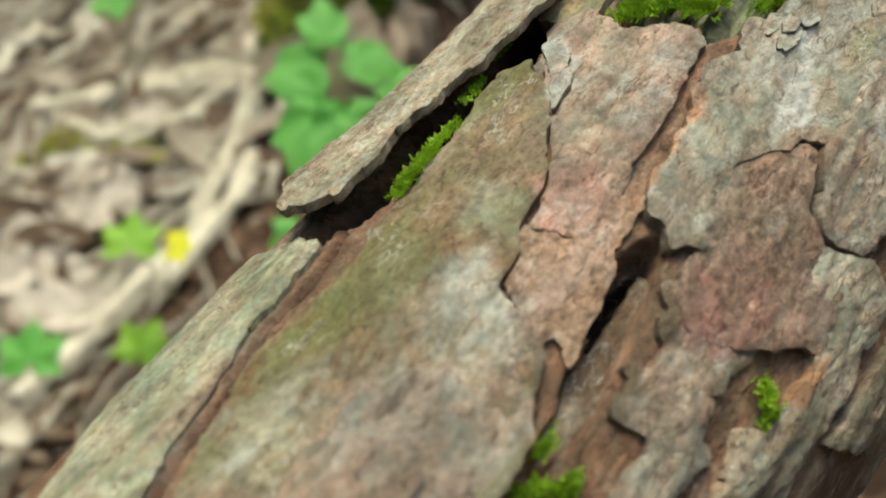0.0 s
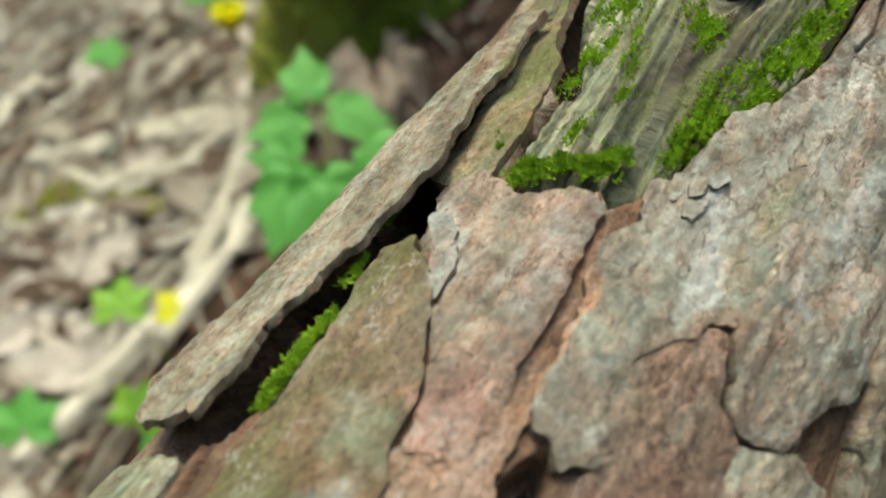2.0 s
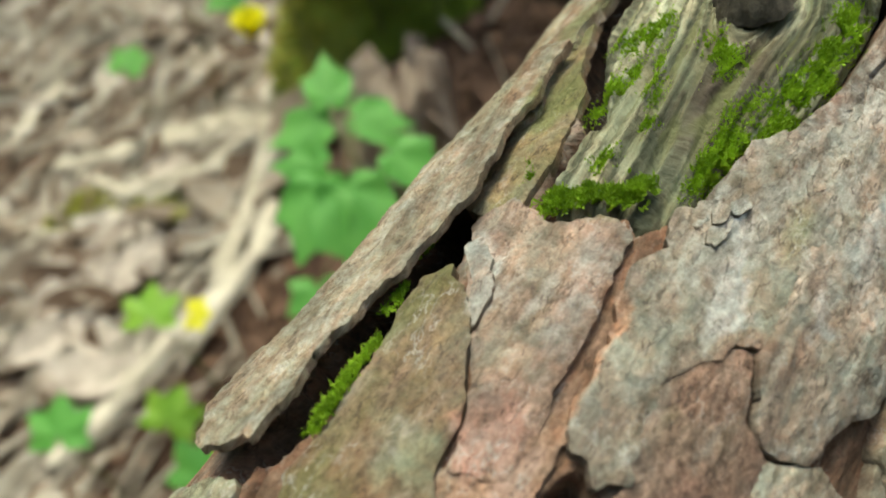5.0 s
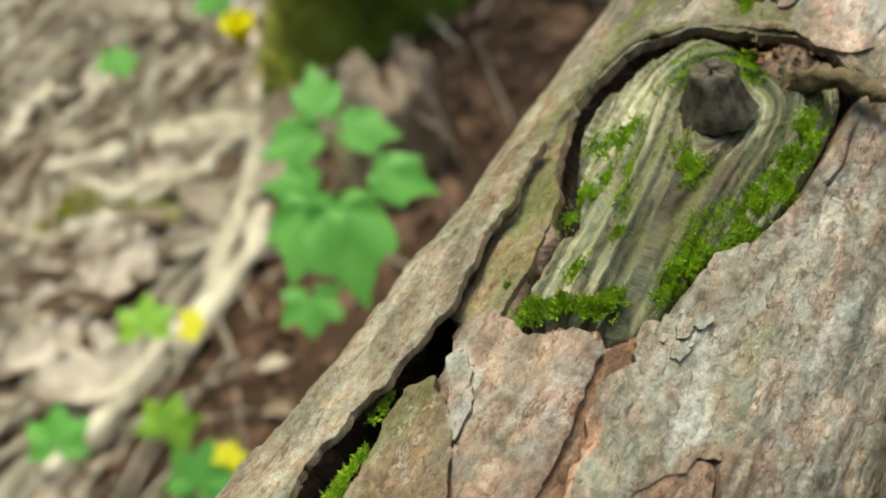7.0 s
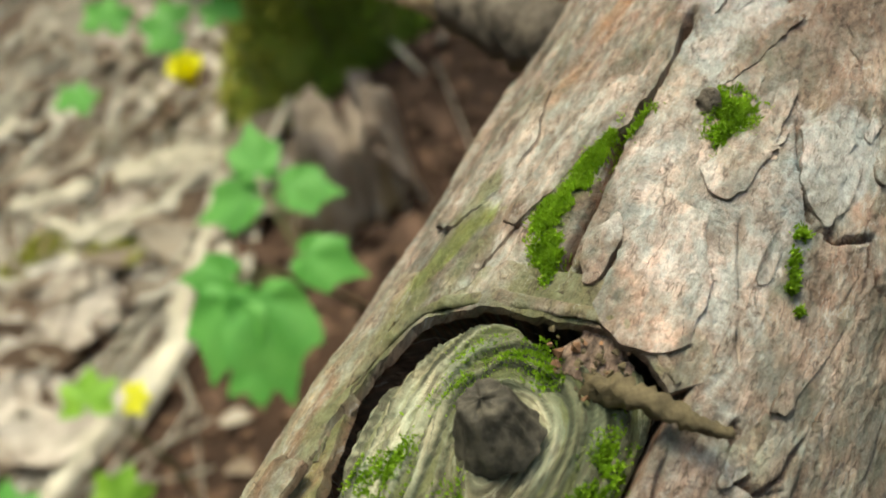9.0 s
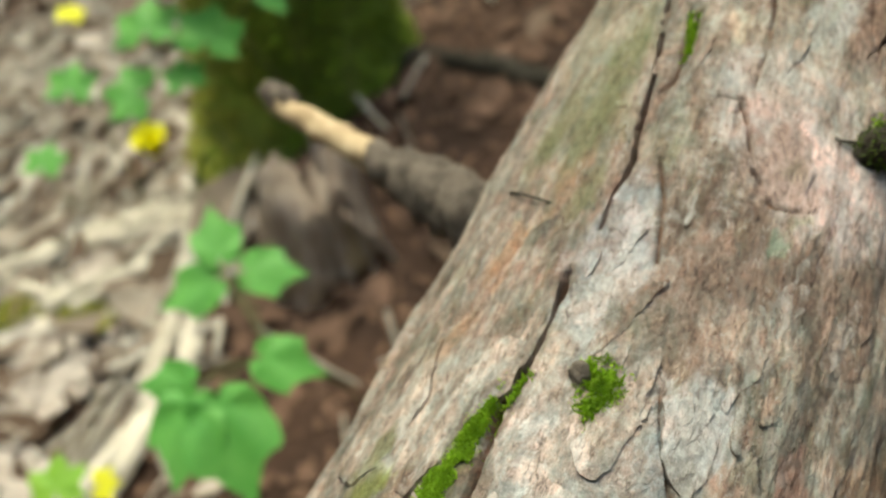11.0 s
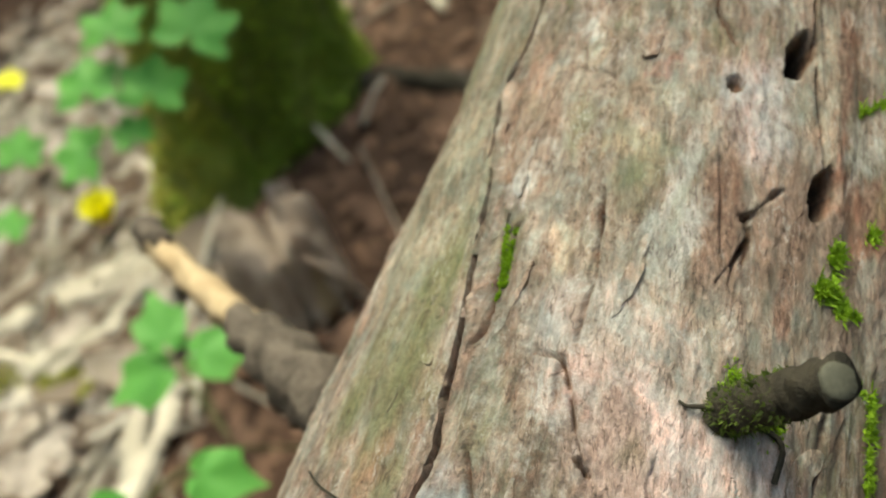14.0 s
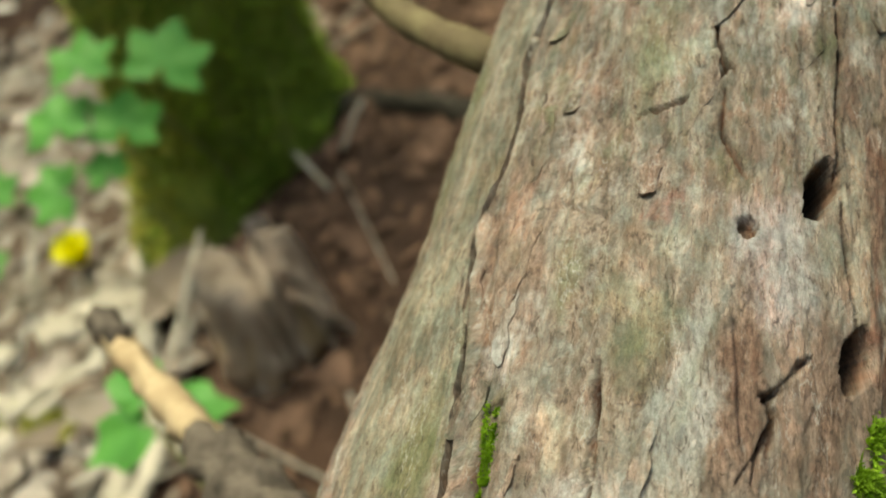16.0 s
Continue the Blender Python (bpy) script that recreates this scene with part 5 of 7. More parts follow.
bark_plate(tree, [(111.2, -81.3), (110.6, -72.3), (114.7, -66.8), (123.6, -64.4), (133.2, -64.5), (148.4, -70.1), (146.7, -75.5), (136.9, -77.4), (126.3, -78.8), (117.9, -80.4)], 0.9, 1.3, BARK, 34, 0.5, curl=(0, 0.5, 0, 0), own=0.3, stain_add=(0, 0.1, 0.25))
bark_plate(tree, [(110.5, -59.2), (110.4, -55.2), (116.2, -53.1), (123.6, -52.3), (130.4, -50), (136.5, -47.9), (140.1, -46.2), (150.5, -46), (151.9, -52.6), (143, -56.3), (133.4, -58.4), (123.3, -60), (115.9, -60.2)], 1.0, 1.4, BARK, 35, 0.6, curl=(0, 0.6, 0, 0), own=0.3, label="pale grey flake of bark beside a mossy crack", stain_add=(0, 0.05, 0.3))
bark_plate(tree, [(102, -34.2), (96.9, -30.9), (94.9, -25.5), (96.1, -20.4), (100.9, -16.3), (113.1, -18.3), (123.7, -24.6), (124.7, -31.3), (116.1, -33.7), (107, -34.5)], 0.9, 1.5, BARK, 36, 0.6, curl=(0, 0.5, 0, 0.4), own=0.3, label="bark flake with a pinkish raw patch", stain_add=(0, 0, 0.15))
bark_plate(tree, [(133, -29.8), (128.4, -26.4), (127.5, -21.9), (132.9, -20.5), (142.3, -19), (150.6, -24.1), (144.9, -28.5), (137.3, -27.7)], 0.8, 1.2, BARK, 37, 0.6, curl=(0, 0.4, 0, 0), own=0.3, stain_add=(0, 0, 0.1))

# small thin flakes of bark lifting off the smoother trunk
flakes = random.Random(77)
made = 0
while made < 64:
    x, y = flakes.uniform(70, 360), flakes.uniform(-64, 30)
    if (265 < x < 320 and y > -24) or (x < 112 and y < -8) or (abs(x - 228) < 14 and abs(y - 2) < 9) or (196 < x < 232 and -32 < y < -4 and flakes.random() < 0.7):
        continue
    long, wide, turn = flakes.uniform(3, 15), flakes.uniform(1.0, 3.0), flakes.uniform(-0.3, 0.3)
    ring = []
    for k in range(10):
        ang, far = 2 * math.pi * k / 10, flakes.uniform(0.65, 1.15)
        u, v = long * far * math.cos(ang), wide * far * math.sin(ang)
        ring.append((x + u * math.cos(turn) - v * math.sin(turn), y + u * math.sin(turn) + v * math.cos(turn)))
    side = flakes.choice(((0.9, 0, 0, 0), (0, 0.9, 0, 0), (0, 0, 0.6, 0), (0, 0, 0, 0.6)))
    bark_plate(tree, ring, flakes.uniform(0.12, 0.45), 0.5, BARK, 40 + made % 30, 0.6, 0.45, side, 0.1, "bark_flake", stain_add=(flakes.uniform(0, 0.35), flakes.uniform(0, 0.3), flakes.uniform(0, 0.5)))
    made += 1

# a wart of curled, shell-like flakes on the grey plate
for k, (x, y, ra, rb) in enumerate(((25, -19.5, 4.6, 3.6), (23.5, -21.5, 2.8, 1.6), (21.5, -17.5, 2.6, 1.9), (28.5, -17.0, 3.0, 1.5), (25.5, -19.0, 2.6, 1.9), (41, -8.6, 3.2, 1.8))):
    ring = [(x + ra * (0.85 + 0.25 * math.sin(3.1 * m + k)) * math.cos(m * 0.63), y + rb * (0.85 + 0.25 * math.cos(2.3 * m + k)) * math.sin(m * 0.63)) for m in range(10)]
    bark_plate(tree, ring, 0.55 + 0.14 * k if k < 5 else 0.7, 0.6, PLATE, 80 + k, 0.5, 0.35, (0, 0.3, 0.2, 0.2), 0.2, "bark_flake", stain_add=(0, 0.15, 0.2), tint=(0.295, 0.276, 0.230))

# the knot: weathered wood grown round an old branch base, in a hollow of the bark
KNOB = (72.0, -36.1)


def knot_rings(a, b):
    """How far a place lies from the knob, in growth rings drawn out along the trunk."""
    da, db = a - KNOB[0], b - KNOB[1]
    bend = db + 0.10 * np.minimum(da, 0)
    return np.hypot(np.where(da < 0, 5.5 * np.tanh(da / 9), 0.8 * da), bend) + 0.9 * fbm(a / 24, b / 5, 77, 3)


def knot_relief(a, b, d):
    q = knot_rings(a, b)
    rings = 0.55 * np.sin(q * 1.7 + 0.5) + 0.40 * np.sin(q * 3.9) + 0.25 * np.sin(q * 8.3)
    crown = 4.2 * np.exp(-((q / 9) ** 2)) * smooth(a, 30, 60)
    return rings + crown - 2.4 * smooth(b, -45, -34) + 0.5 * smooth(b, -44, -52) - 1.6 * smooth(d, 1.2, 0)


def knot_stain(a, b):
    q = knot_rings(a, b)
    green = smooth(-np.sin(q * 1.7 + 0.5) + 1.5 * fbm(a / 12, b / 6, 81, 3), 0.0, 1.1)
    return np.stack([0 * q, 0.95 * green * (0.45 + 0.55 * smooth(a, 28, 50)), 0.2 + 0 * q, 0 * q], -1)


def knot_tint(a, b):
    """Silvery cream and dark olive fibres that flow round the knob."""
    q = knot_rings(a, b)

    def near(x, y, ra, rb):
        return np.exp(-(((a - x) / ra) ** 2 + ((b - y) / rb) ** 2))

    fibre = 0.45 * np.sin(q * 2.1 + 1.0) + 1.5 * fbm(a / 34, q / 0.55, 79, 4) + 0.8 * fbm(a / 14, b / 6, 80, 3)
    band = np.maximum(smooth(b, -45, -55) * (1 - 0.5 * smooth(a, 74, 88)), np.maximum(1.3 * near(64, -47.5, 9, 3.0), np.maximum(0.45 * near(42, -44, 16, 5), 0.8 * near(25, -44, 10, 9))))
    ring = np.exp(-(((np.hypot(a - KNOB[0], b - KNOB[1]) - 8.6) / 1.7) ** 2)) * smooth(b, -39, -33) * smooth(a, 60, 68)
    band = np.clip(np.maximum(band, ring) - 0.9 * near(57, -30, 13, 6) - 0.5 * near(46, -30, 12, 6), 0, 1.3)
    light = np.clip((0.16 + 0.95 * band) * smooth(fibre, -0.75, 0.75), 0, 1)[:, None]
    mid = smooth(fibre + 0.4 * fbm(a / 9, b / 4, 83, 3), -0.6, 0.7)[:, None]
    base = (1 - mid) * np.array([0.060, 0.066, 0.040]) + mid * np.array([0.150, 0.162, 0.092])
    brown = np.clip(0.85 * near(56, -31, 13, 6) + 0.75 * near(46, -30, 12, 6), 0, 0.9)[:, None]
    base = base * (1 - brown) + brown * np.array([0.065, 0.050, 0.036])
    return base * (1 - light) + light * np.array([0.48, 0.465, 0.335])


def inset(pts):
    ca, cb = sum(q[0] for q in pts) / len(pts), sum(q[1] for q in pts) / len(pts)
    out = []
    for x, y in pts:
        far = math.hypot(x - ca, y - cb)
        gap = 8.0 if y < -60 and x > 52 else 4.5 if y < -56 and x > 40 else 1.6 if y < -44 and x > 16 else 4.5 if x > 84 and y < -34 else 0.9
        k = (far - gap) / far
        out.append((ca + (x - ca) * k, cb + (y - cb) * k))
    return out


def knot_height(a, b):
    rim = inset(HOLLOW)
    d, _ = line_distance(a, b, rim, True)
    h = -1.1 + 0.55 * relief(a, b) + knot_relief(a, b, d)
    return np.where(inside(a, b, rim), h, np.minimum(h, -2.5))


def burl(centre, out, along, radius, height):
    """A rounded, furrowed branch base standing out of the wood."""
    z = out.normalized()
    x = (along - along.dot(z) * z).normalized()
    y = z.cross(x)
    verts, faces, rows, cols = [], [], 24, 72
    for i in range(rows + 1):
        t = i / rows
        for k in range(cols):
            ang = 2 * math.pi * k / cols
            prof = (1.25 - 0.45 * min(1, t * 1.6)) if t < 0.62 else 0.8 * math.cos((t - 0.62) / 0.38 * math.pi / 2) ** 0.6
            wob = 1 + 0.09 * noise.noise(Vector((math.cos(ang) * 1.2, math.sin(ang) * 1.2, t * 2))) + 0.045 * math.sin(11 * ang + 2 * noise.noise(Vector((math.cos(ang), math.sin(ang), 3)))) + 0.04 * noise.noise(Vector((math.cos(ang) * 5, math.sin(ang) * 5, t * 4))) + 0.06 * noise.noise(Vector((math.cos(ang) * 13, math.sin(ang) * 13, t * 0.8)))
            up = height * min(1, 1.25 * t) * (1 + 0.12 * noise.noise(Vector((math.cos(ang) * 2, math.sin(ang) * 2, 9))))
            verts.append(tuple(centre + radius * prof * wob * (math.cos(ang) * x + math.sin(ang) * y) + z * up))
    for i in range(rows):
        for k in range(cols):
            k2 = (k + 1) % cols
            faces.append([i * cols + k, i * cols + k2, (i + 1) * cols + k2, (i + 1) * cols + k])
    faces.append([rows * cols + k for k in range(cols)])
    return verts, faces


bark_plate(tree, HOLLOW[2:12] + grow(HOLLOW[2:12], 10.0)[::-1], 0.35, 1.7, BARK, 29, 0.45, 0.5, (0, 0, 0, 0), 0.3, "bark_rim", "greenish bark rim overhanging the knot hollow", stain_add=(0.1, 0.45, 0))
wood = bark_plate(tree, inset(HOLLOW), -1.1, 5.0, DEADWOOD, 3, 0.25, 0.5, own=0.2, stain_fn=knot_stain, tint_fn=knot_tint, flow=knot_rings, name="knot_wood", label="weathered ringed wood of an old knot", extra=knot_relief, tint=(0.112, 0.118, 0.068))
lip_line = grow(HOLLOW[2:12], 2.2)
fine_line = [lip_line[i][k] + (lip_line[i + 1][k] - lip_line[i][k]) * t / 8 for i in range(len(lip_line) - 1) for t in range(8) for k in (0, 1)]
lip_a, lip_b = np.array(fine_line[0::2]), np.array(fine_line[1::2])
for _ in range(5):
    lip_a[1:-1], lip_b[1:-1] = (lip_a[:-2] + lip_a[1:-1] + lip_a[2:]) / 3, (lip_b[:-2] + lip_b[1:-1] + lip_b[2:]) / 3
turns = np.linspace(0, 2 * np.pi, 21)[:-1]
size = 1.0 * np.sin(np.pi * np.linspace(0.04, 0.96, len(lip_a))) ** 0.4 * (1 + 0.3 * fbm(lip_a / 6, lip_b / 6, 91, 2))
out_a, out_b = np.gradient(lip_b), -np.gradient(lip_a)
norm = np.hypot(out_a, out_b)
out_a, out_b = out_a / norm, out_b / norm
ring_a = lip_a[:, None] + (size * out_a)[:, None] * np.cos(turns) * 1.5
ring_b = lip_b[:, None] + (size * out_b)[:, None] * np.cos(turns) * 1.25
ring_h = 0.35 + size[:, None] * np.sin(turns) * 0.75 + 0.9 * fbm(ring_a / 4, ring_b / 2, 93, 4)
na, nc = ring_a.shape
i, j = (q.ravel() for q in np.meshgrid(np.arange(na - 1), np.arange(nc), indexing="ij"))
lip = mesh_from("callus_lip", trunk_point(ring_a.ravel(), ring_b.ravel(), ring_h.ravel()), np.stack([i * nc + j, i * nc + (j + 1) % nc, (i + 1) * nc + (j + 1) % nc, (i + 1) * nc + j], -1), BARK)
layers(lip, ring_a.ravel(), ring_b.ravel(), np.stack([0.3 + 0 * ring_a.ravel(), 0.75 + 0.9 * fbm(ring_a.ravel() / 8, ring_b.ravel() / 8, 95, 2), 0.2 + 0 * ring_a.ravel()], -1), 0.5 + 0 * ring_a.ravel(), tints(ring_a.ravel(), ring_b.ravel(), (0.20, 0.18, 0.12)))
part("callus_lip", lip, tree, "rolled greenish bark lip round the knot")
kc = on_trunk(KNOB[0], KNOB[1], -0.9)
part("branch_base", mesh_from("branch_base", *burl(kc, on_trunk(KNOB[0] + 1, KNOB[1] - 2, 10) - kc, on_trunk(KNOB[0] + 10, KNOB[1], -2.5) - kc, 0.0057, 0.0098), KNOBWOOD), wood, "dark rounded stump of the old branch")

q0, q1 = Vector((0.1925, 0.2837, 0.8504)), Vector((0.2026, 0.2673, 0.8767))
stub = part("branch_stub", mesh_from("branch_stub", *tube(bent([q0 - 0.25 * (q1 - q0), q0.lerp(q1, 0.45) + Vector((0.0006, 0, 0)), q1], 40), [0.0043 - 0.0008 * k / 39 + 0.0004 * math.sin(k * 1.7) * math.sin(k * 0.6) for k in range(40)], 24, 4, 0.34, True, 0.07), STUBWOOD), tree, "short dark broken branch stub")
part("broken_end", mesh_from("broken_end", *tube([q1 - 0.02 * (q1 - q0), q1 + 0.025 * (q1 - q0)], [0.0034, 0.0027], 14, 6, 0.3), CUTWOOD), stub, "grey sawn-off end")
part("rootlet", mesh_from("rootlet", *tube(bent([on_trunk(226.5, -0.5, 1.6), on_trunk(226, -3.5, 1.2), on_trunk(225, -6, 0.7), on_trunk(225.5, -7.5, 0.2)], 10), [0.0006 - 0.00004 * k for k in range(10)], 6), STUBWOOD), stub)
part("rootlet", mesh_from("rootlet", *tube(bent([q0 + Vector((0.003, -0.002, -0.001)), on_trunk(226.0, 11.0, 1.5), on_trunk(219.0, 12.0, 1.0)], 9), [0.00055] * 9, 6), STUBWOOD), stub)

rng = np.random.default_rng(71)
turn, up = rng.uniform(0, 6.283, 1500), rng.random(1500) ** 2 * 0.75 - 0.1
axis = np.array(q1 - q0)
e1 = np.cross(axis, [0, 0, 1.0])
e1, e2 = e1 / np.linalg.norm(e1), np.cross(axis, e1) / np.linalg.norm(np.cross(axis, e1))
spoke = np.cos(turn)[:, None] * e1 + np.sin(turn)[:, None] * e2
m0 = np.array(q0) + up[:, None] * axis + 0.0041 * spoke
m1 = m0 + spoke * rng.uniform(0.0002, 0.0010, (1500, 1)) + rng.normal(0, 0.0004, (1500, 3))
wide = np.cross(spoke, rng.normal(0, 1, (1500, 3))) * 0.0002
part("stub_moss", mesh_from("stub_moss", np.stack([m0 - wide, m0 + wide, m1], 1).reshape(-1, 3), np.arange(4500).reshape(-1, 3), STUBMOSS, False), stub, "green moss round the stub's base")["kind"] = "stuff"
twig = part("broken_twig", mesh_from("broken_twig", *tube(bent([on_trunk(88, -27, -4), on_trunk(87, -20, 3.0), on_trunk(87.5, -12, 4.2), on_trunk(89, -5, 5.0)], 30), [(0.0031 - 0.0022 * (k / 29) ** 0.7) * (1 + 0.12 * math.sin(2.6 * k) * math.sin(0.9 * k)) for k in range(29)] + [0.0004], 14, 9, 0.75), TWIGWOOD), tree, "short splintered brown twig")
bark_plate(tree, [(92 + 5.5 * math.cos(0.52 * k) * (1 + 0.2 * math.sin(5 * k)), -28.5 + 6.5 * math.sin(0.52 * k)) for k in range(12)], -2.2, 3.0, BARK, 31, 1.2, 0.4, (0, 0, 0, 0), 2.2, "rotten_wood", "crumbly orange-brown rotten wood", stain_add=(1.2, 0.1, 0))
crumbs = random.Random(5)
for k in range(34):
    a0, b0 = crumbs.gauss(91, 2.8), crumbs.gauss(-29, 4.4)
    c0, size = on_trunk(a0, b0, crumbs.uniform(-1.6, -0.4)), crumbs.uniform(0.0003, 0.0010)
    pts = [c0 + Vector((crumbs.gauss(0, 1), crumbs.gauss(0, 1), crumbs.gauss(0, 1))).normalized() * size * crumbs.uniform(0.6, 1.4) for _ in range(12)]
    bm = bmesh.new()
    for q in pts:
        bm.verts.new(q)
    bmesh.ops.convex_hull(bm, input=bm.verts)
    me = bpy.data.meshes.new("wood_crumb")
    bm.to_mesh(me)
    bm.free()
    me.materials.append(TWIGWOOD if k % 3 else RAW)
    part("wood_crumb", me, tree)
part("stalk", mesh_from("stalk", *tube(bent([on_trunk(193, -76, 1), on_trunk(190, -68, 1.6), on_trunk(188, -60, 0.6)], 8), [0.0003] * 8, 6), STUBWOOD), tree)

# the broken side branch: dark bark near the trunk, peeled wood at its end
BR = [Vector(v) for v in [(0.1112, 0.3615, 0.7751), (0.0931, 0.3956, 0.7646), (0.0764, 0.4272, 0.7549), (0.0515, 0.4744, 0.7404), (0.0256, 0.5233, 0.7253)]]
side_branch = part("side_branch", mesh_from("side_branch", *tube(bent(BR[:3], 16), [0.0125 - 0.0045 * k / 15 for k in range(16)], 14, 2, 0.7), BRANCHBARK), tree, "broken side branch with dark lichened bark")
part("peeled_wood", mesh_from("peeled_wood", *tube(bent(BR[2:], 24), [0.0066 - 0.0014 * k / 23 for k in range(24)], 14, 12, 0.6), PEELED), side_branch, "peeled orange-tan wood")
part("bark_remnant", mesh_from("bark_remnant", *tube(bent([BR[3].lerp(BR[4], 0.62) + Vector((0.001, 0.002, 0.004)), BR[4] + Vector((0.001, 0.001, 0.003)), BR[4] + 0.25 * (BR[4] - BR[3]) + Vector((0, 0, 0.001))], 12), [0.0035, 0.0050, 0.0058, 0.0062, 0.0064, 0.0062, 0.0062, 0.0058, 0.0056, 0.0050, 0.0042, 0.0026], 11, 31, 0.8), BRANCHBARK), side_branch, "grey bark left at the broken tip")
part("twig_stub", mesh_from("twig_stub", *tube(bent([on_trunk(146, -33, -2), on_trunk(147.5, -33.5, 1.0), on_trunk(149, -34.5, 2.4)], 9), [0.0023, 0.0024, 0.0023, 0.0022, 0.0021, 0.0021, 0.0020, 0.0017, 0.0010], 14, 17, 0.5), BRANCHBARK), tree, "tiny grey broken twig stub")
UP = [Vector(v) for v in [(0.2037, 0.461, 0.8312), (0.193, 0.4675, 0.8378), (0.1832, 0.4869, 0.8361), (0.1732, 0.5132, 0.8343), (0.1685, 0.5421, 0.8351), (0.1608, 0.5915, 0.8425)]]
part("upper_branch", mesh_from("upper_branch", *tube(bent(UP, 14), [0.0058 - 0.0006 * k / 13 for k in range(14)], 12, 21, 0.2), STEMBARK), tree, "thin curved green-brown branch")

# ---- moss ----
moss_patch("bright green moss along a bark crevice", [(2.5, -65.6), (-0, -66.5), (-11.1, -62), (-20.1, -59), (-26.7, -58.6), (-31, -58), (-35.8, -57.5)], 4600, (0.3, 0.9), 1.25, 0, 0, 0, 0.15)
moss_patch("bright green moss cushion under the knot", [(16.1, -47.2), (19.1, -44.4), (20.7, -39.7), (22.2, -36.2), (24.1, -33.5)], 7000, (0.3, 0.8), 1.8, 0, -1.4, 1, 0.9)
moss_patch("small moss tuft at the hollow", [(23.4, -56.9), (19.5, -53.4)], 800, (0.3, 0.9), 1.2, 0, -0.8, 2, 1.3)
moss_patch("dark green moss inside the knot hollow", [(81.4, -51.7), (85.2, -47.6), (87.5, -40.7), (87.3, -34.9), (73.8, -50.7), (79, -46.5), (59, -51.1), (56.2, -54.4), (64, -50.7), (61.2, -39.3), (56.5, -33.2), (44.1, -27.9), (48.4, -26.2), (53.2, -23.7), (58.7, -21.5), (57.2, -56.3), (39.3, -52.6), (44.4, -51.1), (58.1, -37.2)], 8500, (0.2, 0.6), 2.2, 0, "knot", 3, 0.3)
moss_patch("bright green moss beside the knot", [(80.8, -20), (75.8, -18.6), (71.9, -19.6), (65.9, -18.6), (60.7, -19.9), (56.2, -20.5), (51.1, -17.6), (45.1, -20.3), (40.7, -25), (34.9, -25.4), (62.3, -16.1), (76.3, -18)], 14000, (0.2, 0.7), 2.6, 0.2, "knot", 4, 0.5)
moss_patch("scattered moss on the weathered knot wood", [(37, -27.3), (42.3, -25.6), (57.4, -56), (61.2, -51.4), (49.6, -50), (74.6, -44.4), (28.1, -43.4)], 3000, (0.2, 0.6), 1.7, 0, "knot", 5, 0.3)
moss_patch("thin dark green moss film on the knot wood", [(59.5, -48.0), (53.0, -47.0), (46.0, -43.5), (39.0, -40.5), (81.5, -49.0), (84.5, -44.0), (88.5, -39.0)], 2600, (0.15, 0.45), 1.5, 0, "knot", 15, 0.2)
moss_patch("long bright green moss strip in a bark crack", [(142.2, -44.3), (138, -46.2), (133.2, -47.6), (128.6, -49.2), (122.9, -48.6), (118.4, -50.2), (114.1, -50.5), (109.3, -48.2), (105, -44.9)], 13000, (0.3, 0.8), 1.9, 0.5, None, 6, 0.6)
moss_patch("round moss tuft on the bark", [(148.3, -32.2), (148.3, -28.7), (146.8, -25.7), (142.6, -28.5)], 5000, (0.4, 1.1), 1.9, 0.3, None, 7, 0.9)
moss_patch("thin moss line in a bark slot", [(251.8, -47.4), (244.8, -46.4), (238, -45.4)], 1100, (0.2, 0.4), 0.6, 0.3, None, 8, 0.2)
moss_patch("thin moss line in a bark slot", [(251.4, -49.2), (245.3, -47.6), (239.3, -46.5), (235.5, -45.5)], 1100, (0.2, 0.4), 0.6, 0.3, None, 9, 0.2)
moss_patch("straggling moss on the shaded bark", [(301.3, 9.7), (305.5, 14.4), (260.6, 13.6), (256.7, 16.3), (246.4, 28), (238.5, 30.2), (230.7, 34.5), (221.8, 36.7), (275.4, 18.3)], 1900, (0.4, 1.6), 0.75, 0.1, None, 10, 0.3)
moss_patch("yellow-green moss threads hanging on the bark", [(267.0, 12.5), (261.0, 13.5), (257.5, 13.0), (258.0, 17.0), (258.0, 20.0)], 650, (0.4, 1.3), 0.5, 0.1, None, 16, 0.3)
moss_patch("yellow-green moss threads along a bark seam", [(245.5, 25.0), (242.5, 29.0), (238.5, 33.0), (232.0, 32.5), (225.0, 36.0), (220.0, 39.0)], 520, (0.4, 1.3), 0.5, 0.1, None, 17, 0.3)
moss_patch("moss tuft on reddish bark", [(268.5, 12.5), (264.5, 12.0), (259.0, 11.5)], 1500, (0.5, 1.6), 1.1, 0.1, None, 18, 0.8)
moss_patch("moss at the foot of a branch stub", [(228.2, -0.1), (226.2, 3.8), (228.7, 9.9), (231.7, -0.5), (234.3, 0.1)], 500, (0.3, 1.0), 1.2, 0.2, None, 11, 0.5)
moss_patch("moss in a low bark crack", [(-57.4, -6.9), (-61.6, -6), (-65, -5.5), (-59.4, 0.2)], 1700, (0.3, 0.9), 1.2, 0, -2.2, 12, 0.8)
moss_patch("small moss patch on raw bark", [(-28.1, 14.5), (-29.9, 19.9), (-28.4, 16.6)], 1200, (0.3, 0.8), 1.3, 0, -0.6, 13, 1.3)
moss_patch("thin moss in bark cracks", [(125.9, -8.3), (119.6, -6.4), (129.4, -8.7), (116.4, -3.7)], 1500, (0.3, 0.8), 0.9, 0.2, None, 14, 1.3)

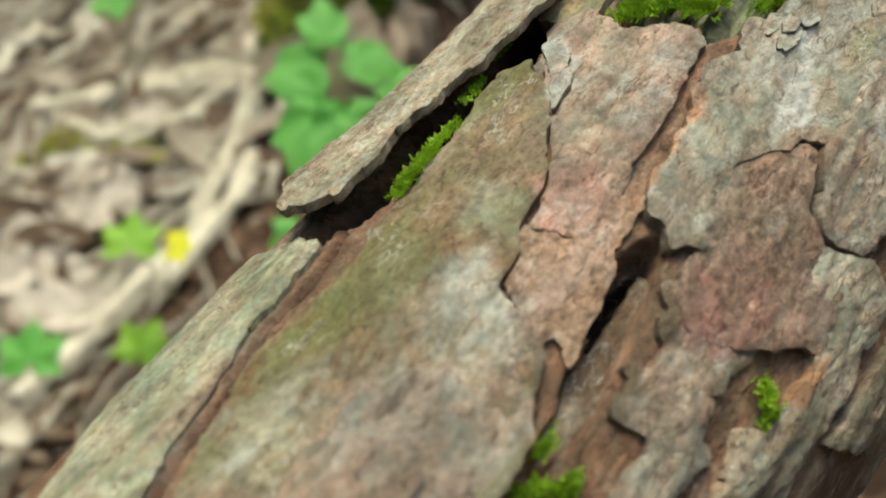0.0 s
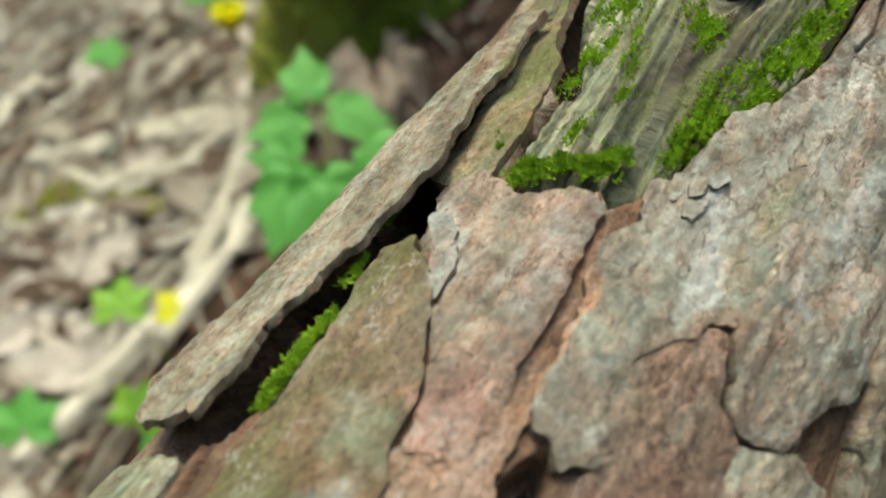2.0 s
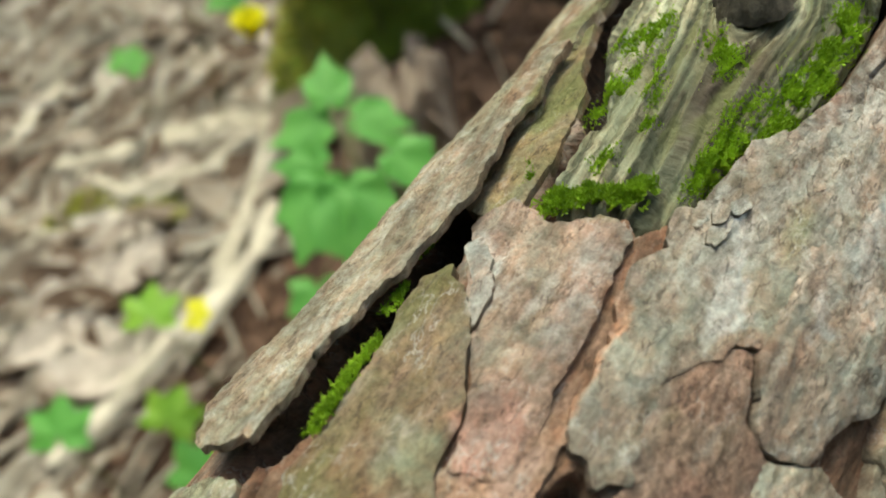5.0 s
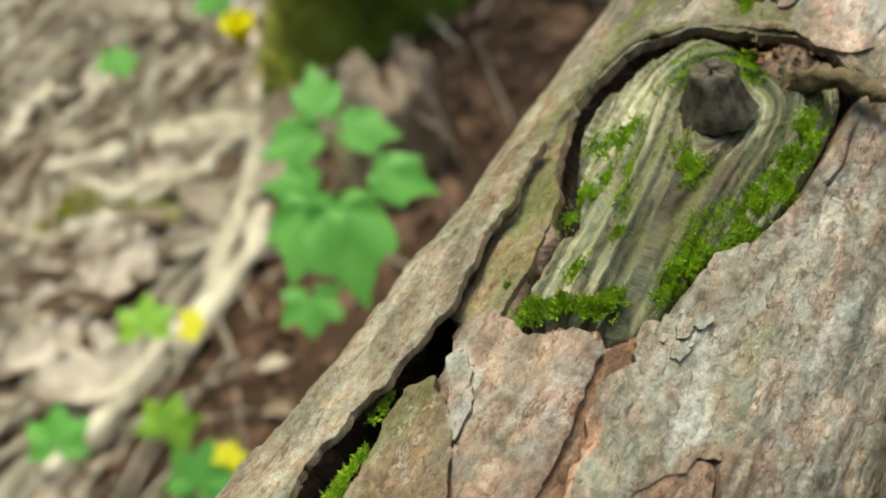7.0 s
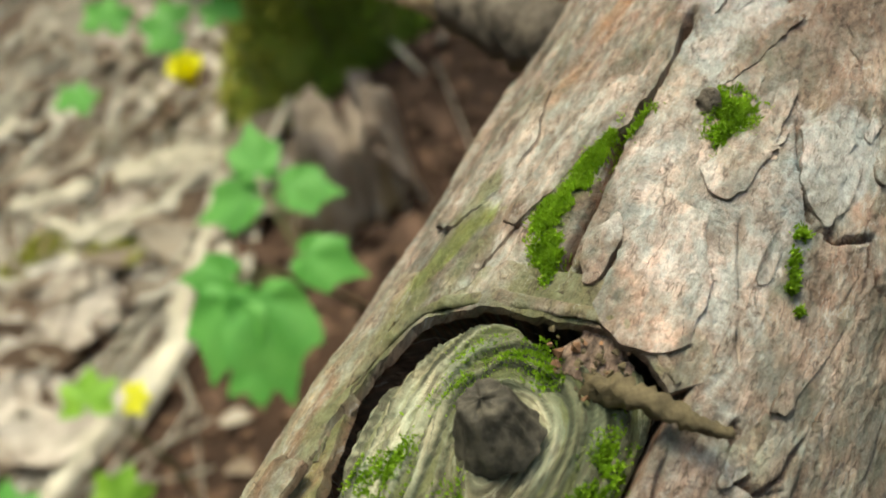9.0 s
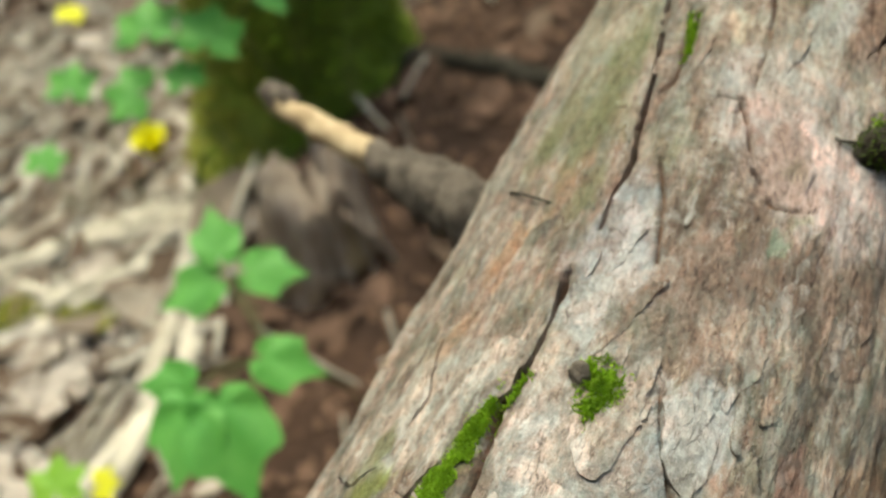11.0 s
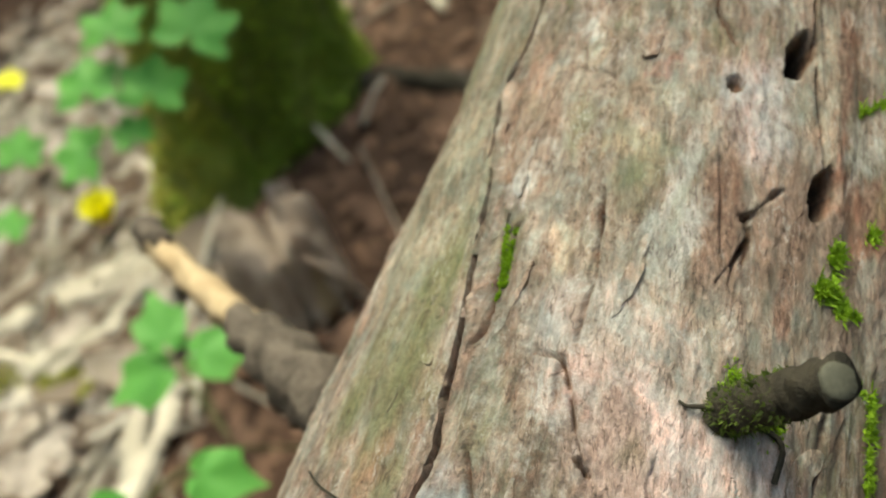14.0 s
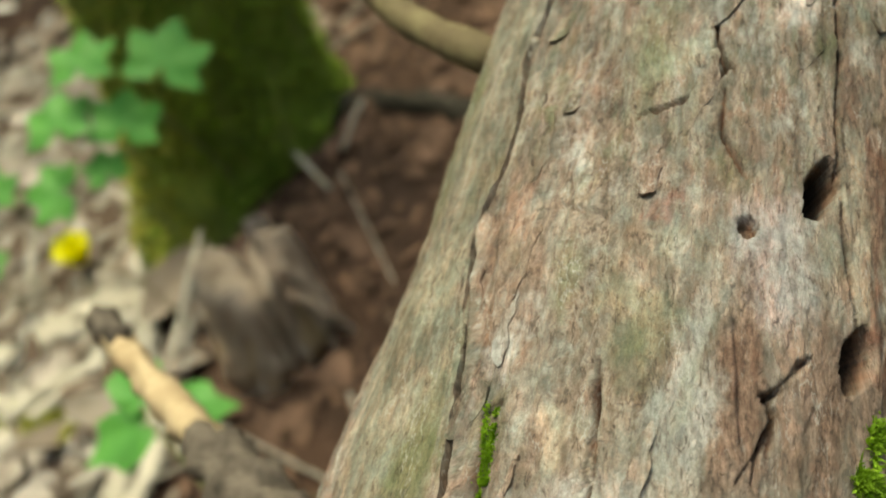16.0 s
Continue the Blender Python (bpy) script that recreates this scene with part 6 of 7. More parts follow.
# ---- plants, litter and dead wood behind the trunk ----
LOBES = [(0, 1.04), (5, 0.90), (17, 0.80), (27, 0.67), (34, 0.67), (44, 0.84), (54, 1.0), (60, 0.89), (73, 0.76), (87, 0.63), (100, 0.73), (112, 0.84), (124, 0.62), (160, 0.30)]


def leaf_mesh(length, seed, mat, plain=False):
    """A lobed leaf, base at the origin, tip towards +y, upper side towards +z; slightly folded and toothed."""
    rng = random.Random(seed)
    full = [(-g, q) for g, q in reversed(LOBES[1:])] + LOBES
    if plain:
        oval = [(0, 1.22), (5, 1.05), (13, 0.88), (22, 0.80), (31, 0.80), (40, 0.84), (50, 0.70), (68, 0.54), (90, 0.44), (120, 0.33), (160, 0.2)]
        full = [(-g, q) for g, q in reversed(oval[1:])] + oval
    rim = []
    for (g0, r0), (g1, r1) in zip(full, full[1:]):
        for k in range(4):
            t = k / 4
            rr = (r0 + (r1 - r0) * t) * (1 + 0.06 * (k % 2) + rng.uniform(-0.03, 0.03))
            rim.append((radians(g0 + (g1 - g0) * t), rr))
    rim.append((radians(160), full[-1][1]))
    hub = Vector((0, 0.12, 0))
    verts, faces = [tuple(hub * length)], []
    for ring in (0.35, 0.7, 1.0):
        for ang, rr in rim:
            x, y = math.sin(ang) * rr * ring * 0.72, 0.12 + math.cos(ang) * rr * ring * 0.72
            z = -0.16 * (x * x + 0.6 * y * y) + 0.03 * math.sin(5 * ang + seed) * ring + 0.05 * abs(x)
            verts.append((x * length, y * length, z * length))
    n = len(rim)
    for m in range(n - 1):
        faces.append([0, 1 + m + 1, 1 + m])
        for k in range(2):
            o = 1 + k * n + m
            faces.append([o, o + 1, o + 1 + n, o + n])
    return mesh_from("leaf", verts, faces, mat)


def leaf_pose(place, tip, normal, length):
    z = Vector(normal).normalized()
    y = (Vector(tip) - z * Vector(tip).dot(z)).normalized()
    m = Matrix.Identity(4)
    m.col[0][:3], m.col[1][:3], m.col[2][:3] = y.cross(z), y, z
    return Matrix.Translation(Vector(place)) @ m


def herb(leaves, foot, label, seed, category="seedling", ovate=()):
    """A small plant: a stem from the ground, a stalk to each leaf."""
    plant = new("seedling")
    tagged(plant, label, category, "green plants on the forest floor")
    root = on_ground(*foot)
    top = sum((Vector(q[0]) for q in leaves), Vector()) / len(leaves)
    top = root.lerp(top, 0.72)
    line = bent([root - Vector((0, 0, 0.01)), root.lerp(top, 0.5) + Vector((0.012, -0.008, 0.01)), top], 14)
    part("stem", mesh_from("stem", *tube(line, [0.0022] * 14, 7, seed), STEM), plant)
    for k, (place, tip, normal, size, mat) in enumerate(leaves):
        blade = part("leaf", leaf_mesh(size * (1.18 if k in ovate else 1.12), seed + k, mat, k in ovate), plant, "yellowing leaf" if mat is YELLOW else "")
        blade.matrix_local = leaf_pose(place, tip, normal, size)
        mid = top.lerp(Vector(place), 0.5) + Vector((0, 0, 0.012))
        part("stalk", mesh_from("stalk", *tube(bent([top, mid, Vector(place)], 8), [0.0011] * 8, 6), STEM), plant)
    return plant


herb([
    ((-0.1050, 0.7690, 0.3980), (-0.12, 0.87, 0.48), (0.11, -0.48, 0.87), 0.0490, LEAF),
    ((-0.0890, 0.7638, 0.392), (0.98, -0.15, -0.12), (0.05, -0.39, 0.92), 0.0500, LEAF),
    ((-0.1060, 0.7621, 0.3896), (-0.94, -0.25, -0.18), (-0.06, -0.41, 0.91), 0.0530, LEAF),
    ((-0.0620, 0.5240, 0.5180), (0.22, -0.85, -0.49), (0.05, -0.5, 0.87), 0.0640, LEAF),
    ((-0.0382, 0.5506, 0.5155), (0.92, -0.31, -0.22), (0.05, -0.47, 0.88), 0.0400, LEAF),
    ((-0.1278, 0.6639, 0.2782), (0.02, -0.89, -0.46), (-0.01, -0.47, 0.89), 0.0440, LEAF),
    ((-0.0740, 0.5262, 0.5190), (-0.32, -0.83, -0.48), (-0.06, -0.5, 0.87), 0.0530, LEAF),
    ((-0.0730, 0.5302, 0.5215), (-0.93, 0.10, 0.06), (-0.10, -0.5, 0.86), 0.0340, LEAF)], (-0.03, 0.86), "seedling with large lobed mid-green leaves on thin stalks", 1, ovate=(0, 1, 2, 3, 4, 6, 7))
for k, some in enumerate(([
    ((-0.2877, 0.65, 0.2566), (-0.0, 0.92, 0.39), (-0.05, -0.39, 0.92), 0.0423, LIME_LEAF),
    ((-0.2502, 0.6543, 0.2594), (0.99, -0.11, 0.04), (-0.1, -0.56, 0.82), 0.0238, YELLOW),
    ((-0.2993, 0.6237, 0.131), (0.34, 0.8, 0.49), (0.11, -0.55, 0.83), 0.0455, LIME_LEAF),
    ((-0.4082, 0.6153, 0.1272), (-0.01, 0.86, 0.51), (-0.04, -0.51, 0.86), 0.0511, LEAF),
    ((-0.2638, 0.5716, 0.1054), (0.29, 0.78, 0.56), (-0.09, -0.56, 0.83), 0.0557, LEAF),
    ((-0.2339, 0.5903, 0.123), (0.38, 0.75, 0.54), (-0.08, -0.56, 0.83), 0.0251, YELLOW)],)):
    herb(some[:2], (some[0][0][0] + 0.02, some[0][0][1] + 0.06), "small bright lime-green seedling with a yellowing leaf", 20)
    herb(some[2:3], (some[2][0][0], some[2][0][1] + 0.05), "small lime-green seedling in the leaf litter", 30)
    herb(some[3:4], (some[3][0][0], some[3][0][1] + 0.05), "small green seedling in the leaf litter", 40)
    herb(some[4:], (some[4][0][0], some[4][0][1] + 0.05), "low green seedling with a yellowing leaf", 50)
FAR = [
    ((-0.284, 1.3977, 0.2756), (0.08, 0.9, 0.42), (-0.13, -0.41, 0.9), 0.0756, LEAF),
    ((-0.2004, 1.3778, 0.2572), (0.3, 0.8, 0.52), (0.09, -0.57, 0.82), 0.0756, LEAF),
    ((-0.2265, 1.4263, 0.3365), (0.19, 0.9, 0.4), (-0.13, -0.38, 0.92), 0.0745, LEAF),
    ((-0.1176, 1.3845, 0.325), (0.49, 0.74, 0.47), (0.06, -0.57, 0.82), 0.0850, LEAF),
    ((-0.241, 1.3617, 0.2099), (-0.17, 0.81, 0.55), (0.06, -0.55, 0.83), 0.0484, LEAF),
    ((-0.3126, 1.3866, 0.1904), (-0.98, 0.18, 0.11), (0.01, -0.46, 0.89), 0.0700, LEAF),
    ((-0.4418, 1.443, 0.1731), (0.23, 0.81, 0.54), (-0.03, -0.55, 0.84), 0.0597, LEAF),
    ((-0.4065, 1.4754, 0.281), (0.21, 0.9, 0.38), (0.07, -0.4, 0.91), 0.0330, YELLOW)]
herb(FAR[:2] + FAR[4:6], (FAR[0][0][0] + 0.04, FAR[0][0][1] + 0.12), "lobed green seedling beside the mossy trunk", 60)
herb(FAR[2:4], (FAR[3][0][0], FAR[3][0][1] + 0.15), "green seedling with drooping leaves by the mossy trunk", 70)
herb(FAR[6:], (FAR[6][0][0], FAR[6][0][1] + 0.1), "thin green seedling with a yellowed leaf", 80)
for k, one in enumerate([
    ((0.37, 0.487, 0.262), (0.3, 0.85, 0.42), (-0.09, -0.39, 0.92), 0.055, LEAF),
    ((0.1123, 1.3794, -0.0508), (0.44, 0.74, 0.51), (-0.13, -0.51, 0.85), 0.0295, LEAF),
    ((-0.0868, 0.9978, 0.006), (-0.01, 0.9, 0.44), (0.1, -0.44, 0.89), 0.0236, LIME_LEAF),
    ((-0.6161, 1.6038, -0.0744), (0.32, 0.86, 0.4), (-0.09, -0.39, 0.92), 0.0631, LEAF),
    ((0.116, 1.4228, -0.0745), (0.12, 0.92, 0.38), (-0.09, -0.37, 0.92), 0.0386, LEAF)]):
    herb([one], (one[0][0], one[0][1] + 0.05), "tiny green sprout on the forest floor", 90 + k)


def flower(place):
    """A small yellow flower on a thin stem."""
    top = Vector(place)
    plant = tagged(new("yellow_flower"), "small bright yellow flower on a thin stem", "flower")
    foot = on_ground(top.x + 0.03, top.y + 0.12)
    part("stem", mesh_from("stem", *tube(bent([foot - Vector((0, 0, 0.01)), foot.lerp(top, 0.6) + Vector((0.01, 0.02, 0)), top], 12), [0.0016] * 12, 6), STEM), plant)
    for ring, (count, size, rise) in enumerate(((7, 0.040, 1.15), (6, 0.040, 1.35), (5, 0.036, 1.5), (4, 0.034, 1.56))):
        for k in range(count):
            ang = 2 * math.pi * (k + 0.5 * ring) / count
            verts, faces = [], []
            for i in range(6):
                t = i / 5
                w = 0.34 * size * math.sin(math.pi * min(0.96, 0.12 + 0.86 * t)) ** 0.7
                y, z = t * size * math.cos(rise * 0.8), size * (math.sin(rise) * t + 0.15 * math.sin(3 * t))
                verts += [(-w, y, z + 0.1 * w), (0, y, z), (w, y, z + 0.1 * w)]
            for i in range(5):
                for c in range(2):
                    o = i * 3 + c
                    faces.append([o, o + 1, o + 4, o + 3])
            petal = part("petal", mesh_from("petal", verts, faces, YELLOW), plant)
            petal.matrix_local = Matrix.Translation(top) @ Matrix.Rotation(radians(12), 4, "X") @ Matrix.Rotation(ang, 4, "Z")
    return plant


flower((-0.2577, 1.1749, 0.2311))


def dry_stick(rad, seed, *places):
    """A pale weathered stick through the given places."""
    line = bent(places, 18)
    v, f = tube(line, [rad * (1.0 - 0.35 * i / 17) for i in range(18)], 9, seed, 0.4)
    st = new("dry_stick", mesh_from("dry_stick", v, f, PALESTICK))
    tagged(st, "pale dry stick lying on the leaf litter", "stick", "fallen sticks")


dry_stick(0.0159, 0, (-0.792, 1.556, -0.261), (-0.585, 1.518, -0.195), (-0.343, 1.438, -0.109))
dry_stick(0.0148, 1, (-0.361, 0.87, -0.031), (-0.32, 0.964, -0.03), (-0.266, 1.077, -0.026))
dry_stick(0.0117, 2, (-0.515, 0.722, -0.071), (-0.458, 0.825, -0.068), (-0.364, 0.925, -0.049))
dry_stick(0.0126, 3, (-0.838, 1.374, -0.251), (-0.629, 1.26, -0.176), (-0.435, 1.24, -0.113))
dry_stick(0.0147, 4, (-0.534, 1.309, -0.153), (-0.445, 1.343, -0.128), (-0.366, 1.443, -0.117))
dry_stick(0.0143, 5, (-1.108, 2.575, -0.453), (-0.826, 2.312, -0.346), (-0.545, 2.008, -0.224))
dry_stick(0.0117, 6, (-0.79, 1.56, -0.263), (-0.631, 1.537, -0.212), (-0.421, 1.507, -0.142))
dry_stick(0.0121, 7, (-0.422, 0.924, -0.068), (-0.392, 1.041, -0.074), (-0.359, 1.121, -0.073))
dry_stick(0.0162, 8, (-0.656, 1.506, -0.215), (-0.543, 1.545, -0.185), (-0.309, 1.44, -0.099))
dry_stick(0.0154, 9, (-0.349, 1.02, -0.046), (-0.321, 1.162, -0.055), (-0.329, 1.423, -0.093))
dry_stick(0.0169, 10, (-0.594, 1.347, -0.177), (-0.485, 1.362, -0.143), (-0.371, 1.329, -0.102))
dry_stick(0.0177, 11, (-0.965, 1.782, -0.339), (-0.929, 2.017, -0.359), (-0.94, 2.365, -0.405))
dry_stick(0.0151, 12, (-0.663, 1.546, -0.223), (-0.558, 1.53, -0.189), (-0.457, 1.515, -0.155))
dry_stick(0.0059, 13, (-0.245, 1.213, -0.008), (-0.206, 1.451, -0.025), (-0.155, 1.679, -0.038))
dry_stick(0.0050, 14, (-0.155, 1.679, -0.038), (-0.043, 1.585, 0.011), (0.032, 1.378, 0.062))
dry_stick(0.0071, 15, (-0.119, 1.568, -0.043), (-0.013, 1.584, -0.008), (0.083, 1.681, 0.01))
dry_stick(0.0088, 16, (0.192, 2.026, 0.011), (0.229, 1.84, 0.047), (0.252, 1.723, 0.069))

dry_stick(0.019, 21, (-0.305, 1.494, -0.106), (-0.318, 1.205, -0.064), (-0.337, 0.968, -0.032))
dry_stick(0.011, 22, (-0.669, 1.57, -0.231), (-0.488, 1.535, -0.172), (-0.32, 1.469, -0.106))
dry_stick(0.014, 23, (-0.616, 1.301, -0.184), (-0.563, 1.373, -0.195), (-0.464, 1.374, -0.149))
dry_stick(0.014, 24, (-0.764, 1.554, -0.254), (-0.541, 1.537, -0.183), (-0.353, 1.539, -0.132))
dry_stick(0.015, 25, (-0.477, 0.762, -0.065), (-0.392, 0.89, -0.043), (-0.287, 1.05, -0.035))
dry_stick(0.011, 26, (-1.054, 2.455, -0.422), (-0.822, 2.239, -0.328), (-0.645, 2.07, -0.261))
dry_stick(0.007, 27, (0.197, 2.016, 0.005), (0.226, 1.794, 0.061), (0.243, 1.687, 0.076))
dry_stick(0.007, 28, (-0.18, 1.579, -0.058), (-0.225, 1.405, -0.057), (-0.243, 1.037, -0.019))
dry_stick(0.012, 29, (-0.281, 1.151, -0.043), (-0.305, 0.997, -0.027), (-0.377, 0.912, -0.042))
dry_stick(0.009, 30, (-0.735, 1.512, -0.244), (-0.447, 1.256, -0.135), (-0.301, 1.123, -0.049))


def dark_band_log(*places):
    """A dark log half sunk in the soil, added to darken a shadowed band."""
    line = bent(places, 24)
    log = tagged(new("dark_band_log"), "dark log half sunk in soil, added along a shadowed band", "log")
    part("wood", mesh_from("wood", *tube(line, [0.028 * (1 - 0.3 * k / 23) for k in range(24)], 16, 3, 0.5), STUBWOOD), log)
    for k, (t, up) in enumerate(((0.2, 0.02), (0.62, 0.03))):
        q = line[int(t * 23)]
        part("twig", mesh_from("twig", *tube(bent([q, q + Vector((0.02, -0.03, up + 0.01)), q + Vector((0.05, -0.09, up))], 8), [0.006 - 0.0005 * i for i in range(8)], 7, k, 0.4), BRANCHBARK), log)


dark_band_log((0.044, 1.638, 0.009), (0.176, 1.517, 0.063), (0.329, 1.285, 0.143))

more = random.Random(31)
for k in range(74):
    x, y = more.uniform(-1.5, -0.36), more.uniform(0.5, 2.6)
    ang, half = more.gauss(0.75, 0.55), more.uniform(0.06, 0.24)
    ends = [on_ground(x + s * half * math.cos(ang) + more.uniform(-0.02, 0.02), y + s * half * math.sin(ang), more.uniform(0.012, 0.035)) for s in (-1, 0, 1)]
    rad = more.uniform(0.004, 0.012)
    st = new("dry_stick", mesh_from("dry_stick", *tube(bent(ends, 14), [rad * (1.0 - 0.4 * i / 13) for i in range(14)], 8, 40 + k, 0.45), DRYSTICK))
    tagged(st, "pale dry stick lying on the leaf litter", "stick", "fallen sticks")


def stump(place):
    """A low rotten stump with a fibrous broken top and an arching root."""
    thing = tagged(new("rotten_stump"), "low brown rotten stump with splintered fibres", "stump")
    c = Vector(place)
    verts, faces = [], []
    rows, cols = 16, 48
    for i in range(rows + 1):
        t = i / rows
        for k in range(cols):
            ang = 2 * math.pi * k / cols
            nz = noise.noise(Vector((math.cos(ang) * 2, math.sin(ang) * 2, t * 0.7)))
            fine = noise.noise(Vector((math.cos(ang) * 9, math.sin(ang) * 9, t * 1.3)))
            rad = (0.092 - 0.034 * t ** 0.6) * (1 + 0.3 * nz + 0.22 * fine) * (1 if t < 0.95 else 0.45)
            h = -0.03 + 0.18 * t * (1 + 0.55 * fine * t)
            verts.append((c.x + rad * math.cos(ang), c.y + rad * math.sin(ang) * 0.8, c.z + h))
    for i in range(rows):
        for k in range(cols):
            k2 = (k + 1) % cols
            faces.append([i * cols + k, i * cols + k2, (i + 1) * cols + k2, (i + 1) * cols + k])
    faces.append([rows * cols + k for k in range(cols)])
    part("body", mesh_from("body", verts, faces, ROTTEN), thing)
    rng = random.Random(19)
    for k in range(34):
        ang, low, tall = rng.uniform(2.6, 6.6), rng.uniform(0.0, 0.06), rng.uniform(0.05, 0.14)
        r0, r1 = 0.088 - 0.12 * low, 0.080 - 0.25 * min(0.16, low + tall)
        foot = c + Vector((r0 * math.cos(ang), 0.8 * r0 * math.sin(ang), low - 0.02))
        tip = c + Vector((r1 * math.cos(ang + rng.gauss(0, 0.12)), 0.8 * r1 * math.sin(ang), low + tall))
        part("splinter", mesh_from("splinter", *tube(bent([foot, foot.lerp(tip, 0.5) + Vector((0.004, -0.004, 0)), tip], 6), [0.0075, 0.008, 0.007, 0.006, 0.0045, 0.002], 6, k, 0.5), PEELED if k % 5 == 0 else ROTTEN), thing)
    arch = bent([c + Vector((-0.05, -0.02, 0.11)), c + Vector((0.03, -0.03, 0.13)), c + Vector((0.09, -0.04, 0.06)), c + Vector((0.11, -0.05, -0.02))], 14)
    part("root", mesh_from("root", *tube(arch, [0.009 - 0.0003 * k for k in range(14)], 9, 5, 0.4), ROTTEN), thing, "arching dead root")
    return thing


stump((-0.078, 1.15, 0.005))


def mossy_trunk(place):
    """The foot of a standing tree, dark and furred with moss, yellow-green on its flaring root."""
    c = Vector(place)
    thing = tagged(new("mossy_tree"), "dark standing tree trunk furred with moss", "tree trunk")
    verts, faces = [], []
    rows, cols = 60, 64
    for i in range(rows + 1):
        t = i / rows
        z0 = -0.12 + 2.6 * t
        for k in range(cols):
            ang = 2 * math.pi * k / cols
            z = z0 + (0.35 * noise.noise(Vector((math.cos(ang) * 3, math.sin(ang) * 3, 5.0))) + 0.12 * noise.noise(Vector((math.cos(ang) * 11, math.sin(ang) * 11, 2.0)))) * max(0, t - 0.8) * 5
            flare = 0.10 * math.exp(-z / 0.16) * (0.6 + 0.4 * math.cos(3 * ang + 0.6))
            rad = 0.155 + flare - 0.02 * t + 0.022 * noise.noise(Vector((math.cos(ang) * 2.4, math.sin(ang) * 2.4, z * 5))) + 0.012 * noise.noise(Vector((math.cos(ang) * 8, math.sin(ang) * 8, z * 12)))
            verts.append((c.x + rad * math.cos(ang) + 0.05 * z, c.y + rad * math.sin(ang) + 0.02 * z, c.z + z))
    for i in range(rows):
        for k in range(cols):
            k2 = (k + 1) % cols
            faces.append([i * cols + k, i * cols + k2, (i + 1) * cols + k2, (i + 1) * cols + k])
    top = len(verts)
    verts.append((c.x + 0.05 * 2.5, c.y + 0.05, c.z + 2.62))
    for k in range(cols):
        faces.append([rows * cols + k, rows * cols + (k + 1) % cols, top])
    part("trunk", mesh_from("trunk", verts, faces, FARBARK), thing)
    rng = np.random.default_rng(5)
    n = 16000
    ang, z = rng.uniform(0, 2 * math.pi, n), rng.uniform(0.0, 0.8, n) ** 1.3
    flare = 0.10 * np.exp(-z / 0.16) * (0.6 + 0.4 * np.cos(3 * ang + 0.6))
    rad = 0.158 + flare - 0.01 * z
    p0 = np.stack([c.x + rad * np.cos(ang) + 0.05 * z, c.y + rad * np.sin(ang) + 0.02 * z, c.z + z], -1)
    out = np.stack([np.cos(ang), np.sin(ang), 0.2 + 0 * ang], -1)
    p1 = p0 + out * rng.uniform(0.006, 0.02, n)[:, None] + rng.normal(0, 0.006, (n, 3))
    side = np.cross(out, rng.normal(0, 1, (n, 3))) * 0.0022
    v = np.stack([p0 - side, p0 + side, p1], 1).reshape(-1, 3)
    f = np.arange(3 * n).reshape(-1, 3)
    left = (np.cos(ang - 3.5) > 0.55) & (z < 0.5) & (rng.random(n) < 0.8)
    part("moss", mesh_from("moss", v, f[~left], MOSSDARK, False), thing, "dark green moss fur")["kind"] = "stuff"
    part("root_moss", mesh_from("root_moss", v, f[left], FARMOSS, False), thing, "yellow-green moss")["kind"] = "stuff"
    return thing


mossy_trunk((-0.123, 1.684, -0.079))


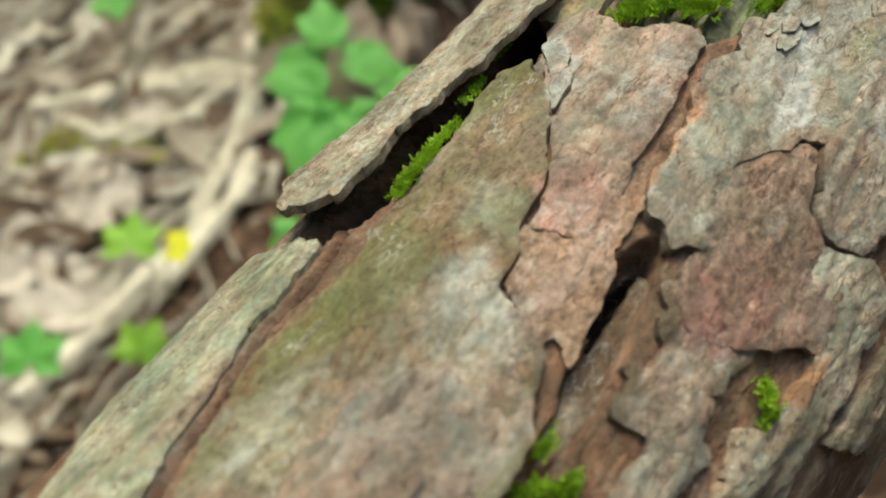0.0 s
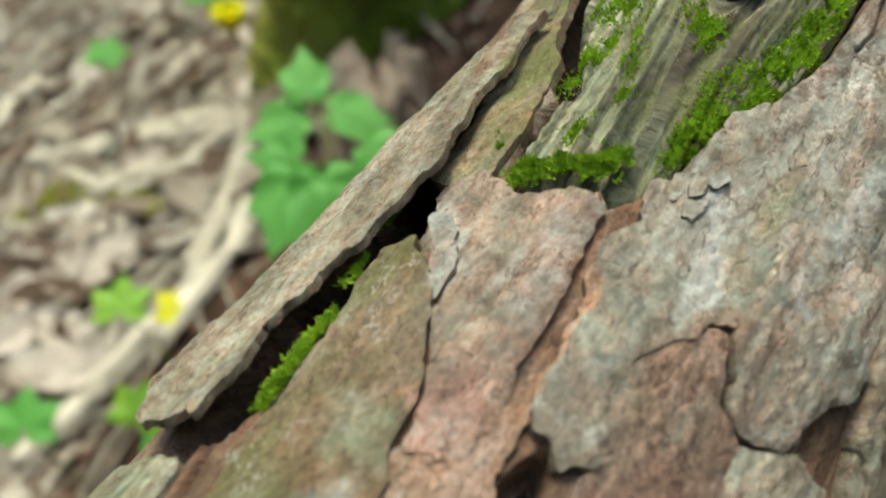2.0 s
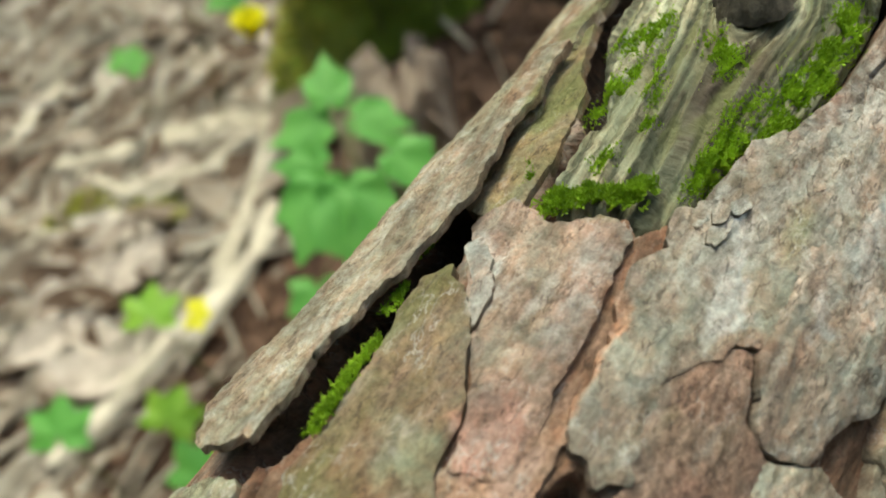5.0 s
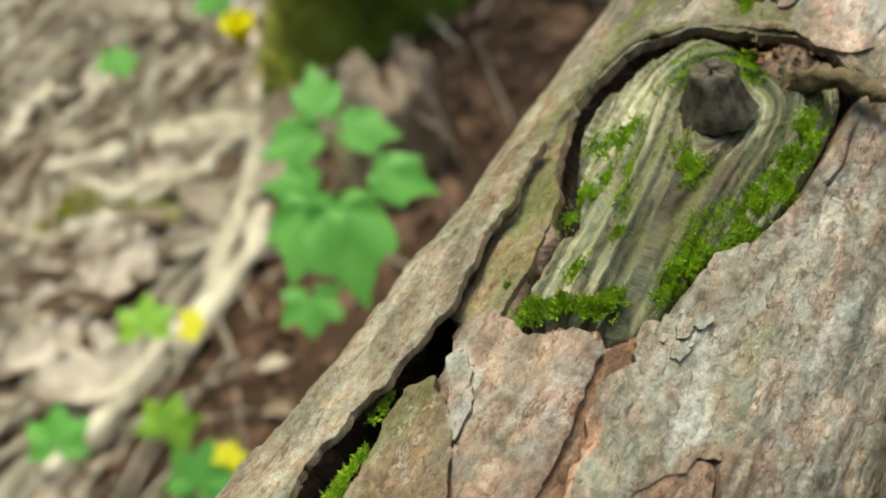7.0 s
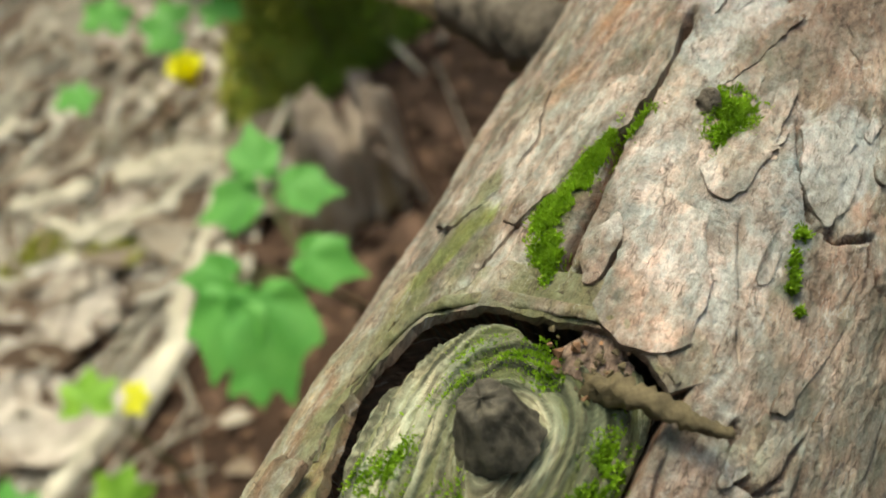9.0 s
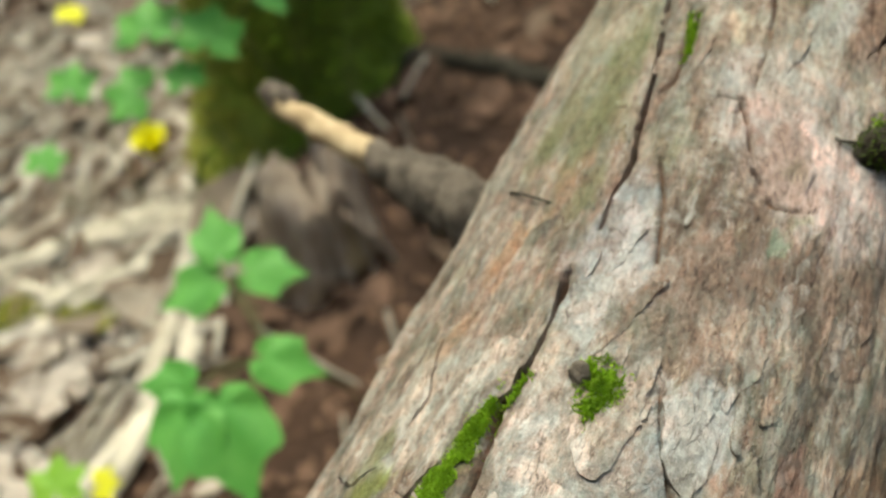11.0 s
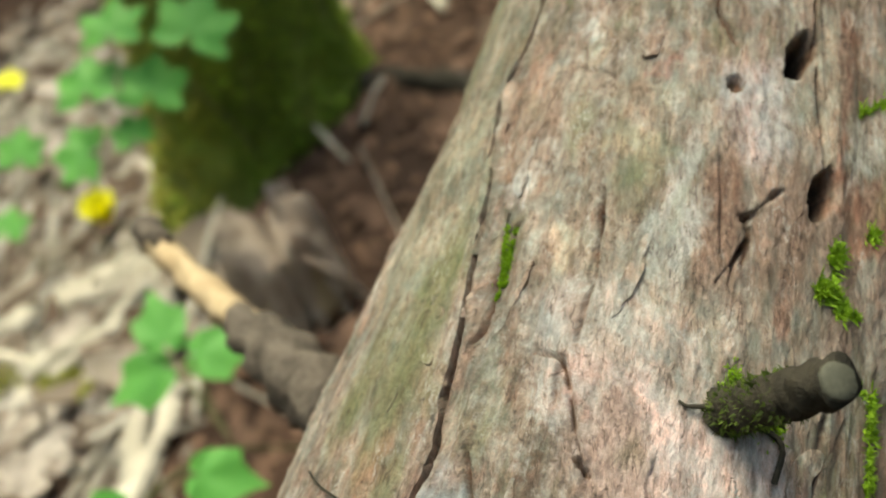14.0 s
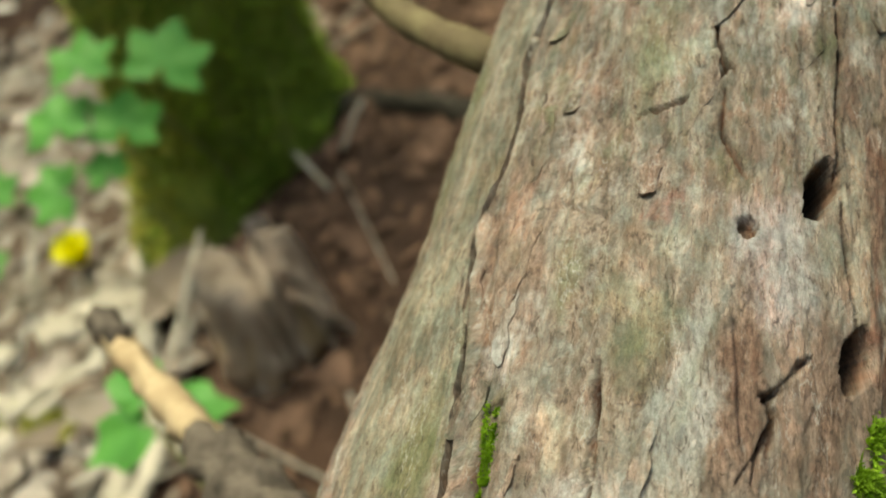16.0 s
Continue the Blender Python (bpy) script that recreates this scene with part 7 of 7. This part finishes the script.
def scatter_litter():
    """Curled dry leaves lying in layers on the ground."""
    rng = random.Random(11)
    verts, faces = [], []
    made = 0
    while made < 3800:
        x, y = rng.uniform(-1.75, 0.9), rng.uniform(0.25, 3.2)
        bare = smooth(np.array(x + 0.22 * math.sin(2.3 * y) + 0.1 * math.sin(9 * y)), -0.36, -0.12)
        if rng.random() < 0.985 * float(bare) or math.hypot(x - 0.03, y - 1.44) < 0.2:
            continue
        made += 1
        size = rng.uniform(0.018, 0.055) if rng.random() < 0.82 else rng.uniform(0.05, 0.085)
        turn = Euler((rng.gauss(0, 0.33), rng.gauss(0, 0.33), rng.gauss(-0.75, 0.9))).to_matrix()
        base = on_ground(x, y, rng.uniform(0.002, 0.022))
        o, fold, curl, wide = len(verts), rng.uniform(0.0, 0.9), rng.uniform(-0.9, 0.9), rng.uniform(0.12, 0.6)
        for i in range(6):
            t = i / 5
            w = wide * size * math.sin(math.pi * (0.06 + 0.9 * t)) ** 0.8 * rng.uniform(0.85, 1.12)
            zc = curl * size * (t - 0.5) ** 2 * 1.6
            for s in (-1, -0.5, 0, 0.5, 1):
                verts.append(tuple(base + turn @ Vector((s * w, (t - 0.5) * 2 * size, zc + fold * abs(s) * w))))
        for i in range(5):
            for s in range(4):
                q = o + i * 5 + s
                faces.append([q, q + 1, q + 6, q + 5])
    # thinner cover farther off, all round
    for _ in range(9000):
        far, ang = 7.5 * math.sqrt(rng.random()), rng.uniform(0, 6.283)
        x, y = far * math.cos(ang) - 0.2, far * math.sin(ang) + 1.0
        if -1.75 < x < 0.9 and 0.25 < y < 3.2 or math.hypot(x - 0.1, y - 0.1) < 0.75:
            continue
        size, turn = rng.uniform(0.03, 0.085), Euler((rng.gauss(0, 0.3), rng.gauss(0, 0.3), rng.uniform(0, 6.28))).to_matrix()
        base, o, fold = on_ground(x, y, 0.012), len(verts), rng.uniform(0.1, 0.7)
        for u, w in ((-1.0, 0.06), (-0.4, 0.4), (0.3, 0.42), (1.0, 0.05)):
            for s in (-1, 0, 1):
                verts.append(tuple(base + turn @ Vector((s * w * size, u * size, fold * abs(s) * w * size))))
        for i in range(3):
            for s in range(2):
                q = o + i * 3 + s
                faces.append([q, q + 1, q + 4, q + 3])
    ob = new("leaf_litter", mesh_from("leaf_litter", verts, faces, LITTER))
    tagged(ob, "pale brown curled dry leaves covering the ground", "leaf litter", kind="stuff")


scatter_litter()


def scatter_brown_leaves():
    """Small reddish-brown leaves and flakes on the bare soil."""
    rng = random.Random(57)
    verts, faces = [], []
    for _ in range(900):
        x, y = rng.uniform(-0.3, 0.75), rng.uniform(0.5, 3.0)
        size, wide = rng.uniform(0.010, 0.034), rng.uniform(0.3, 0.75)
        turn = Euler((rng.gauss(0, 0.4), rng.gauss(0, 0.4), rng.uniform(0, 6.28))).to_matrix()
        base, o, fold = on_ground(x, y, 0.008), len(verts), rng.uniform(-0.5, 0.7)
        for u, w in ((-1.0, 0.12), (-0.45, 0.85), (0.25, 1.0), (0.8, 0.55), (1.0, 0.1)):
            for side in (-1, 0, 1):
                verts.append(tuple(base + turn @ Vector((side * w * wide * size, u * size, fold * abs(side) * w * size * 0.5))))
        for i in range(4):
            for side in range(2):
                q = o + i * 3 + side
                faces.append([q, q + 1, q + 4, q + 3])
    ob = new("brown_leaves", mesh_from("brown_leaves", verts, faces, BROWNLEAF))
    tagged(ob, "small reddish-brown dead leaves on bare soil", "leaf litter", kind="stuff")


scatter_brown_leaves()


def dead_leaf(x, y, size, turn):
    """One broad pale dead leaf, curled at its rim."""
    rows, cols = 9, 9
    verts, faces = [], []
    base, spin = on_ground(x, y, 0.028), Euler((0.12 * math.sin(9 * x), 0.15 * math.cos(7 * y), turn)).to_matrix()
    for i in range(rows):
        t = i / (rows - 1)
        w = 0.62 * size * math.sin(math.pi * (0.05 + 0.9 * t)) ** 0.7 * (1 + 0.1 * math.sin(13 * t + x * 40))
        for k in range(cols):
            u = 2 * k / (cols - 1) - 1
            z = 0.22 * size * u * u + 0.18 * size * (t - 0.5) ** 2 + 0.05 * size * math.sin(6 * u + 5 * t + 30 * y)
            verts.append(tuple(base + spin @ Vector((u * w, (t - 0.5) * 2 * size, z))))
    for i in range(rows - 1):
        for k in range(cols - 1):
            q = i * cols + k
            faces.append([q, q + 1, q + cols + 1, q + cols])
    leaf = new("dead_leaf", mesh_from("dead_leaf", verts, faces, PALELEAF))
    tagged(leaf, "broad pale pinkish-tan dead leaf on the litter", "leaf", "pale dead leaves")


dead_leaf(-0.606, 1.074, 0.05, 0.3)
dead_leaf(-0.505, 0.844, 0.062, 1.2)
dead_leaf(-0.473, 1.065, 0.058, -0.6)
dead_leaf(-0.519, 1.415, 0.045, 2.1)
dead_leaf(-0.51, 0.929, 0.056, 0.9)
dead_leaf(-0.465, 0.84, 0.06, 1.9)
dead_leaf(-0.597, 1.033, 0.05, -0.2)
dead_leaf(-0.536, 1.058, 0.048, 0.5)
dead_leaf(-0.517, 1.198, 0.04, 1.4)
dead_leaf(-0.587, 0.942, 0.052, -1)
dead_leaf(-0.54, 1.069, 0.055, 0.1)
dead_leaf(-0.745, 2.471, 0.06, 0.7)
dead_leaf(-0.666, 2.123, 0.055, 1.8)
dead_leaf(-0.555, 1.18, 0.05, 2.6)


def scatter_crumbs():
    """Bits of bark, short sticks and needles on the bare soil."""
    rng = random.Random(23)
    verts, faces = [], []
    for _ in range(6500):
        x, y = rng.uniform(-1.2, 0.9), rng.uniform(0.3, 3.0)
        ln, th = rng.uniform(0.006, 0.034), rng.uniform(0.0015, 0.007)
        turn = Euler((rng.gauss(0, 0.3), rng.gauss(0, 0.3), rng.uniform(0, 6.28))).to_matrix()
        base = on_ground(x, y, th * 0.6)
        o = len(verts)
        for sx, sy, sz in ((-1, -1, -1), (1, -1, -1), (1, 1, -1), (-1, 1, -1), (-1, -1, 1), (1, -1, 1), (1, 1, 1), (-1, 1, 1)):
            verts.append(tuple(base + turn @ Vector((sx * th * rng.uniform(0.6, 1.5), sy * ln * rng.uniform(0.35, 0.6), sz * th * 0.5))))
        for q in ((0, 3, 2, 1), (4, 5, 6, 7), (0, 1, 5, 4), (1, 2, 6, 5), (2, 3, 7, 6), (3, 0, 4, 7)):
            faces.append([o + k for k in q])
    ob = new("forest_debris", mesh_from("forest_debris", verts, faces, CRUMB, False))
    tagged(ob, "brown bark crumbs and twig bits on the soil", "debris", kind="stuff")


scatter_crumbs()


def scatter_straw():
    """Thin dry stalks and needles lying over the litter."""
    rng = random.Random(41)
    verts, faces = [], []
    for _ in range(1900):
        x, y = rng.uniform(-1.6, 0.5), rng.uniform(0.3, 3.0)
        if x > -0.3 and rng.random() < 0.95:
            continue
        ln, th, ang = rng.uniform(0.04, 0.20), rng.uniform(0.0012, 0.0042), rng.gauss(0.85, 0.6)
        a, b = Vector((math.cos(ang), math.sin(ang), 0)), Vector((-math.sin(ang), math.cos(ang), 0))
        o = len(verts)
        for s in (-1, 0, 1):
            q = on_ground(x + s * ln * a.x, y + s * ln * a.y, rng.uniform(0.008, 0.03))
            verts += [tuple(q + th * b), tuple(q - th * b), tuple(q + Vector((0, 0, 1.6 * th)))]
        for k in (0, 3):
            for i in range(3):
                faces.append([o + k + i, o + k + (i + 1) % 3, o + k + 3 + (i + 1) % 3, o + k + 3 + i])
    ob = new("dry_straw", mesh_from("dry_straw", verts, faces, DRYSTICK))
    tagged(ob, "thin pale dry stalks strewn over the ground", "dry stalks", kind="stuff")


scatter_straw()


def moss_clump(place, size=0.032):
    """A small round cushion of moss on the ground."""
    rng = np.random.default_rng(int(1e4 * abs(place[0])))
    n, c = 2000, np.array(place)
    u = rng.normal(0, 1, (n, 3))
    u[:, 2] = np.abs(u[:, 2]) * 0.8
    u = u / np.linalg.norm(u, axis=1, keepdims=True)
    p0 = c + u * [0.9 * size, 0.75 * size, 0.4 * size] * rng.uniform(0.7, 1.0, (n, 1))
    p1 = p0 + u * 0.007 + rng.normal(0, 0.003, (n, 3))
    side = np.cross(u, rng.normal(0, 1, (n, 3))) * 0.0012
    v = np.stack([p0 - side, p0 + side, p1], 1).reshape(-1, 3)
    ob = new("moss_clump", mesh_from("moss_clump", v, np.arange(3 * n).reshape(-1, 3), FARMOSS, False))
    tagged(ob, "small olive-green moss cushion on the ground", "moss", kind="stuff")


moss_clump((-0.44, 1.217, -0.12))
moss_clump((-0.695, 1.332, -0.209), 0.045)
moss_clump((-0.64, 1.363, -0.205), 0.03)
moss_clump((-0.494, 1.274, -0.152), 0.045)
moss_clump((-0.574, 1.373, -0.198), 0.035)
moss_clump((-0.576, 1.349, -0.192), 0.04)
moss_clump((-0.523, 1.306, -0.164), 0.04)
moss_clump((-0.676, 1.399, -0.218), 0.035)
